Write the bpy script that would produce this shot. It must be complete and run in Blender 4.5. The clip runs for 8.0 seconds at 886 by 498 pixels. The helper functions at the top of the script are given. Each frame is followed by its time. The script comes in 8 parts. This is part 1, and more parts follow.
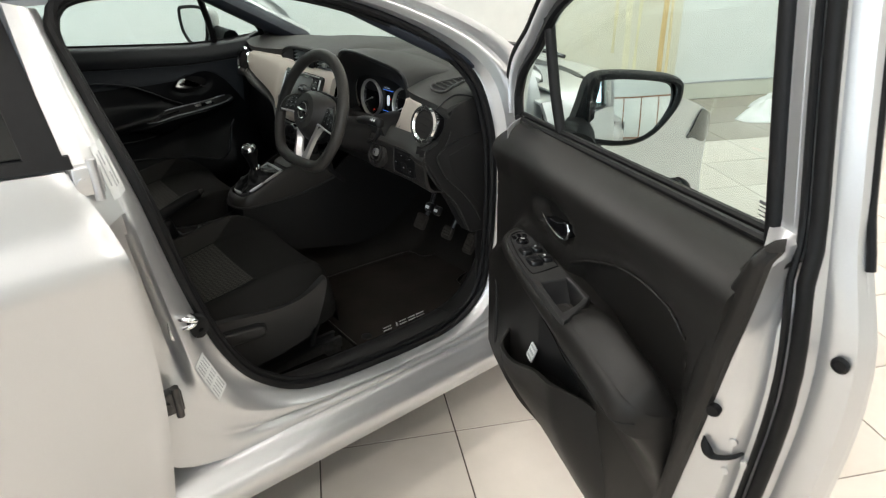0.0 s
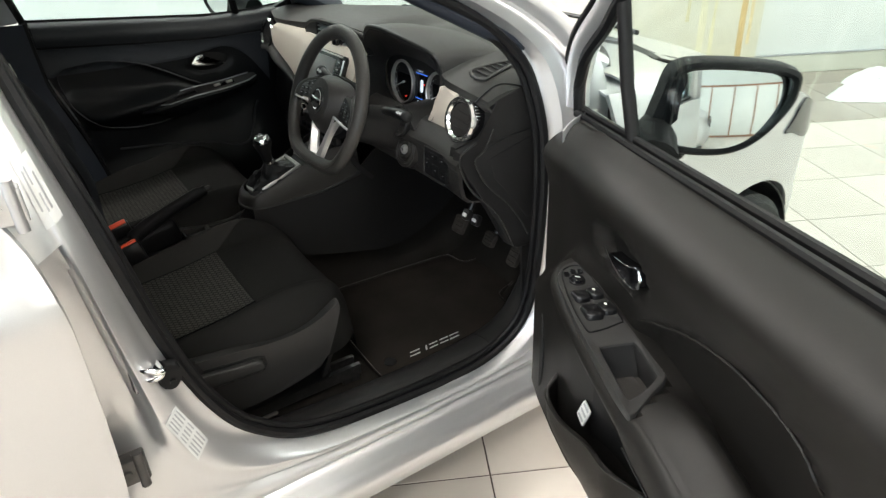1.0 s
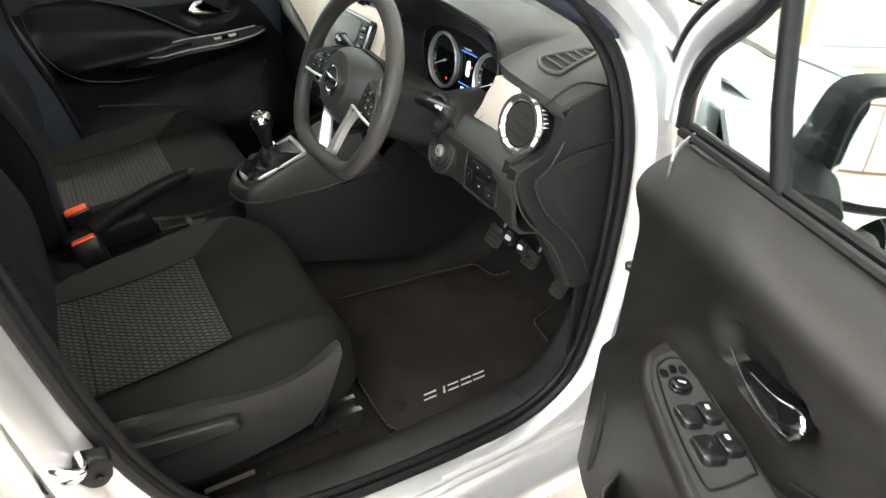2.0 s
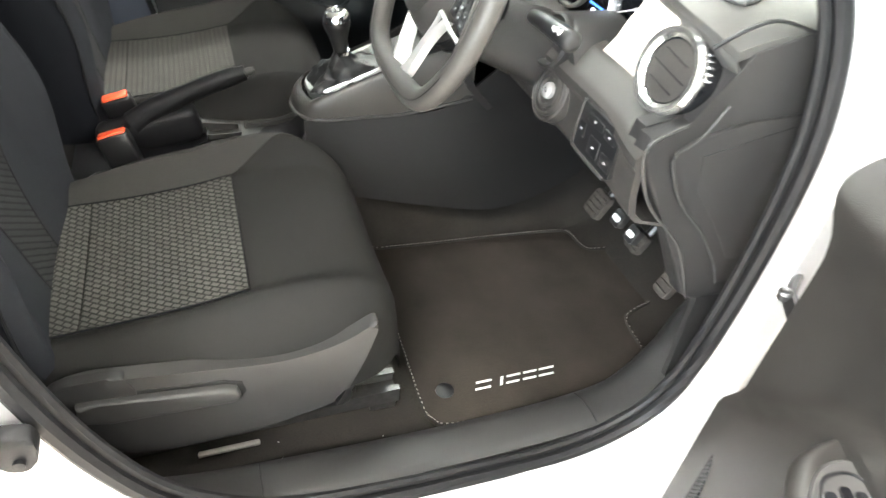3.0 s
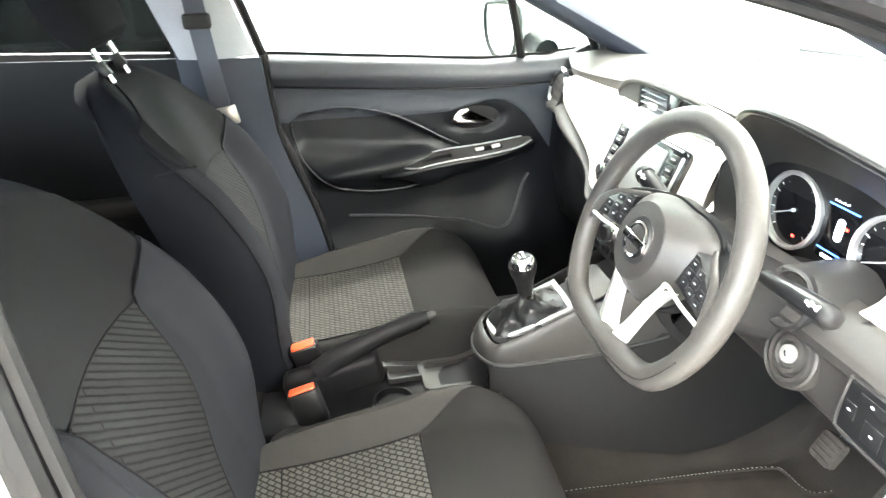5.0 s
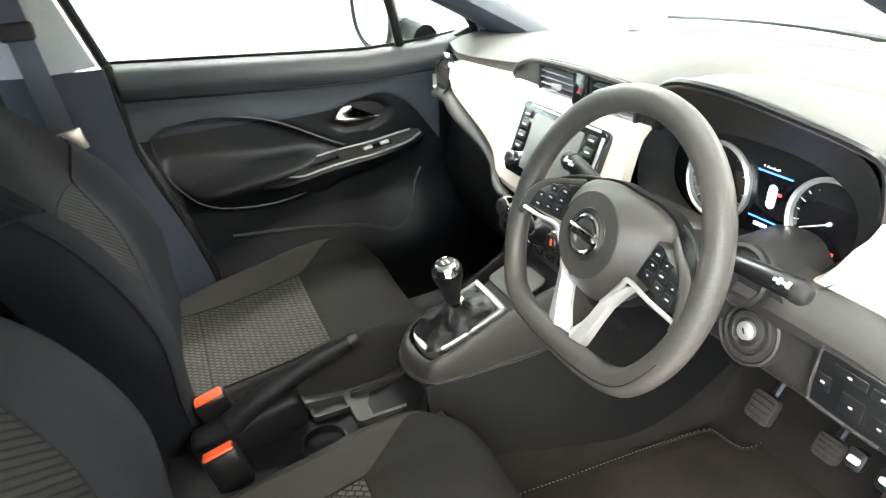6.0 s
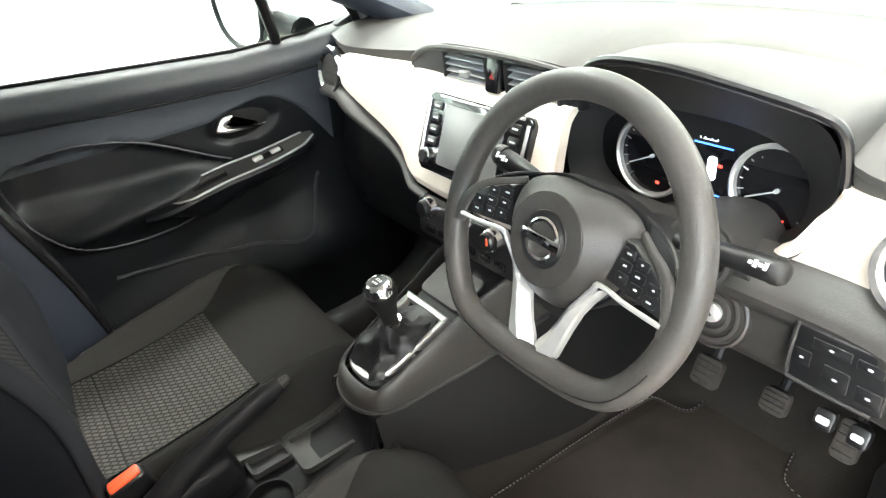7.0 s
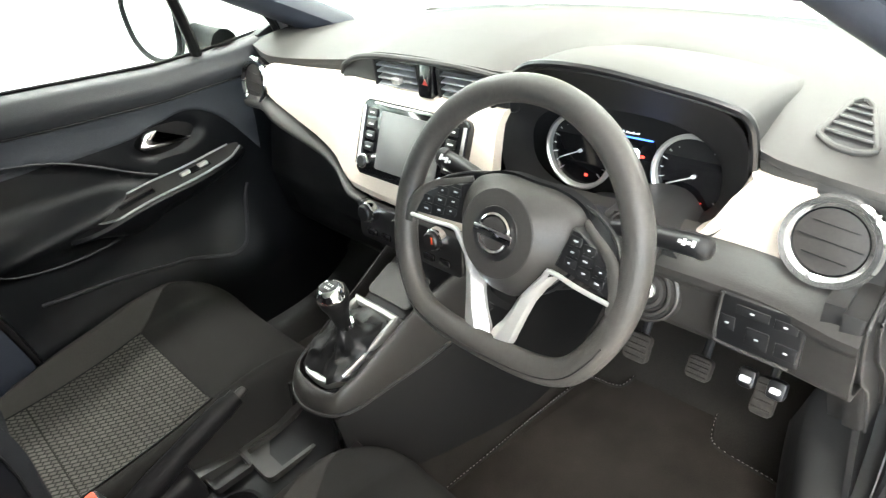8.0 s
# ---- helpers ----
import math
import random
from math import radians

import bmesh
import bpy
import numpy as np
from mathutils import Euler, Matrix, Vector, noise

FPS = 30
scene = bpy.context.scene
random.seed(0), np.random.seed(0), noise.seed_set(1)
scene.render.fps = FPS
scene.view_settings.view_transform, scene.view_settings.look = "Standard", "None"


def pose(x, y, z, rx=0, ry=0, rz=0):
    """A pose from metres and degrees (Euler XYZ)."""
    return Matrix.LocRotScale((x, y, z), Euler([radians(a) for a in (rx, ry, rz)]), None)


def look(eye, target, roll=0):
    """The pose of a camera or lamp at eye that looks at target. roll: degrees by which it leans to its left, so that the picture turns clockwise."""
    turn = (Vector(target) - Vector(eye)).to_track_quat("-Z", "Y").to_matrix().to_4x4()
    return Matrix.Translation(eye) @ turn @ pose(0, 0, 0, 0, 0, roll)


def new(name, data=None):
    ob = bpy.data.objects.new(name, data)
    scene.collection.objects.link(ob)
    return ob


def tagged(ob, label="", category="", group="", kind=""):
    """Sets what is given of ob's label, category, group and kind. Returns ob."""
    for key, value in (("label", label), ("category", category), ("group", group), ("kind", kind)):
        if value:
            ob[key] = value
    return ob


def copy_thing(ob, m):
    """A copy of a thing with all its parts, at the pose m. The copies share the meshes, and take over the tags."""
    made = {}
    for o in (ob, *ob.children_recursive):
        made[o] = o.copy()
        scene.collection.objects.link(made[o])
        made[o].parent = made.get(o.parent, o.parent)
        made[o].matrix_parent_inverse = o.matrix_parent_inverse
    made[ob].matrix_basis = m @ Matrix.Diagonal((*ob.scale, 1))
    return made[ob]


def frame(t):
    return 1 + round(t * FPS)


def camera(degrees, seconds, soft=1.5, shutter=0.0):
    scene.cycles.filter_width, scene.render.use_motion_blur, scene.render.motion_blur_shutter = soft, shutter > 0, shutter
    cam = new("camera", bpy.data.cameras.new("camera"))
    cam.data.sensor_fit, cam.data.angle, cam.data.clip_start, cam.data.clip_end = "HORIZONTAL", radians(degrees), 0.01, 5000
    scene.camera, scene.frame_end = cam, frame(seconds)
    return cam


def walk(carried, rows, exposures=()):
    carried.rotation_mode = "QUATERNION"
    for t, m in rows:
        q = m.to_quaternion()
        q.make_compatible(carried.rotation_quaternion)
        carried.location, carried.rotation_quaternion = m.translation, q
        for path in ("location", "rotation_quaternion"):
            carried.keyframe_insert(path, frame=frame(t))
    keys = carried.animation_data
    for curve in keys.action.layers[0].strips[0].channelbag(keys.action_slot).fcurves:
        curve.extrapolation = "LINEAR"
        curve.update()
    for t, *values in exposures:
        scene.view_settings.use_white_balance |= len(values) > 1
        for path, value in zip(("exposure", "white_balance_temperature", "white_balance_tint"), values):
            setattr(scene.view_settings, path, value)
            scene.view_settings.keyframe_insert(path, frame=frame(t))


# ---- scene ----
cam = camera(68.6, 8.0, soft=1.25, shutter=0.35)
PATH = [
    (0, (2.078, -0.817, 1.522), (1.023, 0.017, 0.855), -1.40),
    (0.5, (1.969, -0.694, 1.503), (0.893, 0.098, 0.821), -2.54),
    (1, (1.823, -0.561, 1.490), (0.722, 0.150, 0.762), -2.29),
    (1.5, (1.671, -0.483, 1.464), (0.572, 0.183, 0.689), -0.93),
    (1.7, (1.578, -0.445, 1.460), (0.493, 0.225, 0.670), 0.14),
    (2.8, (1.255, -0.280, 1.347), (0.190, 0.252, 0.435), 6.72),
    (3, (1.220, -0.246, 1.326), (0.154, 0.208, 0.373), 6.78),
    (3.5, (1.140, -0.216, 1.295), (0.012, 0.072, 0.349), 5.12),
    (4, (1.065, -0.263, 1.333), (-0.186, -0.087, 0.524), 3.35),
    (4.5, (1.042, -0.302, 1.384), (-0.285, -0.144, 0.703), 1.15),
    (4.7, (1.044, -0.307, 1.409), (-0.297, -0.147, 0.756), -0.60),
    (5.8, (0.949, -0.378, 1.412), (-0.314, 0.075, 0.742), -4.60),
    (6, (0.903, -0.366, 1.398), (-0.338, 0.127, 0.715), -4.61),
    (6.5, (0.803, -0.336, 1.389), (-0.376, 0.242, 0.663), -8.59),
    (7, (0.775, -0.368, 1.401), (-0.326, 0.328, 0.657), -8.00),
    (7.5, (0.766, -0.416, 1.413), (-0.267, 0.364, 0.656), -8.03),
    (8, (0.775, -0.428, 1.425), (-0.203, 0.415, 0.662), -7.79),
]
EXPOSURES = [(0.0, -0.36), (0.7, -0.1), (1.7, 0.64), (2.8, 2.6), (3.4, 3.34), (4.0, 4.2), (4.7, 3.88), (5.8, 2.67), (6.5, 2.52), (8.0, 2.36)]
walk(cam, [(t, look(eye, target, roll)) for t, eye, target, roll in PATH], EXPOSURES)

# ---- light: overcast daylight through the shop front, and rows of ceiling tubes ----
world = bpy.data.worlds.new("world")
scene.world = world
world.use_nodes = True
sky = world.node_tree.nodes.new("ShaderNodeTexSky")
sky.sky_type, sky.sun_disc, sky.sun_elevation, sky.sun_rotation = "NISHITA", False, radians(45), radians(60)
world.node_tree.links.new(sky.outputs[0], world.node_tree.nodes["Background"].inputs[0])
world.node_tree.nodes["Background"].inputs[1].default_value = 0.08


def area_lamp(name, eye, target, w, h, watts, colour):
    data = bpy.data.lights.new(name, "AREA")
    data.shape, data.size, data.size_y, data.energy, data.color = "RECTANGLE", w, h, watts, colour
    ob = new(name, data)
    ob.matrix_world = look(eye, target)
    return ob


# ---- helpers for meshes ----
def V(*a):
    return Vector(a)


def spline(points, n, closed=False):
    """n steps of a smooth curve between each two of the points."""
    pts = [Vector(p) for p in points]
    out, m = [], len(pts)
    for i in range(m if closed else m - 1):
        if closed:
            a, b, c, d = pts[i - 1], pts[i], pts[(i + 1) % m], pts[(i + 2) % m]
        else:
            b, c = pts[i], pts[i + 1]
            a, d = pts[max(i - 1, 0)], pts[min(i + 2, m - 1)]
        for k in range(n):
            t = k / n
            out.append(0.5 * (2 * b + (c - a) * t + (2 * a - 5 * b + 4 * c - d) * t * t + (3 * b - a - 3 * c + d) * t ** 3))
    if not closed:
        out.append(pts[-1])
    return out


def curve1(points):
    """A smooth function through (x, y) points."""
    xs, ys = [p[0] for p in points], [p[1] for p in points]

    def f(x):
        if x <= xs[0]:
            return ys[0]
        if x >= xs[-1]:
            return ys[-1]
        i = max(k for k in range(len(xs)) if xs[k] <= x)
        i = min(i, len(xs) - 2)
        h = xs[i + 1] - xs[i]
        t = (x - xs[i]) / h
        s = []
        for k in (i, i + 1):
            if k == 0:
                s.append((ys[1] - ys[0]) / (xs[1] - xs[0]))
            elif k == len(xs) - 1:
                s.append((ys[-1] - ys[-2]) / (xs[-1] - xs[-2]))
            else:
                s.append((ys[k + 1] - ys[k - 1]) / (xs[k + 1] - xs[k - 1]))
        return ((2 * t ** 3 - 3 * t * t + 1) * ys[i] + (t ** 3 - 2 * t * t + t) * h * s[0]
                + (3 * t * t - 2 * t ** 3) * ys[i + 1] + (t ** 3 - t * t) * h * s[1])
    return f


def step(a, b, x):
    t = min(max((x - a) / (b - a), 0), 1)
    return t * t * (3 - 2 * t)


def loft(bm, rings, closed=True, caps=True):
    rows = [[bm.verts.new(p) for p in ring] for ring in rings]
    n = len(rows[0])
    for a, b in zip(rows, rows[1:]):
        for i in range(n if closed else n - 1):
            bm.faces.new((a[i], a[(i + 1) % n], b[(i + 1) % n], b[i]))
    if caps and closed:
        bm.faces.new(list(reversed(rows[0])))
        bm.faces.new(rows[-1])
    return rows


def sheet(bm, f, us, vs, thick=0.0, way=None):
    """A surface f(u, v) with thickness along way, or along its own normals."""
    pts = [[Vector(f(u, v)) for v in vs] for u in us]
    nu, nv = len(us), len(vs)
    if not thick:
        return loft(bm, pts, closed=False)
    back = []
    for i in range(nu):
        row = []
        for j in range(nv):
            if way is not None:
                nn = Vector(way)
            else:
                du = pts[min(i + 1, nu - 1)][j] - pts[max(i - 1, 0)][j]
                dv = pts[i][min(j + 1, nv - 1)] - pts[i][max(j - 1, 0)]
                nn = du.cross(dv).normalized()
            row.append(pts[i][j] + nn * thick)
        back.append(row)
    a = [[bm.verts.new(p) for p in r] for r in pts]
    b = [[bm.verts.new(p) for p in r] for r in back]
    for i in range(nu - 1):
        for j in range(nv - 1):
            bm.faces.new((a[i][j], a[i][j + 1], a[i + 1][j + 1], a[i + 1][j]))
            bm.faces.new((b[i][j], b[i + 1][j], b[i + 1][j + 1], b[i][j + 1]))
    rim = [(i, 0) for i in range(nu)] + [(nu - 1, j) for j in range(1, nv)] + [(i, nv - 1) for i in range(nu - 2, -1, -1)] + [(0, j) for j in range(nv - 2, 0, -1)]
    for (i, j), (k, l) in zip(rim, rim[1:] + rim[:1]):
        bm.faces.new((a[i][j], a[k][l], b[k][l], b[i][j]))
    return a


def steps(a, b, n):
    return [a + (b - a) * i / n for i in range(n + 1)]


def box(bm, size, m=None, bevel=0.0, seg=2):
    verts = bmesh.ops.create_cube(bm, size=1)["verts"]
    bmesh.ops.scale(bm, vec=size, verts=verts)
    if bevel:
        edges = list({e for v in verts for e in v.link_edges})
        got = bmesh.ops.bevel(bm, geom=edges, offset=bevel, segments=seg, profile=0.5, affect="EDGES")
        verts = list({v for f in got["faces"] for v in f.verts} | {v for v in verts if v.is_valid})
    if m is not None:
        bmesh.ops.transform(bm, matrix=m, verts=verts)
    return verts


def slab(bm, outline, depth, m, bevel=0.0, seg=2):
    """An outline in x and y, from z = 0 to depth, its upper rim rounded, laid by m."""
    a = [bm.verts.new((p[0], p[1], 0)) for p in outline]
    b = [bm.verts.new((p[0], p[1], depth)) for p in outline]
    n = len(a)
    fs = [bm.faces.new(list(reversed(a))), bm.faces.new(b)]
    for i in range(n):
        fs.append(bm.faces.new((a[i], a[(i + 1) % n], b[(i + 1) % n], b[i])))
    verts = a + b
    if bevel:
        edges = [e for e in fs[1].edges]
        got = bmesh.ops.bevel(bm, geom=edges, offset=bevel, segments=seg, profile=0.5, affect="EDGES")
        verts = list({v for f in got["faces"] for v in f.verts} | {v for v in verts if v.is_valid})
        extra = set()
        for v in verts:
            for f in v.link_faces:
                extra.update(f.verts)
        verts = list(extra)
    bmesh.ops.transform(bm, matrix=m, verts=verts)
    return verts


def rounded(w, h, r, n=4):
    """The outline of a rounded rectangle round the origin."""
    out = []
    for cx, cy, a0 in ((w / 2 - r, h / 2 - r, 0), (-w / 2 + r, h / 2 - r, 90), (-w / 2 + r, -h / 2 + r, 180), (w / 2 - r, -h / 2 + r, 270)):
        for k in range(n + 1):
            a = radians(a0 + 90 * k / n)
            out.append((cx + r * math.cos(a), cy + r * math.sin(a)))
    return out


def tube(bm, path, r, n=10, closed=False, flat=1.0, up=None):
    """A round or flattened bar along a path; r may be a list."""
    pts = [Vector(p) for p in path]
    m, rings = len(pts), []
    ref = Vector(up) if up is not None else Vector((0.13, 0.21, 0.97))
    for i, p in enumerate(pts):
        a, b = (pts[i - 1], pts[(i + 1) % m]) if closed else (pts[max(i - 1, 0)], pts[min(i + 1, m - 1)])
        t = (b - a).normalized()
        x = t.cross(ref).normalized()
        y = x.cross(t)
        q = r[i] if isinstance(r, (list, tuple)) else r
        rings.append([p + x * (q * math.cos(2 * math.pi * k / n)) + y * (q * flat * math.sin(2 * math.pi * k / n)) for k in range(n)])
    if closed:
        rings.append(rings[0])
    loft(bm, rings, closed=True, caps=not closed)
    if closed:
        bmesh.ops.remove_doubles(bm, verts=bm.verts, dist=1e-6)


def turned(bm, profile, m, n=24):
    """A turned body: (radius, z) points round the z axis, laid by m."""
    rings = [[m @ Vector((max(r, 1e-4) * math.cos(2 * math.pi * k / n), max(r, 1e-4) * math.sin(2 * math.pi * k / n), z)) for k in range(n)] for r, z in profile]
    loft(bm, rings)


def axes(o, x, y):
    """The matrix with origin o, x axis along x, and y axis near y."""
    x = Vector(x).normalized()
    z = x.cross(Vector(y)).normalized()
    y = z.cross(x)
    m = Matrix((x, y, z)).transposed().to_4x4()
    m.translation = Vector(o)
    return m


def thing(name, at, label, category, group="", kind=""):
    ob = new(name)
    ob.empty_display_size = 0.05
    ob.location = at
    return tagged(ob, label, category, group, kind)


def part(name, bm, material, parent=None, label="", smooth=38, kind=""):
    """Links a bmesh, drawn in world coordinates, as one mesh under its thing or part."""
    bmesh.ops.recalc_face_normals(bm, faces=bm.faces)
    me = bpy.data.meshes.new(name)
    bm.to_mesh(me)
    bm.free()
    me.materials.append(material)
    if smooth:
        me.polygons.foreach_set("use_smooth", [True] * len(me.polygons))
        me.set_sharp_from_angle(angle=radians(smooth))
    ob = new(name, me)
    if parent is not None:
        ob.parent = parent
        root = parent
        while root.parent is not None:
            root = root.parent
        if parent is root:
            ob.matrix_parent_inverse = Matrix.Translation(root.location).inverted() if root.type == "EMPTY" else Matrix()
    return tagged(ob, label, kind=kind)

# ---- materials ----
def material(name, colour, rough=0.5, metal=0.0, vary=0.12, grain=60.0, bump=0.0, bump_scale=400.0, coat=0.0, stain=None, stain_scale=2.0, spec=0.5, rough_vary=0.1, sheen=0.0):
    """A surface with variation at two scales: soft patches and fine grain, in colour, gloss and relief."""
    m = bpy.data.materials.new(name)
    m.use_nodes = True
    t, n = m.node_tree, m.node_tree.nodes
    p = n["Principled BSDF"]
    co = n.new("ShaderNodeTexCoord")
    big, fine = n.new("ShaderNodeTexNoise"), n.new("ShaderNodeTexNoise")
    big.inputs["Scale"].default_value, big.inputs["Detail"].default_value = stain_scale, 5
    fine.inputs["Scale"].default_value, fine.inputs["Detail"].default_value = grain, 3
    for q in (big, fine):
        t.links.new(co.outputs["Object"], q.inputs["Vector"])
    ramp = n.new("ShaderNodeMapRange")
    ramp.inputs["From Min"].default_value, ramp.inputs["From Max"].default_value = 0.3, 0.7
    t.links.new(big.outputs["Fac"], ramp.inputs["Value"])
    mix = n.new("ShaderNodeMix")
    mix.data_type = "RGBA"
    other = stain or tuple(c * (1 - vary) for c in colour)
    mix.inputs["A"].default_value, mix.inputs["B"].default_value = (*colour, 1), (*other, 1)
    t.links.new(ramp.outputs["Result"], mix.inputs["Factor"])
    ramp2 = n.new("ShaderNodeMapRange")
    ramp2.inputs["From Min"].default_value, ramp2.inputs["From Max"].default_value = 0.25, 0.75
    ramp2.inputs["To Min"].default_value, ramp2.inputs["To Max"].default_value = 1 - vary, 1 + vary
    t.links.new(fine.outputs["Fac"], ramp2.inputs["Value"])
    mul = n.new("ShaderNodeMix")
    mul.data_type, mul.blend_type = "RGBA", "MULTIPLY"
    mul.inputs["Factor"].default_value = 1
    t.links.new(mix.outputs["Result"], mul.inputs["A"])
    t.links.new(ramp2.outputs["Result"], mul.inputs["B"])
    t.links.new(mul.outputs["Result"], p.inputs["Base Color"])
    ro = n.new("ShaderNodeMapRange")
    ro.inputs["To Min"].default_value, ro.inputs["To Max"].default_value = max(rough - rough_vary, 0.02), min(rough + rough_vary, 1)
    t.links.new(big.outputs["Fac"], ro.inputs["Value"])
    t.links.new(ro.outputs["Result"], p.inputs["Roughness"])
    p.inputs["Metallic"].default_value = metal
    p.inputs["Specular IOR Level"].default_value = spec
    p.inputs["Coat Weight"].default_value = coat
    p.inputs["Coat Roughness"].default_value = 0.06
    p.inputs["Sheen Weight"].default_value = sheen
    if bump:
        b, tex = n.new("ShaderNodeBump"), n.new("ShaderNodeTexNoise")
        tex.inputs["Scale"].default_value, tex.inputs["Detail"].default_value = bump_scale, 2
        t.links.new(co.outputs["Object"], tex.inputs["Vector"])
        b.inputs["Strength"].default_value, b.inputs["Distance"].default_value = bump, 0.001
        t.links.new(tex.outputs["Fac"], b.inputs["Height"])
        t.links.new(b.outputs["Normal"], p.inputs["Normal"])
    return m


def woven(name, dark, light, cell=(0.020, 0.0105), gap=0.30, turn=0.0, plane="xy", relief=0.5):
    """Cloth with rows of short threads; turn is the slant of the rows in degrees."""
    m = material(name, dark, 0.85, vary=0.25, grain=600, spec=0.06, stain_scale=25)
    t, n = m.node_tree, m.node_tree.nodes
    p = n["Principled BSDF"]
    co = next(q for q in n if q.type == "TEX_COORD")
    sep, com, rot = n.new("ShaderNodeSeparateXYZ"), n.new("ShaderNodeCombineXYZ"), n.new("ShaderNodeVectorRotate")
    t.links.new(co.outputs["Object"], sep.inputs[0])
    t.links.new(sep.outputs["X"], com.inputs["X"])
    t.links.new(sep.outputs["Z" if plane == "xz" else "Y"], com.inputs["Y"])
    rot.rotation_type = "Z_AXIS"
    rot.inputs["Angle"].default_value = -radians(turn)
    t.links.new(com.outputs[0], rot.inputs["Vector"])
    wob, add = n.new("ShaderNodeTexNoise"), n.new("ShaderNodeVectorMath")
    wob.inputs["Scale"].default_value = 40
    t.links.new(co.outputs["Object"], wob.inputs["Vector"])
    add.operation = "MULTIPLY_ADD"
    add.inputs[1].default_value = (0.0022, 0.0022, 0)
    t.links.new(wob.outputs["Color"], add.inputs[0])
    t.links.new(rot.outputs[0], add.inputs[2])
    br = n.new("ShaderNodeTexBrick")
    br.inputs["Scale"].default_value = 1.0
    br.offset = 0.5
    br.inputs["Brick Width"].default_value, br.inputs["Row Height"].default_value = cell
    br.inputs["Mortar Size"].default_value = cell[1] * gap
    br.inputs["Mortar Smooth"].default_value = 1.0
    br.inputs["Color1"].default_value = (*light, 1)
    br.inputs["Color2"].default_value = (*[c * 0.8 for c in light], 1)
    br.inputs["Mortar"].default_value = (*dark, 1)
    t.links.new(add.outputs[0], br.inputs["Vector"])
    mul = next(q for q in n if q.type == "MIX" and q.blend_type == "MULTIPLY")
    t.links.new(br.outputs["Color"], mul.inputs["A"])
    b = n.new("ShaderNodeBump")
    b.inputs["Strength"].default_value, b.inputs["Distance"].default_value, b.invert = relief, 0.0015, True
    t.links.new(br.outputs["Fac"], b.inputs["Height"])
    t.links.new(b.outputs["Normal"], p.inputs["Normal"])
    return m


def glazing(name, tint, gloss=0.06):
    """Clear glass: light passes straight through, with a weak mirror image on it."""
    m = bpy.data.materials.new(name)
    m.use_nodes = True
    t, n = m.node_tree, m.node_tree.nodes
    out = n["Material Output"]
    n.remove(n["Principled BSDF"])
    clear, shine, mix = n.new("ShaderNodeBsdfTransparent"), n.new("ShaderNodeBsdfGlossy"), n.new("ShaderNodeMixShader")
    clear.inputs[0].default_value = (*tint, 1)
    shine.inputs["Roughness"].default_value = 0.01
    mix.inputs[0].default_value = gloss
    t.links.new(clear.outputs[0], mix.inputs[1])
    t.links.new(shine.outputs[0], mix.inputs[2])
    t.links.new(mix.outputs[0], out.inputs[0])
    return m


def glow(name, colour, power):
    m = bpy.data.materials.new(name)
    m.use_nodes = True
    p = m.node_tree.nodes["Principled BSDF"]
    p.inputs["Base Color"].default_value = (*[c * 0.5 for c in colour], 1)
    p.inputs["Emission Color"].default_value, p.inputs["Emission Strength"].default_value = (*colour, 1), power
    return m


PAINT = material("silver_paint", (0.635, 0.636, 0.640), 0.34, 0.74, vary=0.04, grain=900, coat=0.35, rough_vary=0.03, bump=0.04, bump_scale=1500)
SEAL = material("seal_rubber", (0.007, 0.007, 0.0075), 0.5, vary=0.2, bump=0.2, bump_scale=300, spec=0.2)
TRIM = material("trim_plastic", (0.016, 0.0154, 0.0152), 0.50, vary=0.10, grain=300, bump=0.35, bump_scale=900, spec=0.24)
# brown cast of the warm room light is mixed into this grey
TRIM_SOFT = material("soft_trim", (0.0270, 0.0250, 0.0232), 0.45, vary=0.14, grain=250, bump=0.3, bump_scale=700, spec=0.36)
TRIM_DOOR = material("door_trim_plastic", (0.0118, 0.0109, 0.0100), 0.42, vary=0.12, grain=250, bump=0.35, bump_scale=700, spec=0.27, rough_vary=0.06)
# black trim with shade and a cool daylight cast put into its colour
TRIM_BLUE = material("cool_shaded_trim", (0.0052, 0.0060, 0.0072), 0.38, vary=0.12, grain=250, bump=0.3, bump_scale=800, spec=0.24)
DASH = material("dash_top_plastic", (0.0325, 0.0320, 0.0300), 0.60, vary=0.08, grain=300, bump=0.5, bump_scale=800, spec=0.42)
GLOSS = material("black_gloss", (0.006, 0.006, 0.007), 0.09, vary=0.1, grain=60, rough_vary=0.03, spec=0.55)
SATIN = material("black_satin", (0.008, 0.008, 0.0085), 0.33, vary=0.12, grain=200, spec=0.5)
PLATE = material("satin_plate", (0.040, 0.0392, 0.0384), 0.34, 0.2, vary=0.06, grain=250, bump=0.15, bump_scale=700, spec=0.5)
# bright colour standing in for highlights on slats and plate edges
EDGE = material("edge_highlight", (0.34, 0.35, 0.36), 0.3, 0.4, vary=0.05)
CHROME = material("chrome", (0.86, 0.86, 0.86), 0.09, 1.0, vary=0.03, rough_vary=0.03)
SILVER = material("satin_silver", (0.62, 0.61, 0.59), 0.34, 0.72, vary=0.04, rough_vary=0.05)
STEEL = material("zinc_steel", (0.50, 0.48, 0.44), 0.36, 0.9, vary=0.12, grain=80)
CREAM = material("cream_panel", (0.58, 0.515, 0.44), 0.46, vary=0.04, grain=300, bump=0.25, bump_scale=700)
# on the console this deeper black has the cabin's shade in it
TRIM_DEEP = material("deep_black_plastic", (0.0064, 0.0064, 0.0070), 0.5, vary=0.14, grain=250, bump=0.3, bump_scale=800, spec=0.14)
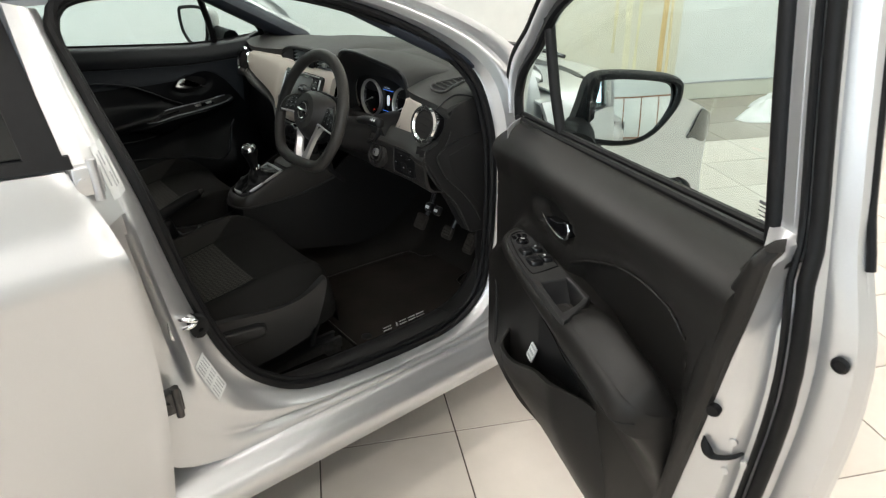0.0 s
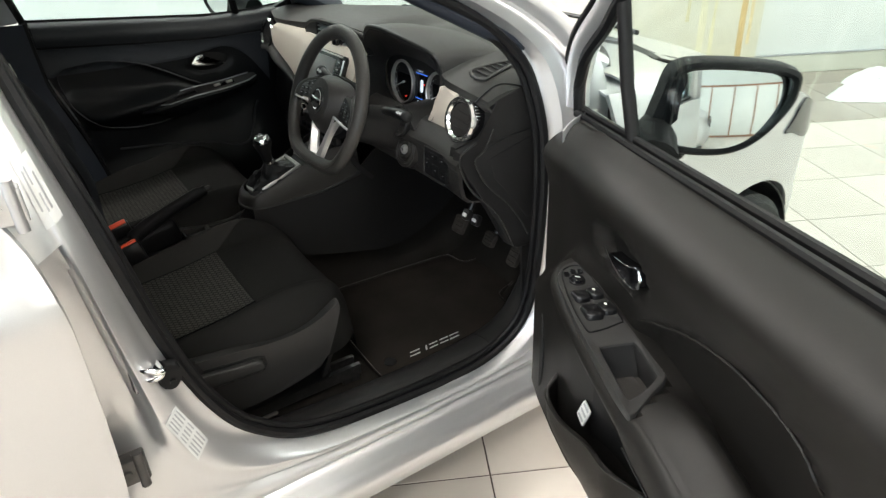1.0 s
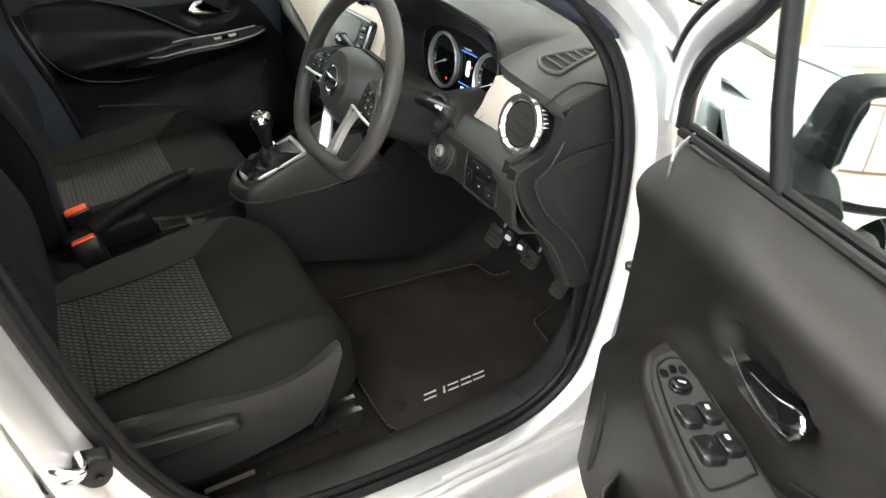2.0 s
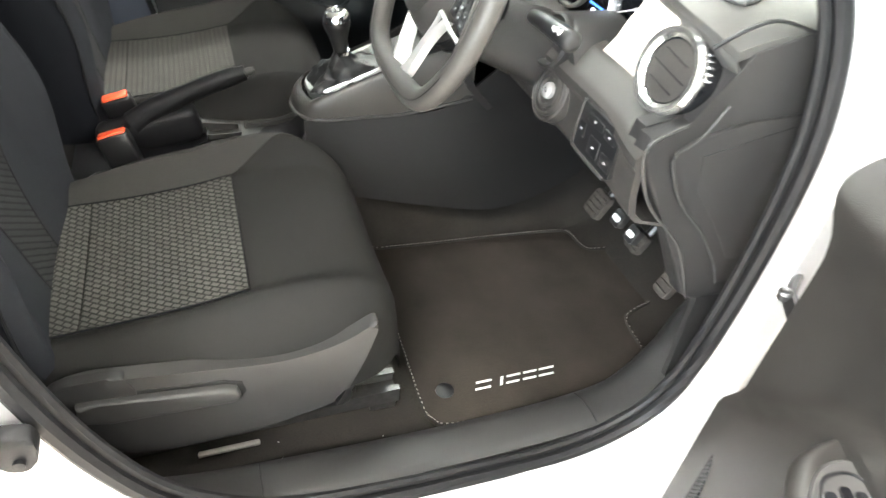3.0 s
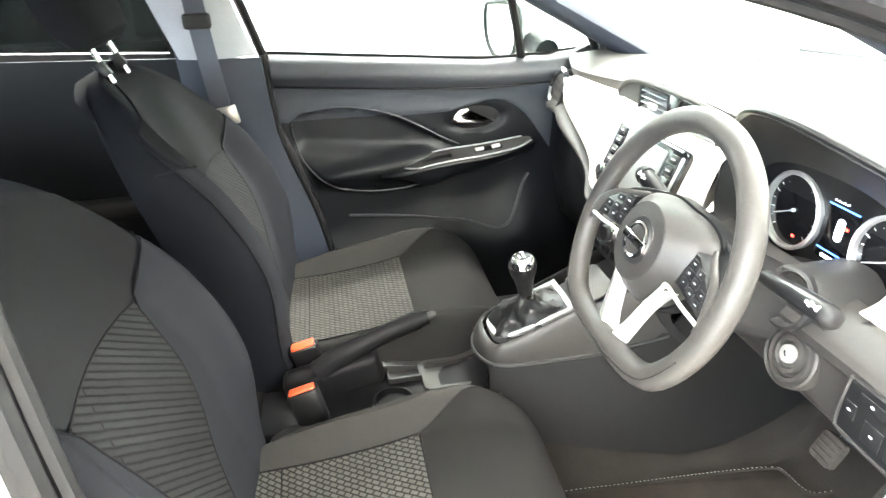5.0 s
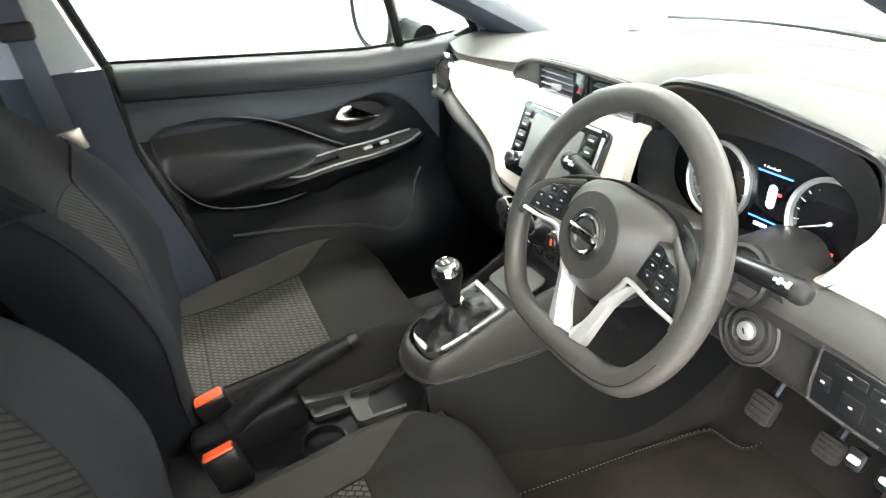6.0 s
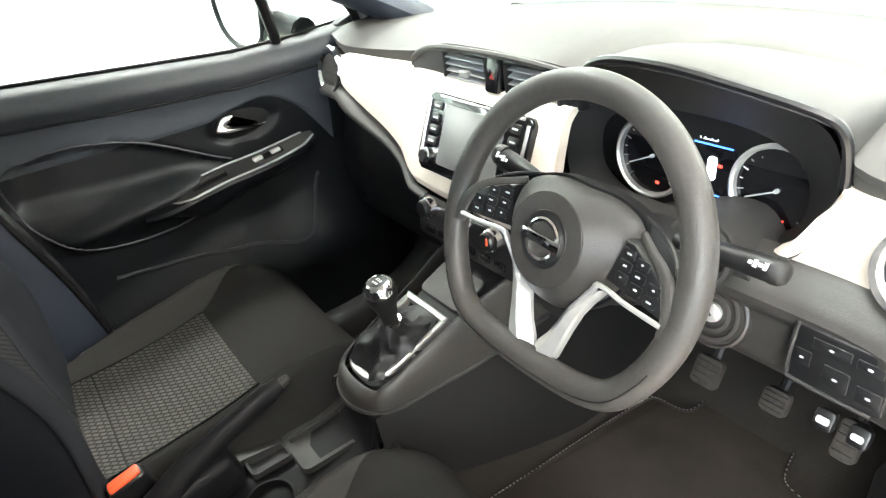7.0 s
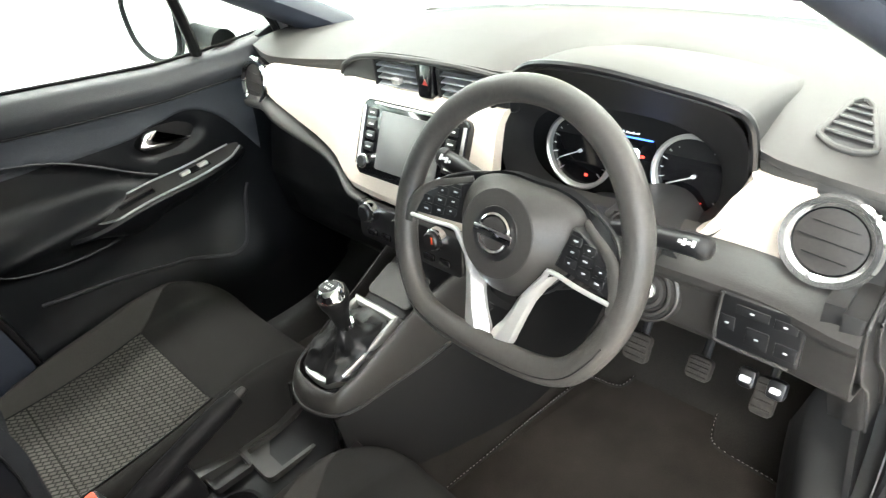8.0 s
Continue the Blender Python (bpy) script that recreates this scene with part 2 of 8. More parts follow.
SURROUND = material("padded_console_vinyl", (0.0250, 0.0232, 0.0212), 0.42, vary=0.12, grain=200, bump=0.35, bump_scale=900, spec=0.34)
# grip grey warmed in its colour for the light it faces
LEATHER = material("wheel_grip", (0.043, 0.040, 0.0365), 0.40, vary=0.12, grain=200, bump=0.35, bump_scale=900, spec=0.32)
CLOTH = material("seat_cloth", (0.0150, 0.0146, 0.0138), 0.85, vary=0.16, grain=700, bump=0.5, bump_scale=1400, sheen=0.0, spec=0.06)
CLOTH_DARK = material("bolster_cloth", (0.0100, 0.0102, 0.0110), 0.8, vary=0.18, grain=700, bump=0.4, bump_scale=1200, sheen=0.0, spec=0.06)
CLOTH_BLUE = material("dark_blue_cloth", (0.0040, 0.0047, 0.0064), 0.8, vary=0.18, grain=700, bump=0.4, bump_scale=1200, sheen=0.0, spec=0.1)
SKIRT_GREY = material("seat_skirt_plastic", (0.0245, 0.0238, 0.0232), 0.44, vary=0.08, grain=300, bump=0.3, bump_scale=900, spec=0.3)
RAIL = material("rail_steel", (0.09, 0.088, 0.085), 0.34, 0.7, vary=0.25, grain=60, bump=0.2, bump_scale=200)
# grey cloth with a blue daylight cast mixed into it
CLOTH_GREY = material("grey_cloth", (0.0150, 0.0160, 0.0184), 0.85, vary=0.2, grain=900, bump=0.5, bump_scale=1000, sheen=0.0, spec=0.06)
WEAVE = woven("patterned_cloth", (0.0105, 0.0102, 0.0096), (0.066, 0.0640, 0.0584), (0.0145, 0.0092), 0.27, 52)
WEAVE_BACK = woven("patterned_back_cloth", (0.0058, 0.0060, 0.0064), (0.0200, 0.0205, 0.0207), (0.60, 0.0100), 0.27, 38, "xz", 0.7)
GRILLE = woven("speaker_mesh", (0.004, 0.004, 0.004), (0.05, 0.05, 0.05), (0.006, 0.0048), 0.30, 0, "xz", 0.8)
CARPET = material("carpet", (0.029, 0.0262, 0.0232), 0.95, vary=0.3, grain=500, bump=1.0, bump_scale=600, spec=0.04, stain_scale=6)
# pile colour includes the warm tint of the light on the mat
MAT = material("mat_pile", (0.037, 0.0318, 0.0272), 0.95, vary=0.3, grain=450, bump=1.0, bump_scale=500, spec=0.04, stain=(0.024, 0.0206, 0.0180), stain_scale=9)
RING_BRIGHT = material("bright_satin_ring", (0.82, 0.81, 0.79), 0.15, 0.95, vary=0.04, rough_vary=0.05)
RING = material("satin_ring", (0.36, 0.355, 0.345), 0.32, 0.85, vary=0.05)
GAITER = material("black_gaiter", (0.0065, 0.0065, 0.0067), 0.50, vary=0.15, grain=120, bump=0.6, bump_scale=90, spec=0.32)
# door ledge and band: trim coloured paler and bluer where daylight falls
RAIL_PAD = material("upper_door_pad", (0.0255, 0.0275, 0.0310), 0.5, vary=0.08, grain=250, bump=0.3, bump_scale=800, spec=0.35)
BAND = material("daylit_door_band", (0.040, 0.0445, 0.0515), 0.42, vary=0.10, grain=250, bump=0.3, bump_scale=800, spec=0.35)
# console plastic darkened in its colour for the shade low in the cabin
CONSOLE_SIDE = material("shaded_console_plastic", (0.0082, 0.0079, 0.0078), 0.55, vary=0.12, grain=250, bump=0.3, bump_scale=800, spec=0.2)
CLOTH_RIB = material("gusset_cloth", (0.0330, 0.0318, 0.0300), 0.85, vary=0.22, grain=900, bump=0.6, bump_scale=1100, spec=0.06)
# seat cloth again, with the backrest's dimmer, bluer light in its colour
CLOTH_UPPER = material("plain_back_cloth", (0.0122, 0.0126, 0.0134), 0.85, vary=0.16, grain=700, bump=0.5, bump_scale=1400, spec=0.06)
PEDAL = material("worn_pedal_rubber", (0.060, 0.053, 0.046), 0.8, vary=0.3, grain=120, bump=0.5, bump_scale=300, spec=0.2)
# dark pillar trim, its navy tone painted in for the blue daylight
PILLAR_COOL = material("cool_lit_pillar_trim", (0.020, 0.0245, 0.0350), 0.5, vary=0.08, grain=250, bump=0.2, bump_scale=700, spec=0.35)
THREAD = material("edge_thread", (0.30, 0.29, 0.27), 0.8, vary=0.3, grain=900)
PALE = material("pale_print", (0.62, 0.62, 0.60), 0.6, vary=0.1, grain=100)
LABEL = material("paper_label", (0.74, 0.75, 0.74), 0.35, vary=0.08, grain=40)
INK = material("label_ink", (0.10, 0.10, 0.11), 0.6, vary=0.1)
FAINT = material("faint_print", (0.44, 0.45, 0.46), 0.5, vary=0.1)
RED = material("buckle_red", (0.78, 0.085, 0.030), 0.4, vary=0.06, grain=100)
RED_DARK = material("hazard_red", (0.20, 0.02, 0.015), 0.35, vary=0.1)
BELT = material("belt_webbing", (0.055, 0.060, 0.075), 0.7, vary=0.15, grain=900, bump=0.5, bump_scale=900)
GLASS = glazing("tinted_glass", (0.86, 0.93, 0.925))
GLASS_DARK = glazing("privacy_glass", (0.045, 0.05, 0.05), 0.08)
MIRROR = material("mirror_glass", (0.92, 0.93, 0.93), 0.02, 1.0, vary=0.0, rough_vary=0.01)
SCREEN = material("screen_glass", (0.105, 0.108, 0.106), 0.34, vary=0.08, grain=30, rough_vary=0.03)
TYRE = material("tyre_rubber", (0.016, 0.016, 0.016), 0.75, vary=0.2, bump=0.4, bump_scale=200)
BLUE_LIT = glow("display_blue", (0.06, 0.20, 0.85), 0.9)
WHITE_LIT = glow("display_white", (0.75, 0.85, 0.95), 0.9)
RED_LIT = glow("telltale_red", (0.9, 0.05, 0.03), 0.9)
TUBE_LIT = glow("tube_glow", (1.0, 0.98, 0.94), 5.0)
WALL = material("wall_paint", (0.74, 0.76, 0.74), 0.6, vary=0.04, grain=8, bump=0.15, bump_scale=60, stain=(0.68, 0.71, 0.69), stain_scale=0.9)
PILLAR = material("stained_pillar_paint", (0.72, 0.72, 0.64), 0.5, vary=0.04, grain=10, stain=(0.68, 0.64, 0.50), stain_scale=1.4)
PILLAR_GREY = material("pillar_trim_grey", (0.34, 0.35, 0.37), 0.6, vary=0.05, grain=300, bump=0.2, bump_scale=700)
CEILING = material("ceiling_board", (0.76, 0.76, 0.74), 0.8, vary=0.04, grain=20)
SKIRT = material("skirting_tile", (0.66, 0.66, 0.58), 0.35, vary=0.06, grain=12, stain=(0.56, 0.56, 0.48), stain_scale=3)
GROUT = material("tile_joint", (0.10, 0.075, 0.06), 0.8, vary=0.3, grain=90, bump=0.4, bump_scale=200)
SHEET = material("white_film", (0.80, 0.81, 0.80), 0.3, vary=0.05, grain=30, bump=0.2, bump_scale=40)
FRAMEWOOD = material("rusty_frame", (0.34, 0.17, 0.10), 0.7, vary=0.2, grain=20)


def tile_material(name, colour, stain):
    m = material(name, colour, 0.20, vary=0.03, grain=14, stain=stain, stain_scale=1.6, coat=0.2, rough_vary=0.06, bump=0.05, bump_scale=6)
    t, n = m.node_tree, m.node_tree.nodes
    p = n["Principled BSDF"]
    info, hue = n.new("ShaderNodeObjectInfo"), n.new("ShaderNodeHueSaturation")
    ra = n.new("ShaderNodeMapRange")
    ra.inputs["To Min"].default_value, ra.inputs["To Max"].default_value = 0.93, 1.05
    t.links.new(info.outputs["Random"], ra.inputs["Value"])
    t.links.new(ra.outputs["Result"], hue.inputs["Value"])
    mul = next(q for q in n if q.type == "MIX" and q.blend_type == "MULTIPLY")
    t.links.new(mul.outputs["Result"], hue.inputs["Color"])
    t.links.new(hue.outputs["Color"], p.inputs["Base Color"])
    return m


TILE = tile_material("beige_floor_tile", (0.65, 0.595, 0.535), (0.60, 0.545, 0.485))
TILE_BROWN = tile_material("brown_floor_tile", (0.36, 0.32, 0.27), (0.32, 0.28, 0.235))

# ---- the showroom: its walls run along the floor tiles, askew to the car ----
TURN = radians(62)
ALONG, ACROSS = V(math.cos(TURN), math.sin(TURN), 0), V(math.sin(TURN), -math.cos(TURN), 0)
CROSS, TILE_SIZE = V(0.77, 0.251, 0), 0.452
A0, A1, C0, C1, HIGH = -7.0, 9.0, -3.41, 6.5, 3.5


def room(a, c, z=0.0):
    return ALONG * a + ACROSS * c + V(0, 0, z)


def room_box(name, a0, a1, c0, c1, z0, z1, mat, label, category="wall", parent=None):
    bm = bmesh.new()
    m = axes(room((a0 + a1) / 2, (c0 + c1) / 2, (z0 + z1) / 2), ALONG, ACROSS * -1)
    box(bm, (a1 - a0, c1 - c0, z1 - z0), m, 0.004, 1)
    ob = part(name, bm, mat, parent, label)
    return tagged(ob, label, category, kind="structure") if parent is None else ob


room_box("wall_west", A0, A1, C0 - 0.2, C0, 0, HIGH, WALL, "pale greenish white painted showroom wall with faint marks")
# the shop front: an open bay through which daylight comes
east = room_box("wall_east", 0.5, A1, C1, C1 + 0.2, 0, HIGH, WALL, "pale painted showroom front wall with a wide opening")
room_box("wall_end", A0, -6.5, C1, C1 + 0.2, 0, HIGH, WALL, "", parent=east)
room_box("wall_head", -6.5, 0.5, C1, C1 + 0.2, 3.0, HIGH, WALL, "", parent=east)
area_lamp("daylight", room(-3.0, C1 + 0.1, 1.55), room(-1.6, 0, 1.2), 6.8, 2.8, 420, (0.80, 0.91, 1.0))
room_box("wall_north", A1, A1 + 0.2, C0 - 0.2, C1 + 0.2, 0, HIGH, WALL, "pale painted end wall of the showroom")
room_box("wall_south", A0 - 0.2, A0, C0 - 0.2, C1 + 0.2, 0, HIGH, WALL, "pale painted end wall behind the car")
room_box("ceiling", A0 - 0.2, A1 + 0.2, C0 - 0.2, C1 + 0.2, HIGH, HIGH + 0.2, CEILING, "plain white showroom ceiling", "ceiling")
room_box("floor", A0 - 0.2, A1 + 0.2, C0 - 0.2, C1 + 0.2, -0.15, -0.003, GROUT, "showroom floor of large square glazed tiles with dark joints", "floor")

# ceiling tubes in long rows, each with a lamp under it
for k, c in enumerate((-2.2, 0.6, 3.4)):
    for a in (-4.5, -0.5, 3.5, 7.0):
        fixture = thing("tube_light", room(a, c, HIGH - 0.09), "long white ceiling light with three bare glowing tubes", "ceiling light", "ceiling tube lights")
        bm = bmesh.new()
        box(bm, (2.4, 0.50, 0.05), axes(room(a, c, HIGH - 0.03), ALONG, ACROSS), 0.01)
        part("housing", bm, CEILING, fixture)
        for k2 in (-0.15, 0.0, 0.15):
            bm = bmesh.new()
            tube(bm, [room(a - 1.15, c + k2, HIGH - 0.075), room(a + 1.15, c + k2, HIGH - 0.075)], 0.016, 10)
            part("tube", bm, TUBE_LIT, fixture)
        area_lamp("tube_lamp", room(a, c, HIGH - 0.11), room(a, c, 0), 0.48, 2.3, 66, (1.0, 0.965, 0.915))

# ---- the car's body ----
XC = -0.02
wide = curve1([(-2.05, 0.62), (-1.85, 0.76), (-1.5, 0.835), (-1.0, 0.86), (0.0, 0.868), (0.9, 0.862), (1.2, 0.856), (1.4, 0.838), (1.56, 0.795), (1.70, 0.715), (1.85, 0.58), (2.0, 0.44)])
flank = curve1([(0.18, 0.90), (0.28, 0.965), (0.45, 0.985), (0.70, 0.992), (0.90, 0.994), (0.968, 1.0), (0.985, 0.988), (1.04, 0.950), (1.14, 0.918), (1.30, 0.80), (1.45, 0.66)])
AXLE_F, AXLE_R, HUB_Z, ARCH = 1.21, -1.24, 0.31, 0.362


def side_x(y, z, way=1, inset=0.0):
    return XC + way * (wide(y) * flank(z) - inset)


def arch_low(y, low=0.25):
    for c in (AXLE_F, AXLE_R):
        d = abs(y - c)
        if d < ARCH:
            return max(low, HUB_Z + math.sqrt(ARCH * ARCH - d * d))
    return low


def side_panel(bm, y0, y1, low, top, way, ny=28, nz=12, thick=0.012):
    ys = sorted(set(steps(y0, y1, ny) + [c + s * (ARCH - e) for c in (AXLE_F, AXLE_R) for s in (-1, 1) for e in (0.001, 0.012, 0.04) if y0 < c + s * (ARCH - e) < y1]))

    def f(y, v):
        a, b = low(y), top(y)
        z = a + (b - a) * v
        return (side_x(y, z, way), y, z)
    sheet(bm, f, ys, steps(0, 1, nz), thick, (-way, 0, 0))


fender_top = curve1([(0.56, 1.06), (1.0, 1.03), (1.2, 0.985), (1.45, 0.895), (1.66, 0.80)])
belt = curve1([(-1.5, 1.19), (-0.6, 1.135), (0.4, 1.08)])
door_front = curve1([(0.34, -0.632), (0.374, -0.628), (0.50, -0.612), (0.637, -0.601), (0.874, -0.596), (0.963, -0.599), (1.059, -0.622), (1.128, -0.652), (1.16, -0.660)])


def rear_skin(u, v, way):
    """The rear door, from its rear edge (u = 0) to its shaped front edge."""
    z = 0.34 + (belt(-0.65) - 0.34) * v
    y = -1.43 + (door_front(z) + 1.43) * u
    lo = arch_low(y, 0.34)
    z = lo + (belt(y) - lo) * v
    return (side_x(y, z, way) - way * 0.006 * step(0.985, 1.0, u), y, z)


car = thing("car_body", (XC, 0, 0), "silver white small hatchback body with the driver's door open", "car")
for way in (1, -1):
    bm = bmesh.new()
    side_panel(bm, 0.575, 1.60, lambda y: arch_low(y, 0.24), fender_top, way, 36)
    part("fender", bm, PAINT, car)
    bm = bmesh.new()
    side_panel(bm, -1.95, -1.44, lambda y: arch_low(y, 0.26), lambda y: belt(y), way, 16)
    part("rear_quarter", bm, PAINT, car)
    # rear door
    bm = bmesh.new()
    sheet(bm, lambda u, v: rear_skin(u, v, way), sorted(steps(0, 1, 24) + [0.004, 0.9985, 0.994]), steps(0, 1, 26), 0.03, (-way, 0, 0))
    rear_door = part("rear_door", bm, PAINT, car, "closed rear door with a sharp shoulder crease")
    bm = bmesh.new()
    sheet(bm, lambda y, v: (side_x(y, belt(y) + 0.004 + 0.022 * v, way, -0.002), y, belt(y) + 0.004 + 0.022 * v), steps(-1.42, -0.640, 14), steps(0, 1, 2), 0.012, (-way, 0, 0))
    part("belt_strip", bm, SEAL, rear_door)
    bm = bmesh.new()
    sheet(bm, lambda y, v: (side_x(y, belt(y) + 0.03 + (1.405 - belt(y) - 0.03) * v, way, 0.006), y - 0.015 * v, belt(y) + 0.03 + (1.405 - belt(y) - 0.03) * v), steps(-1.40, -0.70, 10), steps(0, 1, 6), 0.004, (-way, 0, 0))
    glass = part("window", bm, GLASS_DARK, rear_door)
    glass.visible_shadow = False
    for y0, y1 in ((-0.712, -0.650), (-1.46, -1.39)):
        bm = bmesh.new()
        sheet(bm, lambda y, v: (side_x(y, belt(y) + 0.02 + (1.42 - belt(y) - 0.02) * v, way, -0.002), y - 0.015 * v, belt(y) + 0.02 + (1.42 - belt(y) - 0.02) * v), steps(y0, y1, 2), steps(0, 1, 6), 0.018, (-way, 0, 0))
        part("window_frame", bm, SEAL, rear_door)
    bm = bmesh.new()
    tube(bm, spline([(side_x(y, 0.985, way, -0.012 if -1.30 < y < -1.18 else 0.004), y, 1.0) for y in (-1.33, -1.29, -1.24, -1.19, -1.15)], 4), 0.011, 8)
    part("door_handle", bm, PAINT, rear_door)
    # sill under the doors
    prof = [(0.695, 0.372), (0.722, 0.374), (0.742, 0.366), (0.762, 0.350), (0.785, 0.346), (0.800, 0.340), (0.812, 0.322), (0.818, 0.318), (0.836, 0.300), (0.840, 0.272), (0.826, 0.238), (0.780, 0.212), (0.70, 0.205)]
    bm = bmesh.new()
    ys = steps(-0.70, 0.62, 26)
    loft(bm, [[(XC + way * (p[0] - XC), y, p[1]) for p in prof] for y in ys], closed=True)
    part("sill", bm, PAINT, car, "ribbed silver door sill")
    # pillars round the front door opening
    hole = [(0.06, 0.375), (-0.21, 0.405), (-0.345, 0.485), (-0.42, 0.60), (-0.475, 0.78), (-0.525, 1.05), (-0.57, 1.26), (-0.60, 1.40)]
    rim = [(0.06, 0.352), (-0.25, 0.35), (-0.50, 0.352), (-0.64, 0.44), (-0.640, 0.70), (-0.645, 1.0), (-0.655, 1.25), (-0.660, 1.42)]

    def side_in(z):
        return 0.715 - 0.32 * max(z - 1.0, 0)

    def side_out(z):
        return 0.782 - 0.36 * max(z - 1.02, 0) - 0.03 * max(0.5 - z, 0)
    for nm, a, b, bend in (("b_pillar", hole, rim, 0.012),
                           ("a_pillar", [(0.06, 0.375), (0.27, 0.38), (0.40, 0.455), (0.445, 0.62), (0.455, 0.90), (0.44, 1.06), (0.40, 1.165), (0.28, 1.262), (0.06, 1.36), (-0.2, 1.418), (-0.60, 1.425)],
                            [(0.06, 0.352), (0.32, 0.352), (0.52, 0.38), (0.575, 0.60), (0.59, 0.90), (0.60, 1.06), (0.565, 1.185), (0.40, 1.30), (0.13, 1.405), (-0.2, 1.462), (-0.70, 1.47)], 0.010)):
        la = spline([(side_in(z), y, z) for y, z in a], 5)
        lb = spline([(side_out(z), y, z) for y, z in b], 5)
        bm = bmesh.new()

        def f(i, v):
            p, q = la[i], lb[i]
            w = p.lerp(q, v)
            x = w.x + bend * math.sin(math.pi * v) + 0.022 * (step(0.12, 0.22, v) - v * 1.0) * 1.0
            if nm == "b_pillar":
                # a deep channel between the flange and the rear door
                x += 0.006 * math.exp(-((v - 0.33) / 0.06) ** 2)
                x -= 0.050 * step(0.36, 0.47, v) * step(0.60, 0.72, p.z) * (1 - step(0.98, 1.06, p.z))
                x -= 0.014 * math.exp(-((v - 0.62) / 0.08) ** 2) * (1 - step(0.40, 0.62, p.z))
            else:
                x -= 0.016 * math.exp(-((v - 0.62) / 0.10) ** 2)
            return (XC + way * (x - XC), w.y, w.z)
        sheet(bm, f, list(range(len(la))), [0, 0.06, 0.12, 0.16, 0.22, 0.28, 0.32, 0.35, 0.38, 0.41, 0.44, 0.48, 0.54, 0.58, 0.62, 0.66, 0.70, 0.80, 0.90, 1.0], 0.02, (-way, 0, 0))
        part(nm, bm, PAINT, car)
        if nm == "b_pillar" and way > 0:
            def on_pillar(i, v, lift):
                k = min(int(i), len(la) - 2)
                return V(*f(k, v)).lerp(V(*f(k + 1, v)), i - k) + V(lift, 0, lift * 0.4)
            bm = bmesh.new()
            cs = [on_pillar(i, v, 0.0) for i, v in ((13.9, 0.19), (17.3, 0.19), (13.9, 0.33), (17.3, 0.33))]

            def on_label(a, v, lift):
                return cs[0].lerp(cs[1], a).lerp(cs[2].lerp(cs[3], a), v) + V(lift, 0, lift * 0.4)
            sheet(bm, lambda a, v: on_label(a, v, 0.0040), steps(0, 1, 4), steps(0, 1, 4), 0.0014, (-1, 0, 0))
            sticker = part("tyre_label", bm, LABEL, car, "white printed data label stuck on the pillar")
            for v in (0.12, 0.30, 0.48, 0.66, 0.82):
                for i0, i1 in ((0.06, 0.34), (0.42, 0.60), (0.68, 0.94)):
                    bm = bmesh.new()
                    sheet(bm, lambda i, w: on_label(i, v + 0.07 * w, 0.0052), steps(i0, i1, 1), steps(0, 1, 1), 0.0012, (-1, 0, 0))
                    part("print_bar", bm, FAINT, sticker)
            bm = bmesh.new()
            sheet(bm, lambda i, v: on_pillar(i, v, 0.0022), steps(25.6, 27.8, 6), steps(0.22, 0.46, 6), 0.0014, (-1, 0, 0))
            sticker = part("code_label", bm, LABEL, car, "small white printed sticker on the pillar")
            for v, i0, i1 in ((0.27, 26.0, 27.2), (0.32, 26.0, 26.6), (0.34, 26.9, 27.5), (0.39, 26.1, 27.4)):
                bm = bmesh.new()
                sheet(bm, lambda i, w: on_pillar(i, v + 0.022 * w, 0.0032), steps(i0, i1, 4), steps(0, 1, 1), 0.0012, (-1, 0, 0))
                part("print_bar", bm, FAINT, sticker)
    bm = bmesh.new()
    loop = [(side_in(z), y, z) for y, z in ((-0.57, 1.26), (-0.525, 1.05), (-0.475, .78), (-0.42, .60), (-0.345, .485), (-0.21, .405), (.06, .375), (.27, .38), (.40, .455), (.445, .62), (.455, .90), (.44, 1.06), (.40, 1.165), (.28, 1.262), (.06, 1.36), (-0.2, 1.418), (-0.5, 1.425), (-0.585, 1.38))]
    path = [V(XC + way * (p.x + 0.004 - XC), p.y, p.z) for p in spline(loop, 5, True)]
    tube(bm, path, 0.0115, 8, True)
    cen = sum(path, V(0, 0, 0)) / len(path)
    tube(bm, [p + V(-way * 0.012, 0, 0) + (cen - p).normalized() * 0.013 for p in path], 0.0080, 8, True)
    part("door_seal", bm, SEAL, car, "black rubber door seal")

# bonnet, roof, tail
bonnet_mid = curve1([(1.02, 1.075), (1.2, 1.045), (1.45, 0.97), (1.66, 0.875), (1.80, 0.78)])


def bonnet_z(u, y):
    e = fender_top(y) if y < 1.66 else fender_top(1.66) - (y - 1.66) * 0.5
    return bonnet_mid(y) + (e + 0.004 - bonnet_mid(y)) * abs(u) ** 3 - 0.012 * math.exp(-((abs(u) - 0.72) / 0.08) ** 2)


bm = bmesh.new()
sheet(bm, lambda u, y: (XC + u * (wide(y) * 0.958 - 0.014 - 0.1 * max(0, y - 1.6)), y, bonnet_z(u, y)), steps(-1, 1, 30), steps(1.02, 1.80, 20), 0.014, (0, 0, -1))
part("bonnet", bm, PAINT, car, "silver bonnet with soft creases")
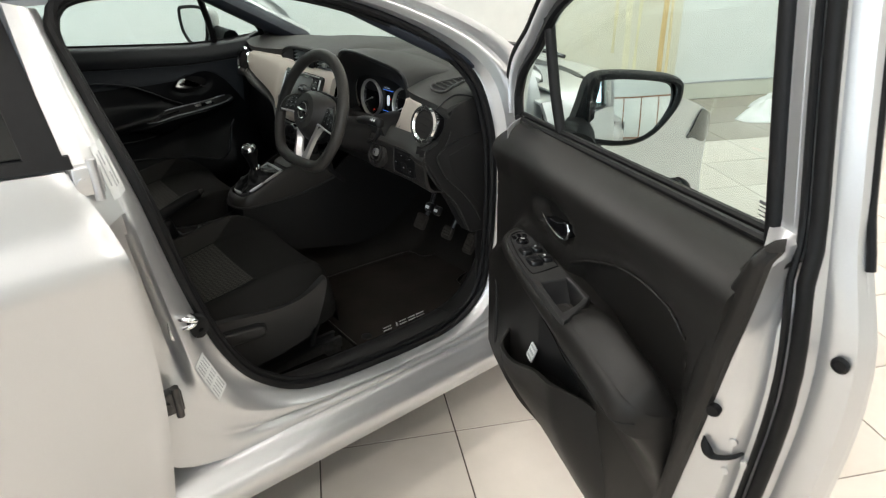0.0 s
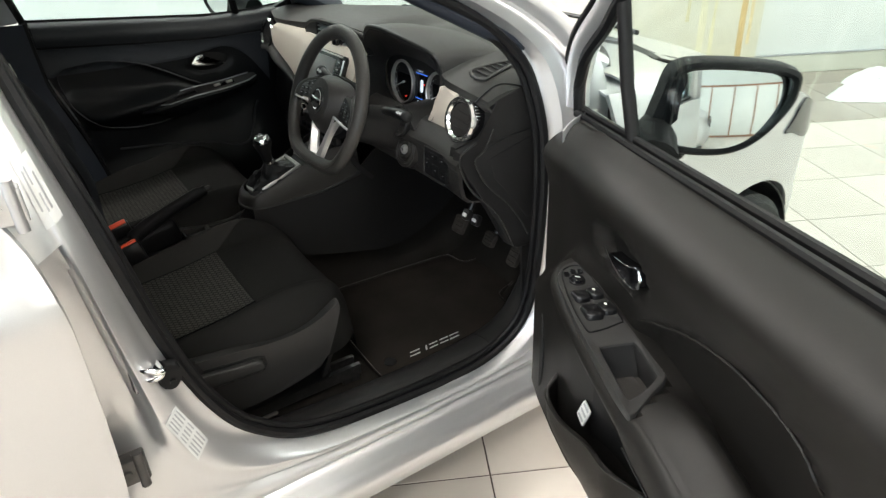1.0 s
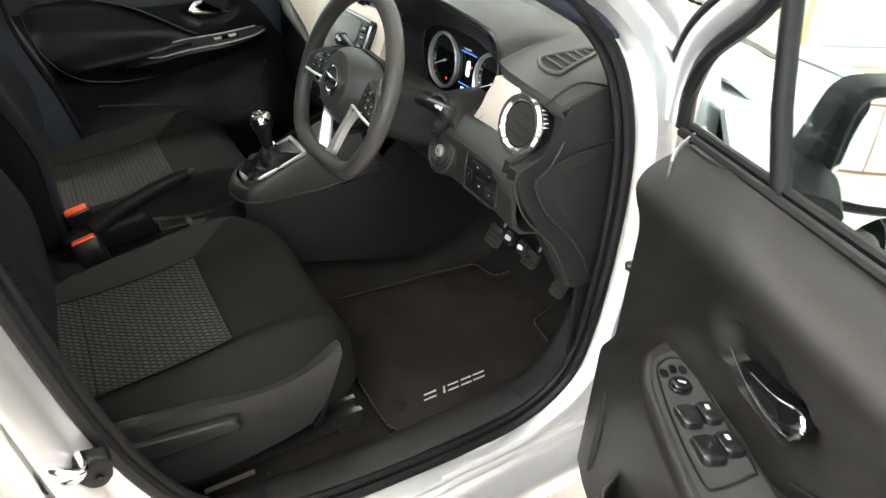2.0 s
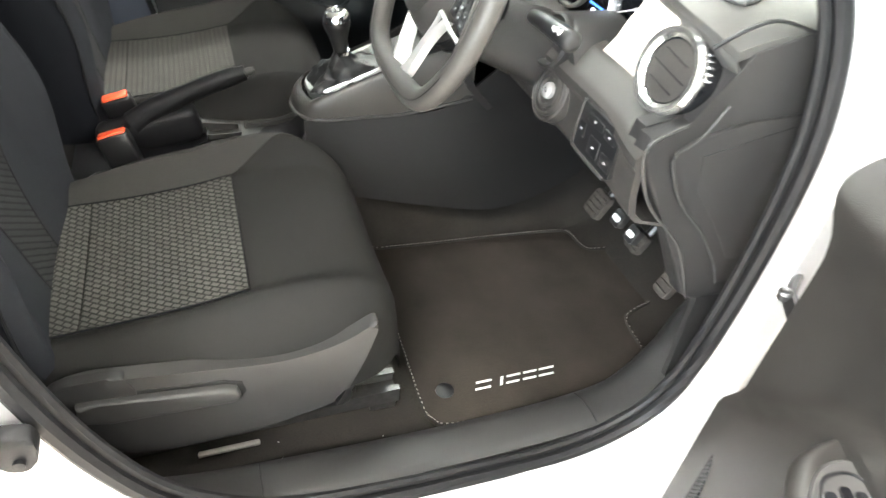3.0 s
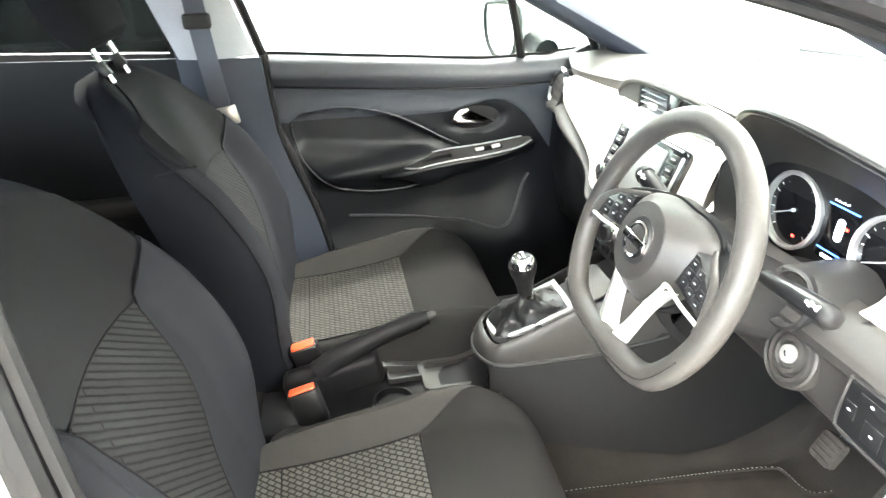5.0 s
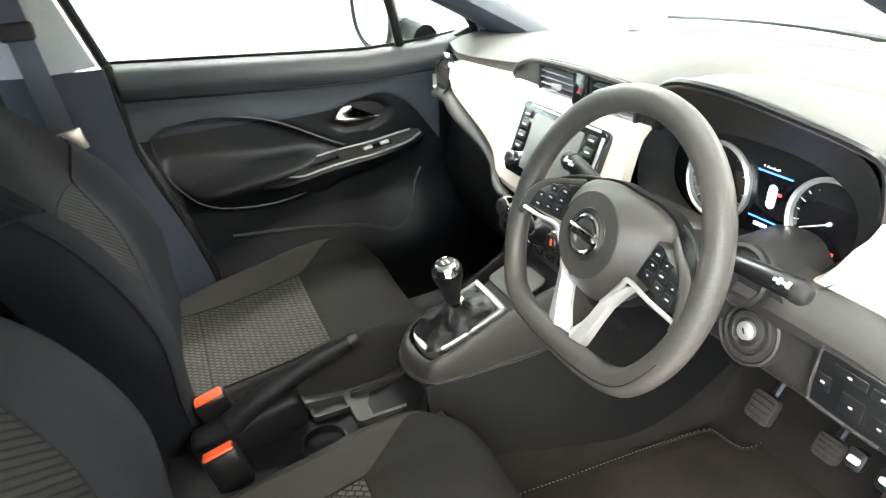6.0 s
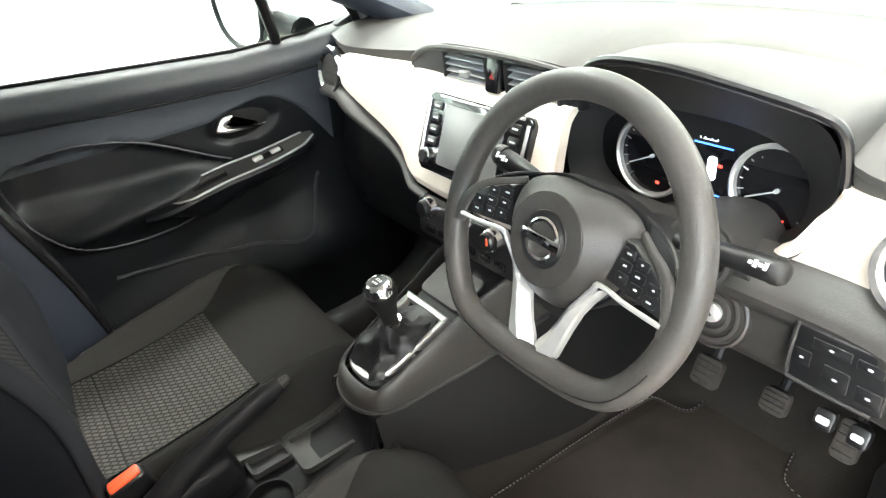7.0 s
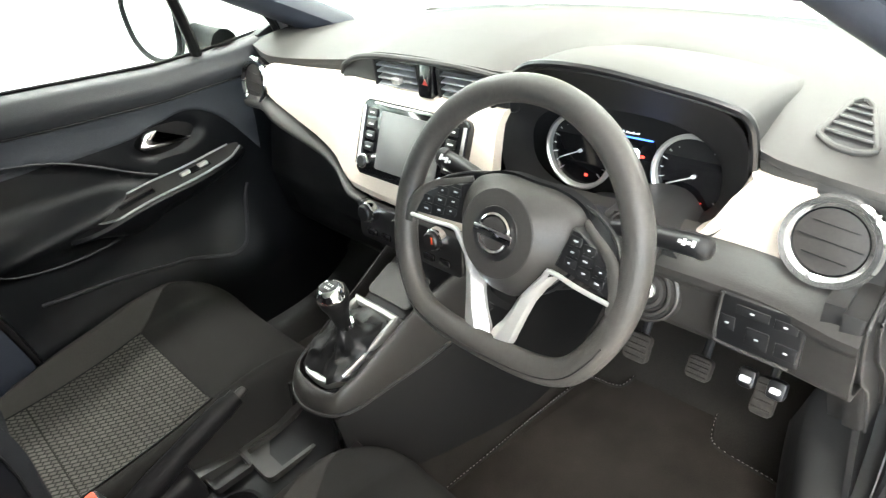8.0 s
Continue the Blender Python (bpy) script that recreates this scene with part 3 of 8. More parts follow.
for y_mid, sgn, half, nm in ((1.83, 1, 0.735, "front_bumper"), (-2.0, -1, 0.80, "rear_bumper")):
    bm = bmesh.new()
    hi = 0.78 if sgn > 0 else 0.70
    sheet(bm, lambda u, v: (XC + half * math.sin(u * 1.35) / math.sin(1.35), y_mid + sgn * (0.10 * math.sin(math.pi * min(v * 1.2, 1)) - 0.26 * abs(u) ** 3.2 - 0.02 * v), 0.20 + (hi - 0.20) * v), steps(-1, 1, 28), steps(0, 1, 9), 0.02, (0, -sgn, 0))
    part(nm, bm, PAINT, car)
bm = bmesh.new()
sheet(bm, lambda u, v: (XC + 0.34 * u, 1.915 - 0.04 * abs(u) ** 2 - 0.0 * v, 0.48 + 0.22 * v), steps(-1, 1, 10), steps(0, 1, 3), 0.02, (0, -1, 0))
part("grille", bm, GLOSS, car)
for way in (1, -1):
    bm = bmesh.new()

    def lens(y, v):
        z0, z1 = 0.805 - 0.055 * step(1.33, 1.52, y), min(fender_top(y) - 0.004, 0.810 + 0.085 * step(1.32, 1.44, y))
        z = z0 + (max(z1, z0 + 0.004) - z0) * v
        return (side_x(y, z, way, -0.006), y, z)
    sheet(bm, lens, steps(1.33, 1.69, 18), steps(0, 1, 8), 0.02, (-way, 0, 0))
    part("headlight", bm, GLOSS, car, "dark glossy headlight lens")
bm = bmesh.new()
sheet(bm, lambda u, y: (XC + 0.60 * u, y, 1.505 - 0.045 * abs(u) ** 2.5 - 0.10 * step(-0.5, 0.35, y) * ((y + 0.5) / 0.85) - 0.05 * step(-1.2, -1.9, y)), steps(-1, 1, 18), steps(-1.75, 0.12, 18), 0.03, (0, 0, -1))
part("roof", bm, PAINT, car)
bm = bmesh.new()
sheet(bm, lambda u, y: (XC + 0.57 * u, y, 1.455 - 0.04 * abs(u) ** 2.5 - 0.10 * step(-0.5, 0.35, y) * ((y + 0.5) / 0.85) - 0.05 * step(-1.2, -1.9, y)), steps(-1, 1, 14), steps(-1.70, 0.10, 14), 0.012, (0, 0, -1))
part("headliner", bm, CEILING, car, "pale woven headlining")


def screen_pt(u, v):
    """The windscreen, from its base (v = 0) to the roof."""
    x = XC + u * (0.70 - 0.13 * v)
    return (x, 1.03 - 0.11 * abs(u) ** 2.2 * (1 - 0.3 * v) - 0.92 * v - 0.33 * abs(u) ** 2.5 * (1 - v) * 0.9, 1.065 + 0.36 * v - 0.02 * abs(u) ** 2 + 0.05 * abs(u) ** 2.5 * (1 - v))


for way in (1, -1):
    bm = bmesh.new()

    def scuttle(u, v):
        q = V(*screen_pt(way * u, 0.0)) + V(0, 0.012, -0.012)
        o = V(side_x(q.y, fender_top(q.y), way, 0.004), q.y + 0.03, fender_top(q.y) - 0.002)
        return q.lerp(o, v) + V(0, 0, 0.012 * math.sin(math.pi * v))
    sheet(bm, scuttle, steps(0.45, 1.0, 14), steps(0, 1, 6), 0.006, (0, 0, -1))
    part("scuttle", bm, PAINT, car)
    bm = bmesh.new()
    sheet(bm, lambda y, v: (side_x(y, fender_top(y), way, 0.003) * (1 - v) + (XC + way * 0.66) * v, y + 0.03 * v, fender_top(y) - 0.002 + 0.030 * v), steps(0.57, 0.67, 6), steps(0, 1, 6), 0.006, (0, 0, -1))
    part("fender_corner", bm, PAINT, car)
bm = bmesh.new()
sheet(bm, screen_pt, steps(-0.97, 0.97, 20), steps(0.0, 1, 10), 0.005)
part("windscreen", bm, GLASS, car, "clear tinted windscreen").visible_shadow = False
for way in (1, -1):
    bm = bmesh.new()
    p = [Vector(screen_pt(way * 1.0, v)) for v in steps(0, 1, 10)]
    wide_trim = 0.054 if way < 0 else 0.034
    tube(bm, [q + V(-0.022 * way if way < 0 else 0.002, -0.024, -0.012) for q in p], [wide_trim - 0.010 * k / 10 for k in range(11)], 12, flat=0.75)
    part("pillar_trim", bm, PILLAR_COOL, car)
    bm = bmesh.new()
    tube(bm, [q + V(way * 0.022, 0.022, 0.014) for q in p], 0.030, 8, flat=0.55)
    part("screen_pillar", bm, PAINT, car)
bm = bmesh.new()
sheet(bm, lambda u, v: (XC + 0.66 * u, 1.00 + 0.10 * v - 0.16 * abs(u) ** 2.4, 1.052 + 0.01 * v), steps(-1, 1, 16), steps(0, 1, 3), 0.02, (0, 0, -1))
part("cowl", bm, SATIN, car)
for x0, x1 in ((-0.62, 0.02), (-0.05, 0.50)):
    bm = bmesh.new()
    tube(bm, [(x0 + (x1 - x0) * k / 8, 1.035 - 0.05 * abs((x0 + (x1 - x0) * k / 8) / 0.6) ** 2, 1.100 + 0.01 * math.sin(k / 8 * math.pi)) for k in range(9)], 0.008, 6)
    part("wiper", bm, SATIN, car, "thin black wiper blade")
bm = bmesh.new()
sheet(bm, lambda u, v: (XC + (0.56 + 0.18 * (1 - v)) * u, -1.97 + 0.22 * v ** 1.5 + 0.10 * abs(u) ** 3, 0.66 + 0.36 * v), steps(-1, 1, 14), steps(0, 1, 6), 0.02, (0, 1, 0))
part("tailgate", bm, PAINT, car)
bm = bmesh.new()
sheet(bm, lambda u, v: (XC + (0.60 - 0.04 * v) * u, -1.76 + 0.10 * v + 0.08 * abs(u) ** 3, 1.02 + 0.40 * v), steps(-1, 1, 12), steps(0, 1, 4), 0.005, (0, 1, 0))
part("rear_window", bm, GLASS_DARK, car).visible_shadow = False
for way in (1, -1):
    bm = bmesh.new()
    sheet(bm, lambda y, v: (side_x(y, 1.17 + 0.25 * v, way), y + 0.06 * v, 1.17 + 0.27 * v), steps(-1.88, -1.44, 6), steps(0, 1, 5), 0.03, (-way, 0, 0))
    part("rear_pillar", bm, PAINT, car)
    bm = bmesh.new()
    box(bm, (0.03, 0.05, 0.30), Matrix.Translation((XC + way * 0.71, -1.85, 0.86)), 0.01)
    part("tail_light", bm, RED_DARK, car)
# underside and bulkhead that close the shell
bm = bmesh.new()
box(bm, (1.40, 3.6, 0.03), Matrix.Translation((XC, 0.0, 0.235)), 0.01)
part("underbody", bm, SATIN, car)
bm = bmesh.new()
sheet(bm, lambda u, v: (XC + 0.70 * u, 0.78 + 0.14 * math.sin(v * 1.5), 0.28 + 0.78 * v), steps(-1, 1, 4), steps(0, 1, 6), 0.02, (0, 1, 0))
part("bulkhead", bm, CARPET, car)


def wheel(parent, y, way):
    m = axes((XC + way * 0.74, y, HUB_Z), (0, 1, 0), (0, 0, 1))
    bm = bmesh.new()
    turned(bm, [(0.20, -0.09), (0.285, -0.095), (0.308, -0.075), (0.312, 0), (0.308, 0.075), (0.285, 0.095), (0.20, 0.09), (0.19, 0.05), (0.19, -0.05), (0.20, -0.09)], m, 36)
    w = part("wheel", bm, TYRE, parent, "road wheel with a black tyre")
    bm = bmesh.new()
    turned(bm, [(0.205, -0.08), (0.205, 0.085), (0.188, 0.085), (0.183, 0.03), (0.183, -0.08)], m, 36)
    for k in range(5):
        a = 2 * math.pi * k / 5
        box(bm, (0.17, 0.045, 0.02), m @ Matrix.Rotation(a, 4, "Z") @ Matrix.Translation((0.10, 0, way * 0.055)), 0.006)
    turned(bm, [(0.0, way * 0.04), (0.05, way * 0.04), (0.05, way * 0.07), (0.0, way * 0.075)], m, 16)
    part("rim", bm, SILVER, w, "silver alloy rim")


for y in (AXLE_F, AXLE_R):
    for way in (1, -1):
        wheel(car, y, way)
    for way in (1, -1):
        bm = bmesh.new()
        sheet(bm, lambda a, v: (XC + way * (0.80 - 0.22 * v), y + (ARCH - 0.004) * math.cos(a), HUB_Z + (ARCH - 0.004) * math.sin(a)), steps(-0.15, math.pi + 0.15, 18), (0, 1), 0.006)
        part("arch_liner", bm, SATIN, car)

# check strap of the open door
bm = bmesh.new()
tube(bm, [(0.772, 0.47, 0.775), (0.800, 0.43, 0.780), (0.845, 0.40, 0.782)], 0.007, 8, flat=1.8)
turned(bm, [(0.010, -0.006), (0.010, 0.004), (0.006, 0.006), (0, 0.004)], axes((0.800, 0.420, 0.786), (1, 0, 0), (0, 1, 0.2)), 14)
part("check_strap", bm, SATIN, car, "black steel check strap")
# fittings in the door opening
bm = bmesh.new()
slab(bm, rounded(0.028, 0.072, 0.010, 4), 0.005, axes((0.746, -0.530, 0.742), (0.25, 1, 0), (0, 0.16, 1)), 0.002)
tube(bm, spline([(0.748, -0.532, 0.764), (0.772, -0.516, 0.764), (0.782, -0.496, 0.758), (0.770, -0.488, 0.752), (0.742, -0.492, 0.750)], 4), 0.0062, 10)
tube(bm, spline([(0.748, -0.528, 0.736), (0.768, -0.512, 0.738), (0.775, -0.496, 0.744), (0.768, -0.488, 0.750)], 4), 0.0055, 10)
part("door_striker", bm, CHROME, car, "bright plated door striker loop")
bm = bmesh.new()
slab(bm, [(p.x, p.y) for p in spline([(-0.022, 0.022, 0), (0.012, 0.026, 0), (0.022, 0.010, 0), (0.018, -0.020, 0), (0.004, -0.030, 0), (-0.014, -0.020, 0)], 4, True)], 0.020, axes((0.738, -0.482, 0.722), (0, 1, -0.1), (0, 0.2, 1)), 0.006)
turned(bm, [(0.006, 0.0), (0.006, 0.006), (0.0, 0.007)], axes((0.757, -0.478, 0.712), (0, 1, 0), (0, 0, 1)), 10)
part("door_buffer", bm, SEAL, car, "black rubber door buffer")
for z, y in ((0.590, -0.586), (1.115, -0.622)):
    bm = bmesh.new()
    x = 0.795 if z < 1 else 0.768
    box(bm, (0.03, 0.05, 0.055), Matrix.Translation((x, y, z)), 0.004)
    tube(bm, [(x + 0.012, y + 0.012, z - 0.04), (x + 0.012, y + 0.012, z + 0.04)], 0.009, 10)
    turned(bm, [(0.009, 0), (0.009, 0.006), (0.0, 0.006)], axes((x + 0.015, y - 0.012, z), (0, 1, 0), (0, 0, 1)), 8)
    part("door_hinge", bm, RAIL if z < 1 else PAINT, car, "rear door hinge bolted to the pillar")
for z in (0.50, 0.93):
    bm = bmesh.new()
    box(bm, (0.09, 0.035, 0.05), Matrix.Translation((0.80, 0.475, z)) @ Matrix.Rotation(radians(-20), 4, "Z"), 0.006)
    tube(bm, [(0.822, 0.468, z - 0.035), (0.822, 0.468, z + 0.035)], 0.010, 10)
    part("door_hinge", bm, PAINT, car, "painted front door hinge")
for y, z in ((0.545, 1.02), (0.50, 0.77)):
    bm = bmesh.new()
    turned(bm, [(0.009, 0), (0.009, 0.005), (0.006, 0.008), (0, 0.008)], axes((0.785, y, z), (0, 1, 0), (0, 0, 1)), 8)
    part("bolt", bm, STEEL, car)

# ---- dashboard ----
def lettering(text, size, m, depth=0.0006):
    """Writing in the built-in font as a bmesh, centred, in the x-y plane of m."""
    cu = bpy.data.curves.new("lettering", "FONT")
    cu.body, cu.size, cu.align_x, cu.align_y, cu.extrude = text, size, "CENTER", "CENTER", depth
    ob = bpy.data.objects.new("lettering", cu)
    scene.collection.objects.link(ob)
    me = bpy.data.meshes.new_from_object(ob.evaluated_get(bpy.context.evaluated_depsgraph_get()))
    bpy.data.objects.remove(ob)
    bpy.data.curves.remove(cu)
    bm = bmesh.new()
    bm.from_mesh(me)
    bpy.data.meshes.remove(me)
    bmesh.ops.transform(bm, matrix=m, verts=bm.verts)
    return bm


dash = thing("dashboard", (XC, 0.5, 0.65), "dark grey dashboard with a cream panel across it", "dashboard")
edge_y = curve1([(-0.70, 0.335), (-0.57, 0.305), (-0.32, 0.312), (-0.22, 0.302), (0.09, 0.300), (0.125, 0.34), (0.165, 0.40), (0.45, 0.40), (0.484, 0.345), (0.506, 0.304), (0.58, 0.300), (0.62, 0.305), (0.665, 0.325)])
edge_z = curve1([(-0.70, 1.105), (-0.60, 1.098), (-0.40, 1.108), (-0.27, 1.122), (-0.18, 1.146), (0.08, 1.146), (0.16, 1.12), (0.42, 1.104), (0.50, 1.098), (0.54, 1.090), (0.58, 1.083), (0.62, 1.076), (0.665, 1.060)])


def pad(x, v):
    yf, zf = edge_y(x), edge_z(x)
    u = (x - XC) / 0.70
    yb = 1.0 - 0.30 * abs(u) ** 2.6
    if v < 0:
        return (x, yf + 0.012 * (v * v) * 1.5 , zf + 0.028 * v)
    y = yf + (yb - yf) * v
    z = zf + 0.010 * math.sin(min(v * 6, 1) * math.pi / 2) + (1.072 - zf) * step(0.15, 1.0, v) + 0.012 * math.sin(math.pi * v)
    z += 0.018 * math.exp(-((x - 0.32) / 0.15) ** 4) * step(0.05, 0.12, v) * (1 - step(0.25, 0.75, v))
    return (x, y, z)


bm = bmesh.new()
sheet(bm, pad, steps(-0.70, 0.665, 70), [-1, -0.6, -0.25, 0, 0.03, 0.08, 0.14, 0.2, 0.28, 0.36, 0.45, 0.55, 0.65, 0.75, 0.85, 0.93, 1.0], 0.012, (0, 0.3, -1))
part("top_pad", bm, DASH, dash, "grained grey upper pad")

# cream panel, deep in the middle and narrow at the passenger's side
c_top = curve1([(-0.61, 1.070), (-0.57, 1.082), (-0.40, 1.088), (-0.25, 1.092), (-0.15, 1.090), (0.16, 1.088)])
c_bot = curve1([(-0.61, 1.012), (-0.56, 0.998), (-0.45, 0.972), (-0.34, 0.945), (-0.26, 0.912), (-0.21, 0.896), (0.16, 0.893)])
c_yt = curve1([(-0.61, 0.298), (-0.57, 0.292), (-0.30, 0.290), (-0.20, 0.276), (0.16, 0.276)])
c_yb = curve1([(-0.61, 0.292), (-0.56, 0.278), (-0.30, 0.240), (-0.22, 0.210), (0.16, 0.204)])


def cream(u, v):
    x = -0.605 + (0.736 + 0.034 * (1 - v) ** 1.6) * u
    z = c_bot(x) + (c_top(x) - c_bot(x)) * v
    y = c_yb(x) + (c_yt(x) - c_yb(x)) * v
    y += 0.014 * (1 - step(0, 0.10, v)) + 0.012 * step(0.90, 1.0, v) - 0.006 * math.sin(math.pi * v)
    return (x, y, z)


bm = bmesh.new()
sheet(bm, cream, steps(0, 1, 44), [0, 0.02, 0.05, 0.10, 0.2, 0.35, 0.5, 0.65, 0.8, 0.90, 0.95, 1.0], 0.02, (0, 1, 0))
part("cream_panel", bm, CREAM, dash, "smooth cream soft-touch panel")
bm = bmesh.new()
slab(bm, [(0.430, 0.958), (0.476, 0.951), (0.516, 0.956), (0.560, 0.960), (0.574, 0.975), (0.574, 1.064), (0.535, 1.068), (0.503, 1.068), (0.490, 1.029), (0.472, 0.996), (0.443, 0.974)], 0.02, Matrix(((1, 0, 0, 0), (0, 0, -1, 0.318), (0, 1, 0, 0), (0, 0, 0, 1))), 0.006)
part("cream_wing", bm, CREAM, dash, "small cream panel beside the round vent")
# grey ledge below the cream panel
bm = bmesh.new()


def ledge(x, v):
    y0, z0 = c_yb(x) + 0.012, c_bot(x) - 0.003
    a = math.pi * (0.5 + 0.62 * v)
    r = 0.008 + 0.014 * step(-0.25, -0.62, x)
    return (x, y0 - 0.006 + 1.3 * r * math.cos(a), z0 - r * 1.1 + r * math.sin(a))


sheet(bm, ledge, steps(-0.69, -0.175, 30), steps(0, 1, 8), 0.006, (0, 1, 0))
part("lower_ledge", bm, DASH, dash, "grey moulded ledge under the cream panel")
# the glove box below it
bm = bmesh.new()


def under(x, v):
    y0, z0 = c_yb(x) + 0.014, c_bot(x) - 0.022
    pts = [(y0 + 0.006, z0), (y0 - 0.002, z0 - 0.012), (y0 + 0.004, z0 - 0.030), (y0 + 0.03, z0 - 0.05), (0.30, 0.80 if x < -0.25 else 0.82), (0.33, 0.66), (0.42, 0.56), (0.62, 0.50)]
    k = v * (len(pts) - 1)
    i = min(int(k), len(pts) - 2)
    t = k - i
    return (x, pts[i][0] + (pts[i + 1][0] - pts[i][0]) * t, pts[i][1] + (pts[i + 1][1] - pts[i][1]) * t)


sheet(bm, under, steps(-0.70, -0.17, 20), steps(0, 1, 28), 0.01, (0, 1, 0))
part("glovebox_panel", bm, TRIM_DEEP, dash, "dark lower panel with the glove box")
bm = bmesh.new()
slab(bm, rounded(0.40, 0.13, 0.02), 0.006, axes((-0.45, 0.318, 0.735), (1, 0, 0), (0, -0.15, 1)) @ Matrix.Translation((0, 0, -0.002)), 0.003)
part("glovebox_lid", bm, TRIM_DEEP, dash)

# middle vents under their own brow
bm = bmesh.new()
box(bm, (0.335, 0.03, 0.062), Matrix.Translation((-0.035, 0.318, 1.108)) @ Matrix.Rotation(radians(-12), 4, "X"), 0.006)
vents = part("vent_box", bm, SATIN, dash, "black housing of the two middle air vents")
bm = bmesh.new()
tube(bm, spline([(-0.305, 0.308, 1.090), (-0.285, 0.300, 1.112), (-0.22, 0.293, 1.136), (-0.12, 0.286, 1.146), (0.03, 0.286, 1.147), (0.13, 0.297, 1.135)], 6), 0.0055, 8)
part("brow", bm, DASH, vents)
bm = bmesh.new()
slab(bm, [(-0.055, -0.022), (0.055, -0.022), (0.055, 0.03), (0.0, 0.026), (-0.04, 0.008)], 0.006, axes((-0.243, 0.306, 1.104), (1, 0, 0), (0, 0.12, 1)), 0.002)
part("blank_plate", bm, DASH, vents)
for x0, x1 in ((-0.178, -0.062), (-0.012, 0.104)):
    bm = bmesh.new()
    xm = (x0 + x1) / 2
    for s in (-1, 1):
        box(bm, (0.006, 0.02, 0.058), Matrix.Translation((xm + s * (x1 - x0) / 2, 0.298, 1.110)), 0.002)
    box(bm, (x1 - x0, 0.02, 0.005), Matrix.Translation((xm, 0.298, 1.137)), 0.002)
    box(bm, (x1 - x0, 0.02, 0.005), Matrix.Translation((xm, 0.296, 1.083)), 0.002)
    part("vent_frame", bm, TRIM, vents)
    for k in range(4):
        bm = bmesh.new()
        box(bm, (x1 - x0 - 0.008, 0.018, 0.0032), Matrix.Translation((xm, 0.299, 1.094 + 0.0115 * k)) @ Matrix.Rotation(radians(18), 4, "X"), 0.001, 1)
        # highlight along each slat is put into its pale colour
        part("slat", bm, EDGE, vents)
    bm = bmesh.new()
    box(bm, (0.022, 0.012, 0.012), Matrix.Translation((xm + 0.004, 0.288, 1.105)), 0.003)
    part("vent_tab", bm, SILVER, vents)
bm = bmesh.new()
slab(bm, rounded(0.034, 0.058, 0.006), 0.018, axes((-0.037, 0.300, 1.112), (1, 0, 0), (0, 0.2, 1)), 0.004)
hz = part("hazard_switch", bm, GLOSS, dash, "black hazard light switch")
bm = bmesh.new()
slab(bm, [(-0.006, -0.005), (0.006, -0.005), (0, 0.006)], 0.0185, axes((-0.037, 0.300, 1.110), (1, 0, 0), (0, 0.2, 1)))
part("red_triangle", bm, RED_DARK, hz)

# screen unit
sm = axes((-0.045, 0.246, 1.006), (1, 0, 0), (0, 0.42, 1))
bm = bmesh.new()
slab(bm, rounded(0.268, 0.136, 0.016, 5), 0.018, sm, 0.005, 3)
slab(bm, rounded(0.250, 0.120, 0.012, 3), 0.06, sm @ Matrix.Translation((0, -0.004, -0.058)))
unit = part("screen_unit", bm, GLOSS, dash, "gloss black touchscreen unit with side buttons")
for s in (-1, 1):
    bm = bmesh.new()
    tube(bm, [sm @ V(s * 0.126, v, 0.0185) for v in steps(-0.054, 0.056, 6)], 0.0032, 8)
    part("side_trim", bm, SILVER, unit)
bm = bmesh.new()
tube(bm, [sm @ V(u, 0.0635, 0.0165) for u in steps(-0.10, 0.115, 8)], 0.0028, 8)
part("top_trim", bm, SILVER, unit)
bm = bmesh.new()
slab(bm, rounded(0.154, 0.104, 0.004, 2), 0.0025, sm @ Matrix.Translation((0.0, 0.000, 0.0175)), 0.001)
part("screen", bm, SCREEN, unit, "grey switched-off screen")
for s in (-1, 1):
    for k in range(4):
        bm = bmesh.new()
        slab(bm, rounded(0.024, 0.015, 0.003, 2), 0.003, sm @ Matrix.Translation((s * 0.101, 0.046 - 0.0205 * k, 0.0175)), 0.001)
        b = part("button", bm, SATIN, unit)
        bm = bmesh.new()
        slab(bm, rounded(0.013, 0.0028, 0.0006, 1), 0.0036, sm @ Matrix.Translation((s * 0.101, 0.0455 - 0.0205 * k, 0.0175)))
        part("button_mark", bm, PALE, unit)
    bm = bmesh.new()
    turned(bm, [(0.0125, 0), (0.0125, 0.014), (0.010, 0.017), (0, 0.017)], sm @ Matrix.Translation((s * 0.101, -0.043, 0.017)), 20)
    kn = part("knob", bm, SATIN, unit)
    bm = bmesh.new()
    turned(bm, [(0.0120, 0.0), (0.0142, 0.001), (0.0140, 0.012), (0.0120, 0.014)], sm @ Matrix.Translation((s * 0.101, -0.043, 0.017)), 20)
    part("knob_ring", bm, CHROME, unit)

# heating controls
hm = axes((-0.035, 0.205, 0.857), (1, 0, 0), (0, 0.10, 1))
bm = bmesh.new()
slab(bm, rounded(0.275, 0.075, 0.012), 0.016, hm, 0.004)
heat = part("heater_panel", bm, SATIN, dash, "black heater panel with chromed knobs")
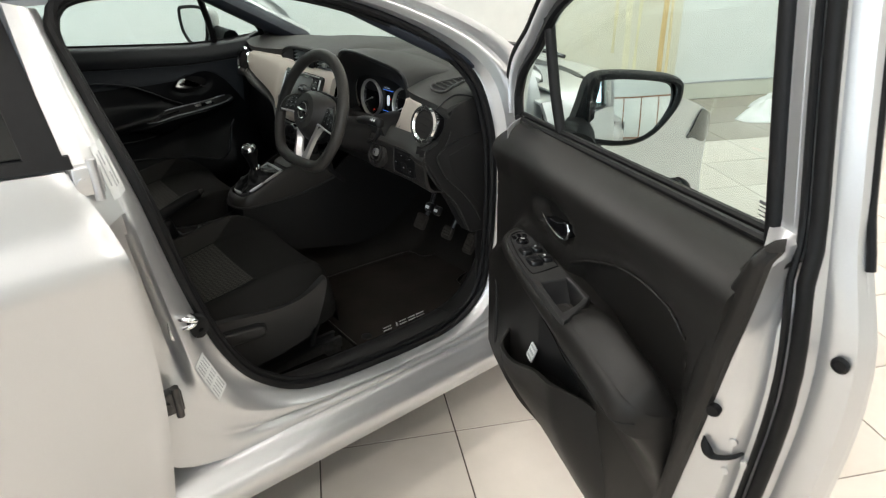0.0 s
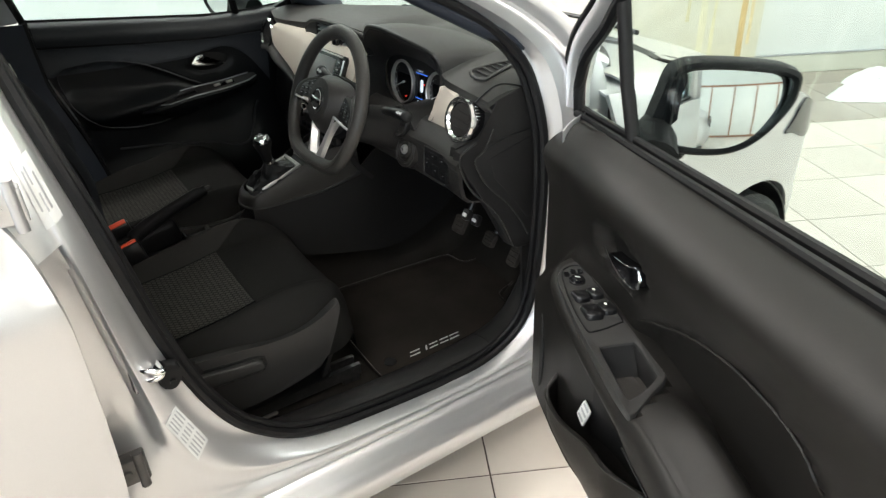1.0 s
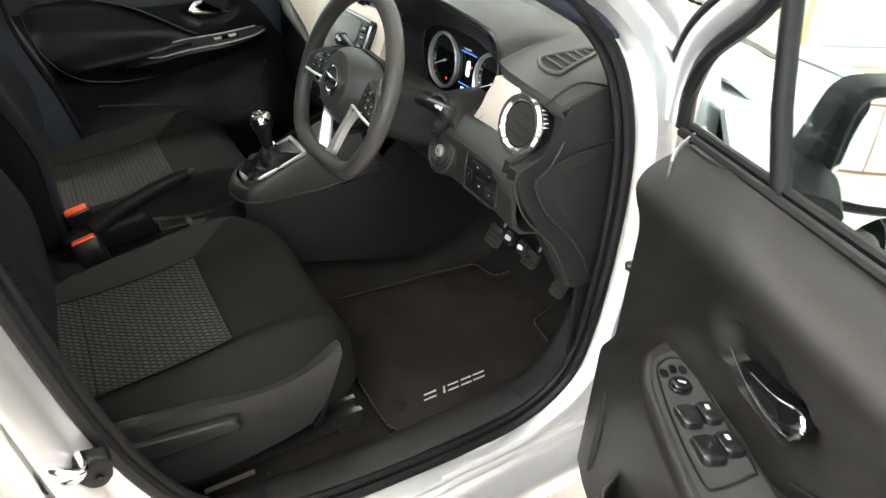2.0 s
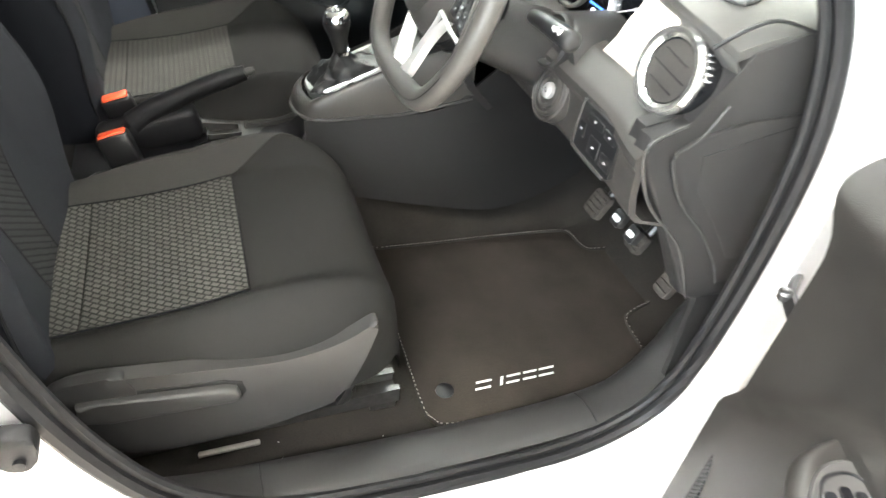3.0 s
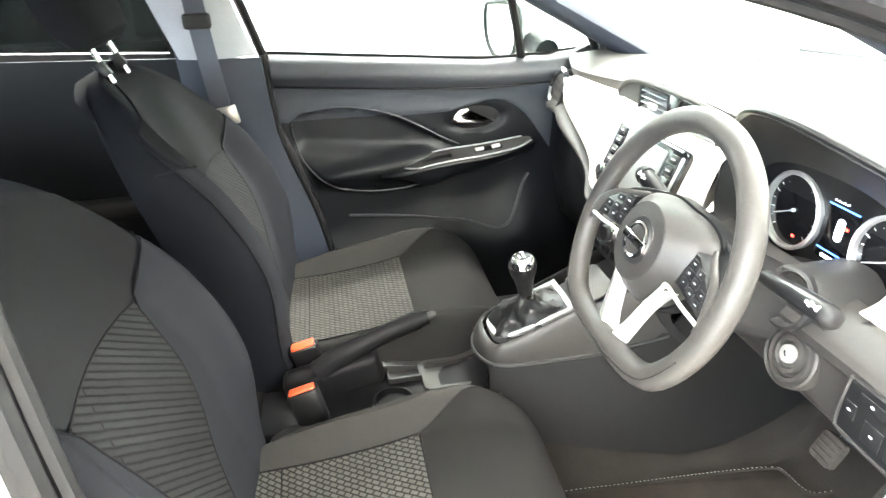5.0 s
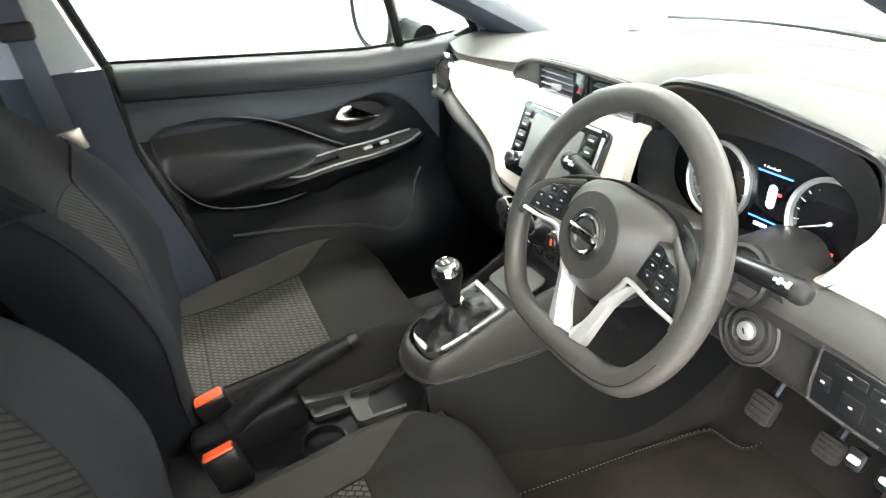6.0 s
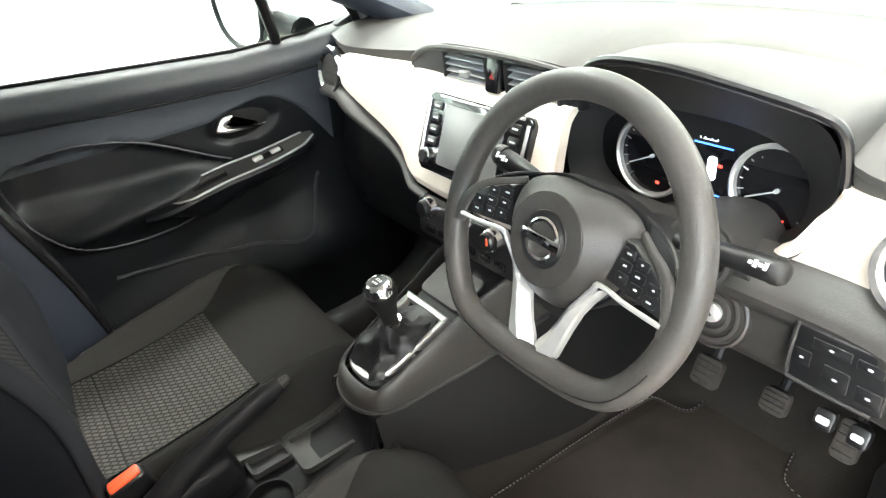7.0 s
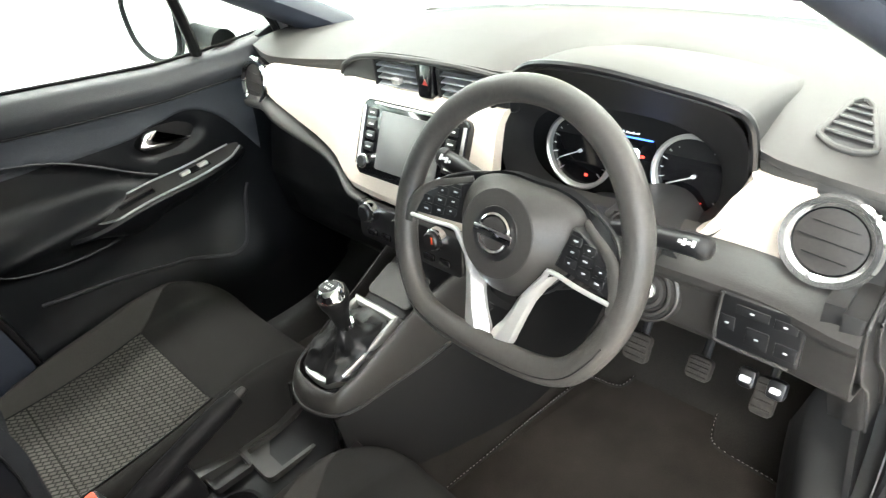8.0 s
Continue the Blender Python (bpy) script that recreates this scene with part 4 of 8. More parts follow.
for u in (-0.095, 0.0, 0.085):
    bm = bmesh.new()
    turned(bm, [(0.017, 0), (0.0165, 0.022), (0.014, 0.025), (0, 0.025)], hm @ Matrix.Translation((u, 0.026, 0.014)), 24)
    part("knob", bm, SATIN, heat)
    bm = bmesh.new()
    turned(bm, [(0.0185, 0.0), (0.0205, 0.002), (0.0200, 0.014), (0.0180, 0.016), (0.0172, 0.010)], hm @ Matrix.Translation((u, 0.026, 0.014)), 24)
    part("knob_ring", bm, CHROME, heat)
    if u > 0.05:
        bm = bmesh.new()
        box(bm, (0.004, 0.012, 0.002), hm @ Matrix.Translation((u + 0.006, 0.030, 0.0395)))
        part("red_mark", bm, RED, heat)
for k in range(6):
    bm = bmesh.new()
    slab(bm, rounded(0.026, 0.013, 0.003, 2), 0.004, hm @ Matrix.Translation((-0.0975 + 0.039 * k, -0.018, 0.0155)), 0.001)
    part("button", bm, GLOSS, heat)
bm = bmesh.new()
sheet(bm, lambda u, v: (-0.17 + 0.27 * u, 0.215 + 0.10 * v * v, 0.825 - 0.15 * v), steps(0, 1, 6), steps(0, 1, 6), 0.02, (0, 1, 0))
part("centre_stack", bm, TRIM, dash)

# instrument cowl
cow = [V(0.110, 0.300, 1.045), V(0.128, 0.292, 1.110), V(0.196, 0.278, 1.163), V(0.300, 0.266, 1.172), V(0.410, 0.280, 1.158), V(0.480, 0.300, 1.126), V(0.496, 0.310, 1.06), V(0.482, 0.300, 0.995), V(0.440, 0.285, 0.958), V(0.320, 0.275, 0.938), V(0.180, 0.278, 0.950), V(0.124, 0.290, 0.988)]
rim_in = spline(cow, 5, True)
back = []
for p in rim_in:
    d = p - V(0.315, p.y, 1.045)
    a = math.atan2(d.z, d.x)
    back.append(V(0.2875 + 0.1585 * math.copysign(abs(math.cos(a)) ** 0.75, math.cos(a)), 0.356, 1.016 + 0.076 * math.copysign(abs(math.sin(a)) ** 0.8, math.sin(a))))
bm = bmesh.new()
loft(bm, [rim_in, [p.lerp(q, 0.25) + V(0, 0.005, 0) for p, q in zip(rim_in, back)], [p.lerp(q, 0.7) for p, q in zip(rim_in, back)], back], caps=False)
cowl = part("instrument_cowl", bm, TRIM, dash, "black shroud round the instruments")
bm = bmesh.new()
loft(bm, [[V(0.300 + (p.x - 0.2875) * 1.2, y, 1.016 + (p.z - 1.016) * 1.1) for p in back] for y in (0.373, 0.380)], caps=True)
part("dial_plate", bm, SATIN, cowl)


# hood over the cowl, running back into the pad
def hood(a, v):
    lip = hood_lip[a]
    zb = pad(lip.x, 0.42)[2] - 0.004
    y = lip.y + (0.60 - lip.y) * v
    z = lip.z + (zb - lip.z) * step(0.0, 1.0, v) + 0.006 * math.sin(math.pi * min(v * 1.5, 1))
    return (lip.x + (0.32 - lip.x) * 0.06 * v, y, z)


hood_lip = spline([(0.112, 0.318, 1.100), (0.132, 0.300, 1.128), (0.196, 0.276, 1.170), (0.300, 0.262, 1.181), (0.400, 0.274, 1.166), (0.470, 0.293, 1.147), (0.492, 0.303, 1.130), (0.499, 0.308, 1.100), (0.500, 0.310, 1.068)], 6)
bm = bmesh.new()
sheet(bm, hood, list(range(len(hood_lip))), [0, 0.02, 0.05, 0.1, 0.18, 0.28, 0.4, 0.55, 0.75, 1.0], 0.008, (0, 0, -1))
part("hood", bm, DASH, cowl, "grey hood over the instruments")
bm = bmesh.new()
tube(bm, hood_lip, 0.006, 8)
part("hood_lip", bm, SATIN, cowl)

# dials: pale rings, ticks, hands, display
dm = axes((0.310, 0.3725, 1.014), (1, 0, 0), (0, 0.10, 1))
for u, r in ((-0.098, 0.061), (0.090, 0.061)):
    bm = bmesh.new()
    turned(bm, [(r, 0), (r + 0.001, 0.010), (r - 0.003, 0.013), (r - 0.006, 0.010), (r - 0.006, 0)], dm @ Matrix.Translation((u, -0.004, 0)), 40)
    ring = part("dial_ring", bm, SILVER, cowl, "bright ring of a dial")
    bm = bmesh.new()
    turned(bm, [(r - 0.006, 0), (r - 0.006, 0.0015), (0, 0.0015)], dm @ Matrix.Translation((u, -0.004, 0)), 32)
    part("dial_face", bm, GLOSS, ring)
    for k in range(17):
        a = radians(225 - 270 * k / 16)
        bm = bmesh.new()
        ln = 0.008 if k % 2 == 0 else 0.004
        box(bm, (ln, 0.0012, 0.001), dm @ Matrix.Translation((u, -0.004, 0.0025)) @ Matrix.Rotation(a, 4, "Z") @ Matrix.Translation((r - 0.012, 0, 0)))
        part("tick", bm, PALE, ring)
    bm = bmesh.new()
    box(bm, (0.044, 0.0018, 0.0016), dm @ Matrix.Translation((u, -0.004, 0.006)) @ Matrix.Rotation(radians(205), 4, "Z") @ Matrix.Translation((0.020, 0, 0)))
    turned(bm, [(0.003, 0.001), (0.003, 0.006), (0, 0.007)], dm @ Matrix.Translation((u, -0.004, 0)), 16)
    part("needle", bm, PALE, ring)
    bm = bmesh.new()
    box(bm, (0.006, 0.004, 0.001), dm @ Matrix.Translation((u + 0.012, -0.042, 0.002)))
    part("telltale", bm, RED_LIT, ring)
bm = bmesh.new()
slab(bm, rounded(0.066, 0.104, 0.004, 2), 0.003, dm @ Matrix.Translation((-0.004, 0.004, 0)), 0.001)
disp = part("trip_display", bm, GLOSS, cowl, "small lit trip computer display")
part("clock_digits", lettering("12:23", 0.014, dm @ Matrix.Translation((-0.012, 0.044, 0.0036)), 0.0002), WHITE_LIT, disp, smooth=0)
for v in (0.034, -0.034):
    bm = bmesh.new()
    box(bm, (0.058, 0.0022, 0.0008), dm @ Matrix.Translation((-0.004, v, 0.0036)))
    part("blue_line", bm, BLUE_LIT, disp)
bm = bmesh.new()
slab(bm, rounded(0.014, 0.034, 0.006, 3), 0.0008, dm @ Matrix.Translation((-0.002, 0.002, 0.003)))
part("car_symbol", bm, WHITE_LIT, disp)
bm = bmesh.new()
box(bm, (0.006, 0.004, 0.0008), dm @ Matrix.Translation((0.010, 0.008, 0.0036)))
part("door_symbol", bm, RED_LIT, disp)
bm = bmesh.new()
box(bm, (0.022, 0.005, 0.0008), dm @ Matrix.Translation((-0.010, -0.043, 0.0036)))
part("reading_bar", bm, WHITE_LIT, disp)


# round end vents
def end_vent(c, n, size):
    m = axes(c, (1, 0, 0.0), V(*n).cross(V(1, 0, 0))) @ Matrix.Scale(size, 4)
    if (m.to_3x3() @ V(0, 0, 1)).dot(V(*n)) < 0:
        m = m @ Matrix.Rotation(math.pi, 4, "X")
    bm = bmesh.new()
    turned(bm, [(0.048, -0.07), (0.056, -0.06), (0.061, -0.02), (0.062, -0.004), (0.058, 0.0), (0.046, -0.004)], m, 40)
    v = part("round_vent", bm, GLOSS, dash, "round air vent with a chromed ring")
    bm = bmesh.new()
    turned(bm, [(0.0625, -0.010), (0.064, -0.002), (0.060, 0.005), (0.052, 0.004), (0.0465, -0.002), (0.0465, -0.012)], m, 40)
    part("vent_ring", bm, RING_BRIGHT if size < 0.9 else CHROME, v)
    for k in range(5):
        bm = bmesh.new()
        box(bm, (0.003, 0.0035, 0.012), m @ Matrix.Rotation(radians(k * 8 + 14), 4, "Z") @ Matrix.Translation((0.0625, 0, -0.016)), 0.001, 1)
        part("ring_rib", bm, CHROME, v)
    bm = bmesh.new()
    turned(bm, [(0.0455, -0.014), (0.044, -0.004), (0.02, -0.0015), (0, -0.001)], m, 32)
    part("vent_disc", bm, TRIM_SOFT, v)
    for k in (-1, 0, 1):
        bm = bmesh.new()
        ln = 0.078 if k == 0 else 0.056
        box(bm, (ln, 0.0016, 0.004), m @ Matrix.Rotation(radians(-6), 4, "Z") @ Matrix.Translation((0, 0.022 * k, -0.002)), 0.0005, 1)
        part("disc_line", bm, SEAL, v)
    return v


end_vent((0.601, 0.288, 1.011), (0.10, -0.95, 0.25), 0.88)
end_vent((-0.650, 0.286, 1.034), (-0.06, -0.96, 0.22), 0.94)

# vent on top at the driver's corner, leaf-shaped and slatted
def on_pad(x, y, lift):
    v = (y - edge_y(x)) / (1.0 - 0.30 * abs((x - XC) / 0.70) ** 2.6 - edge_y(x))
    return V(*pad(x, v)) + V(0, 0, lift)


def leaf(u, w, lift):
    half = (0.034 - 0.024 * u) * math.sqrt(min(1, max(0.02, u / 0.12))) * math.sqrt(min(1, max(0.02, (1 - u) / 0.12)))
    return on_pad(0.582 - 0.022 * u + w * half, 0.346 + 0.138 * u, lift)


bm = bmesh.new()
sheet(bm, lambda u, w: leaf(u, w, 0.0022), steps(0.02, 0.98, 14), steps(-1, 1, 6), 0.004, (0, 0, -1))
top_vent = part("screen_vent", bm, SEAL, dash, "slotted vent for the side window")
bm = bmesh.new()
tube(bm, [leaf(u, 1, 0.003) for u in steps(0.01, 0.99, 20)] + [leaf(u, -1, 0.003) for u in steps(0.99, 0.01, 20)], 0.0042, 8, True)
part("vent_frame", bm, DASH, top_vent)
for u in (0.20, 0.36, 0.52, 0.68, 0.82):
    bm = bmesh.new()
    tube(bm, [leaf(u, w, 0.0040) for w in steps(-0.95, 0.95, 6)], 0.0022, 6)
    part("slat", bm, DASH, top_vent)

# lower panel before the driver, with its end cap


def knee(x, v):
    pts = [(0.306, 0.972), (0.292, 0.968), (0.276, 0.958), (0.258, 0.944), (0.250, 0.934), (0.250, 0.922), (0.256, 0.912), (0.258, 0.87), (0.262, 0.842), (0.272, 0.828), (0.32, 0.812), (0.42, 0.79), (0.62, 0.77)]
    k = v * (len(pts) - 1)
    i = min(int(k), len(pts) - 2)
    t = k - i
    y, z = pts[i][0] + (pts[i + 1][0] - pts[i][0]) * t, pts[i][1] + (pts[i + 1][1] - pts[i][1]) * t
    return (x, y - 0.018 * step(0.55, 0.665, x) * (1 - step(0.5, 1, v)), z - 0.012 * step(0.5, 0.665, x) * (1 - v))


bm = bmesh.new()
sheet(bm, knee, steps(0.10, 0.664, 20), steps(0, 1, 36), 0.01, (0, 1, 0.2))
part("knee_panel", bm, TRIM_SOFT, dash, "dark grey lower panel")
cap_out = [(0.245, 0.955), (0.240, 0.93), (0.262, 0.885), (0.295, 0.84), (0.345, 0.76), (0.395, 0.665), (0.425, 0.645), (0.60, 0.64), (0.60, 1.075), (0.42, 1.082), (0.345, 1.062), (0.320, 1.0), (0.300, 0.968)]
ym = Matrix(((0, 0, 1, 0.640), (1, 0, 0, 0), (0, 1, 0, 0), (0, 0, 0, 1)))
bm = bmesh.new()
slab(bm, cap_out, 0.026, ym, 0.008, 3)
slab(bm, [(a + 0.005, b + 0.004) for a, b in cap_out], 0.022, ym @ Matrix.Translation((0, 0, -0.021)))
cap = part("end_cap", bm, TRIM, dash, "dark end cap of the dashboard")
bm = bmesh.new()
slab(bm, [(0.312, 0.953), (0.283, 0.933), (0.289, 0.906), (0.322, 0.852), (0.382, 0.791), (0.429, 0.727), (0.452, 0.682), (0.55, 0.68), (0.55, 0.985), (0.453, 0.972), (0.380, 0.968)], 0.006, ym @ Matrix.Translation((0, 0, 0.0255)), 0.004, 2)
cp = part("cap_panel", bm, TRIM, cap)
bm = bmesh.new()
slab(bm, [(0.326, 0.926), (0.340, 0.870), (0.400, 0.800), (0.446, 0.735), (0.54, 0.72), (0.54, 0.966), (0.453, 0.955)], 0.0022, ym @ Matrix.Translation((0, 0, 0.0305)), 0.001)
part("cap_hollow", bm, TRIM, cp)
bm = bmesh.new()
tube(bm, spline([V(0.667, a, b) for a, b in ((0.288, 0.971), (0.246, 0.952), (0.242, 0.922), (0.260, 0.876), (0.288, 0.837), (0.354, 0.767), (0.409, 0.657))], 5), 0.0025, 6)
tube(bm, spline([V(0.672, a, b) for a, b in ((0.336, 0.995), (0.312, 0.953), (0.283, 0.933), (0.289, 0.906), (0.322, 0.852), (0.382, 0.791), (0.429, 0.727), (0.450, 0.684))], 5), 0.0022, 6)
part("cap_lip", bm, SKIRT_GREY, cap)
bm = bmesh.new()
tube(bm, spline([(0.650, 0.300, 1.060), (0.664, 0.330, 1.088), (0.668, 0.365, 1.096), (0.672, 0.419, 1.082), (0.695, 0.470, 1.070)], 6), 0.0026, 6)
part("wire", bm, SEAL, cap)

# switch panel
pm = axes((0.557, 0.2520, 0.892), (1, 0, -0.02), (0, 0.03, 1)) @ Matrix.Scale(0.82, 4)
bm = bmesh.new()
slab(bm, rounded(0.124, 0.090, 0.008, 3), 0.010, pm, 0.003)
sw = part("switch_panel", bm, SATIN, dash, "small black switch panel")
bm = bmesh.new()
tube(bm, spline([pm @ V(*p) for p in ((-0.060, 0.046, 0.008), (-0.063, 0.0, 0.010), (-0.062, -0.035, 0.010), (-0.05, -0.046, 0.010), (0.05, -0.047, 0.010))], 4), 0.0028, 6)
part("panel_edge", bm, SKIRT_GREY, sw)
for u, v, w, h in ((-0.012, 0.026, 0.050, 0.017), (0.036, 0.024, 0.034, 0.017), (-0.046, -0.004, 0.023, 0.026), (0.0, -0.016, 0.034, 0.034), (0.042, -0.020, 0.032, 0.026)):
    bm = bmesh.new()
    slab(bm, rounded(w, h, 0.002, 2), 0.0018, pm @ Matrix.Translation((u, v, 0.0095)), 0.0015)
    part("switch", bm, SATIN, sw)
    if (u, v) != (0.0, -0.018):
        bm = bmesh.new()
        slab(bm, rounded(0.0065, 0.0032, 0.0010, 1), 0.0024, pm @ Matrix.Translation((u, v, 0.0095)))
        part("switch_mark", bm, FAINT, sw)

# column, ignition lock and stalks
bm = bmesh.new()
ax0, ax1 = V(0.300, 0.145, 0.962), V(0.300, 0.360, 0.885)
rings = []
for v, w, h in ((0, 0.044, 0.036), (0.08, 0.054, 0.044), (0.4, 0.066, 0.050), (0.75, 0.080, 0.058), (1, 0.09, 0.064)):
    c = ax0.lerp(ax1, v)
    rings.append([c + V(w * math.copysign(abs(math.cos(a)) ** 0.7, math.cos(a)), 0.35 * h * math.sin(a), h * math.copysign(abs(math.sin(a)) ** 0.7, math.sin(a))) for a in steps(0, 2 * math.pi, 24)[:-1]])
loft(bm, rings)
col = part("column_shroud", bm, TRIM, dash, "dark steering column shroud")
im = axes((0.404, 0.252, 0.889), (1, 0, 0.0), (0, 0.30, 1))
pod = [(p.x, p.y) for p in spline([(0.330, 0.985, 0), (0.395, 0.994, 0), (0.432, 0.955, 0), (0.462, 0.905, 0), (0.455, 0.855, 0), (0.410, 0.832, 0), (0.345, 0.845, 0), (0.315, 0.90, 0), (0.312, 0.95, 0)], 4, True)]
bm = bmesh.new()
slab(bm, pod, 0.10, Matrix(((1, 0, 0, 0), (0, 0.0, -1, 0.360), (0, 1, 0, 0), (0, 0, 0, 1))), 0.016, 3)
part("lock_boss", bm, SKIRT_GREY, col, "moulded boss of the ignition lock and stalk")
bm = bmesh.new()
turned(bm, [(0.048, -0.012), (0.047, 0.003), (0.044, 0.005), (0.042, 0.001), (0.039, 0.001), (0.037, 0.006), (0.033, 0.007), (0.031, 0.001), (0.028, 0.001), (0.026, 0.007), (0.021, 0.008), (0.018, 0.003), (0, 0.003)], im, 36)
part("ignition_lock", bm, TRIM_SOFT, col, "ringed ignition lock")
bm = bmesh.new()
turned(bm, [(0.0128, 0.003), (0.0124, 0.009), (0.010, 0.0110), (0, 0.0115)], im, 24)
part("key_slot", bm, SILVER, col, "bright metal key slot")
bm = bmesh.new()
box(bm, (0.002, 0.008, 0.002), im @ Matrix.Translation((0, 0, 0.0112)) @ Matrix.Rotation(radians(40), 4, "Z"))
part("slot_mark", bm, SEAL, col)
bm = bmesh.new()
turned(bm, [(0.043, -0.02), (0.042, 0.002), (0.038, 0.006), (0.034, 0.002), (0.030, -0.008), (0, -0.008)], axes((0.376, 0.254, 0.958), (1, 0, 0), (0, 0.30, 1)), 30)
part("stalk_collar", bm, TRIM, col)
for pts, rr, nm in (([(0.245, 0.165, 1.020), (0.19, 0.163, 1.038), (0.150, 0.160, 1.052), (0.128, 0.158, 1.060)], [0.011, 0.013, 0.0145, 0.013], "light_stalk"),
                    ([(0.372, 0.215, 0.995), (0.42, 0.205, 1.006), (0.470, 0.204, 1.010), (0.494, 0.207, 1.009)], [0.010, 0.012, 0.014, 0.0145], "wiper_stalk")):
    bm = bmesh.new()
    sp = spline(pts, 5)
    tube(bm, sp, [rr[min(i // 5, 3)] + (rr[min(i // 5 + 1, 3)] - rr[min(i // 5, 3)]) * (i % 5) / 5 for i in range(len(sp))], 14)
    part(nm, bm, SATIN, col, "black control stalk with white symbols")
    c = V(*pts[-1])
    d = (V(*pts[-1]) - V(*pts[-2])).normalized()
    bm = bmesh.new()
    tube(bm, [c - d * 0.002, c + d * 0.006, c + d * 0.012, c + d * 0.014], [0.0152, 0.0148, 0.011, 0.006], 14)
    part("stalk_cap", bm, TRIM, col)
    p2 = V(*pts[-2])
    for k in range(4):
        bm = bmesh.new()
        q = p2.lerp(c, 0.15 + 0.22 * k)
        box(bm, (0.004, 0.0012, 0.008 if k % 2 else 0.004), Matrix.Translation(q + V(0, -0.0125, 0.0090)) @ Matrix.Rotation(radians(-40), 4, "X"))
        part("stalk_mark", bm, PALE, col)

# pedals hang under the panel
for x, y, z, w, h, nm in ((0.232, 0.545, 0.505, 0.055, 0.06, "clutch_pedal"), (0.352, 0.578, 0.488, 0.050, 0.048, "brake_pedal"), (0.483, 0.575, 0.490, 0.042, 0.075, "throttle_pedal")):
    ped = thing(nm, (x, y, z), "worn rubber-faced pedal under the dashboard", "pedal", "pedals")
    bm = bmesh.new()
    slab(bm, rounded(w, h, 0.010, 3), 0.016, axes((x, y, z), (1, 0, 0), (0, 0.55, 1)), 0.004)
    part("pad", bm, PEDAL, ped)
    for k in range(4):
        bm = bmesh.new()
        box(bm, (w * 0.8, 0.004, 0.004), axes((x, y, z), (1, 0, 0), (0, 0.55, 1)) @ Matrix.Translation((0, -h * 0.32 + h * 0.21 * k, 0.0165)), 0.001, 1)
        part("rib", bm, PEDAL, ped)
    bm = bmesh.new()
    tube(bm, spline([(x, y + 0.015, z + 0.01), (x, y + 0.06, z + 0.10), (x + 0.005, y + 0.05, z + 0.22)], 5), 0.009, 8)
    part("lever", bm, SATIN, ped)
for x, sz in ((0.512, 0.020), (0.556, 0.018)):
    rel = thing("release_lever", (x, 0.375, 0.70), "black release lever with a white symbol under the dashboard", "lever", "release levers")
    bm = bmesh.new()
    slab(bm, rounded(0.026, 0.030, 0.006, 2), 0.014, axes((x, 0.374, 0.700), (1, 0, 0), (0, 0.5, 1)), 0.003)
    part("lever_plate", bm, SATIN, rel)
    bm = bmesh.new()
    slab(bm, rounded(sz * 0.85, sz * 0.5, 0.003, 2), 0.0170, axes((x, 0.374, 0.699), (1, 0, 0), (0, 0.5, 1)))
    part("white_symbol", bm, LABEL, rel)

# ---- steering wheel ----
WT = radians(22)
WM = axes((0.299, 0.085, 1.020), (1, 0, 0), (0, math.sin(WT), math.cos(WT)))
if (WM.to_3x3() @ V(0, 0, 1)).y > 0:
    WM = WM @ Matrix.Rotation(math.pi, 4, "X")
steering = thing("steering_wheel", (0.299, 0.085, 1.020), "dark grip flat-bottomed steering wheel with silver lower spoke", "steering wheel")


def rim_pt(a):
    x, y = 0.180 * math.cos(a), 0.180 * math.sin(a)
    if y < -0.118:
        y = -0.118 - (1 - math.exp(-(-0.118 - y) / 0.036)) * 0.036
    return WM @ V(x, y, 0)


bm = bmesh.new()
tube(bm, [rim_pt(a) for a in steps(0, 2 * math.pi, 88)[:-1]], 0.0178, 16, True, flat=0.92, up=WM.to_3x3() @ V(0, 0, 1))
rimob = part("rim", bm, LEATHER, steering)
bm = bmesh.new()
tube(bm, [rim_pt(a) + (WM.to_3x3() @ V(0, 0, 0.0160)) * 1.0 + (rim_pt(a) - WM.translation).normalized() * 0.0055 for a in steps(radians(205), radians(335), 40)], 0.0008, 6)
part("seam", bm, SEAL, rimob)


# the hub turns with the wheel, a few degrees off straight
WS = WM @ Matrix.Translation((0.005, 0.003, 0)) @ Matrix.Rotation(radians(-3), 4, "Z")


def hub_line(pts, n=5):
    """A closed smooth outline, mirrored about the upright axis."""
    half = [V(a, b, 0) for a, b in pts]
    return spline(half + [V(-p.x, p.y, 0) for p in reversed(half) if p.x > 1e-6], n, True)


base = hub_line([(0, 0.066), (0.040, 0.066), (0.074, 0.056), (0.090, 0.034), (0.090, 0.004), (0.076, -0.026), (0.050, -0.058), (0.022, -0.076), (0, -0.079)])


def hub_ring(k, z, r=0.0535):
    """A step between the wide base of the cover and its round face."""
    out = []
    for p in base:
        d = V(p.x, p.y - 0.004, 0)
        a = d.normalized() * r + V(0, 0.004, 0)
        q = p.lerp(a, k)
        out.append(WS @ V(q.x, q.y, z))
    return out


bm = bmesh.new()
loft(bm, [hub_ring(0, -0.050), hub_ring(0, -0.022), hub_ring(0.03, -0.014), hub_ring(0.16, -0.005), hub_ring(0.40, 0.006), hub_ring(0.68, 0.015), hub_ring(0.88, 0.0215), hub_ring(0.97, 0.0245), hub_ring(1, 0.0258), hub_ring(1, 0.0262, 0.045), hub_ring(1, 0.0275, 0.025), hub_ring(1, 0.0280, 0.004)])
airbag = part("airbag_cover", bm, TRIM_SOFT, steering, "smooth dark domed airbag cover")
bm = bmesh.new()
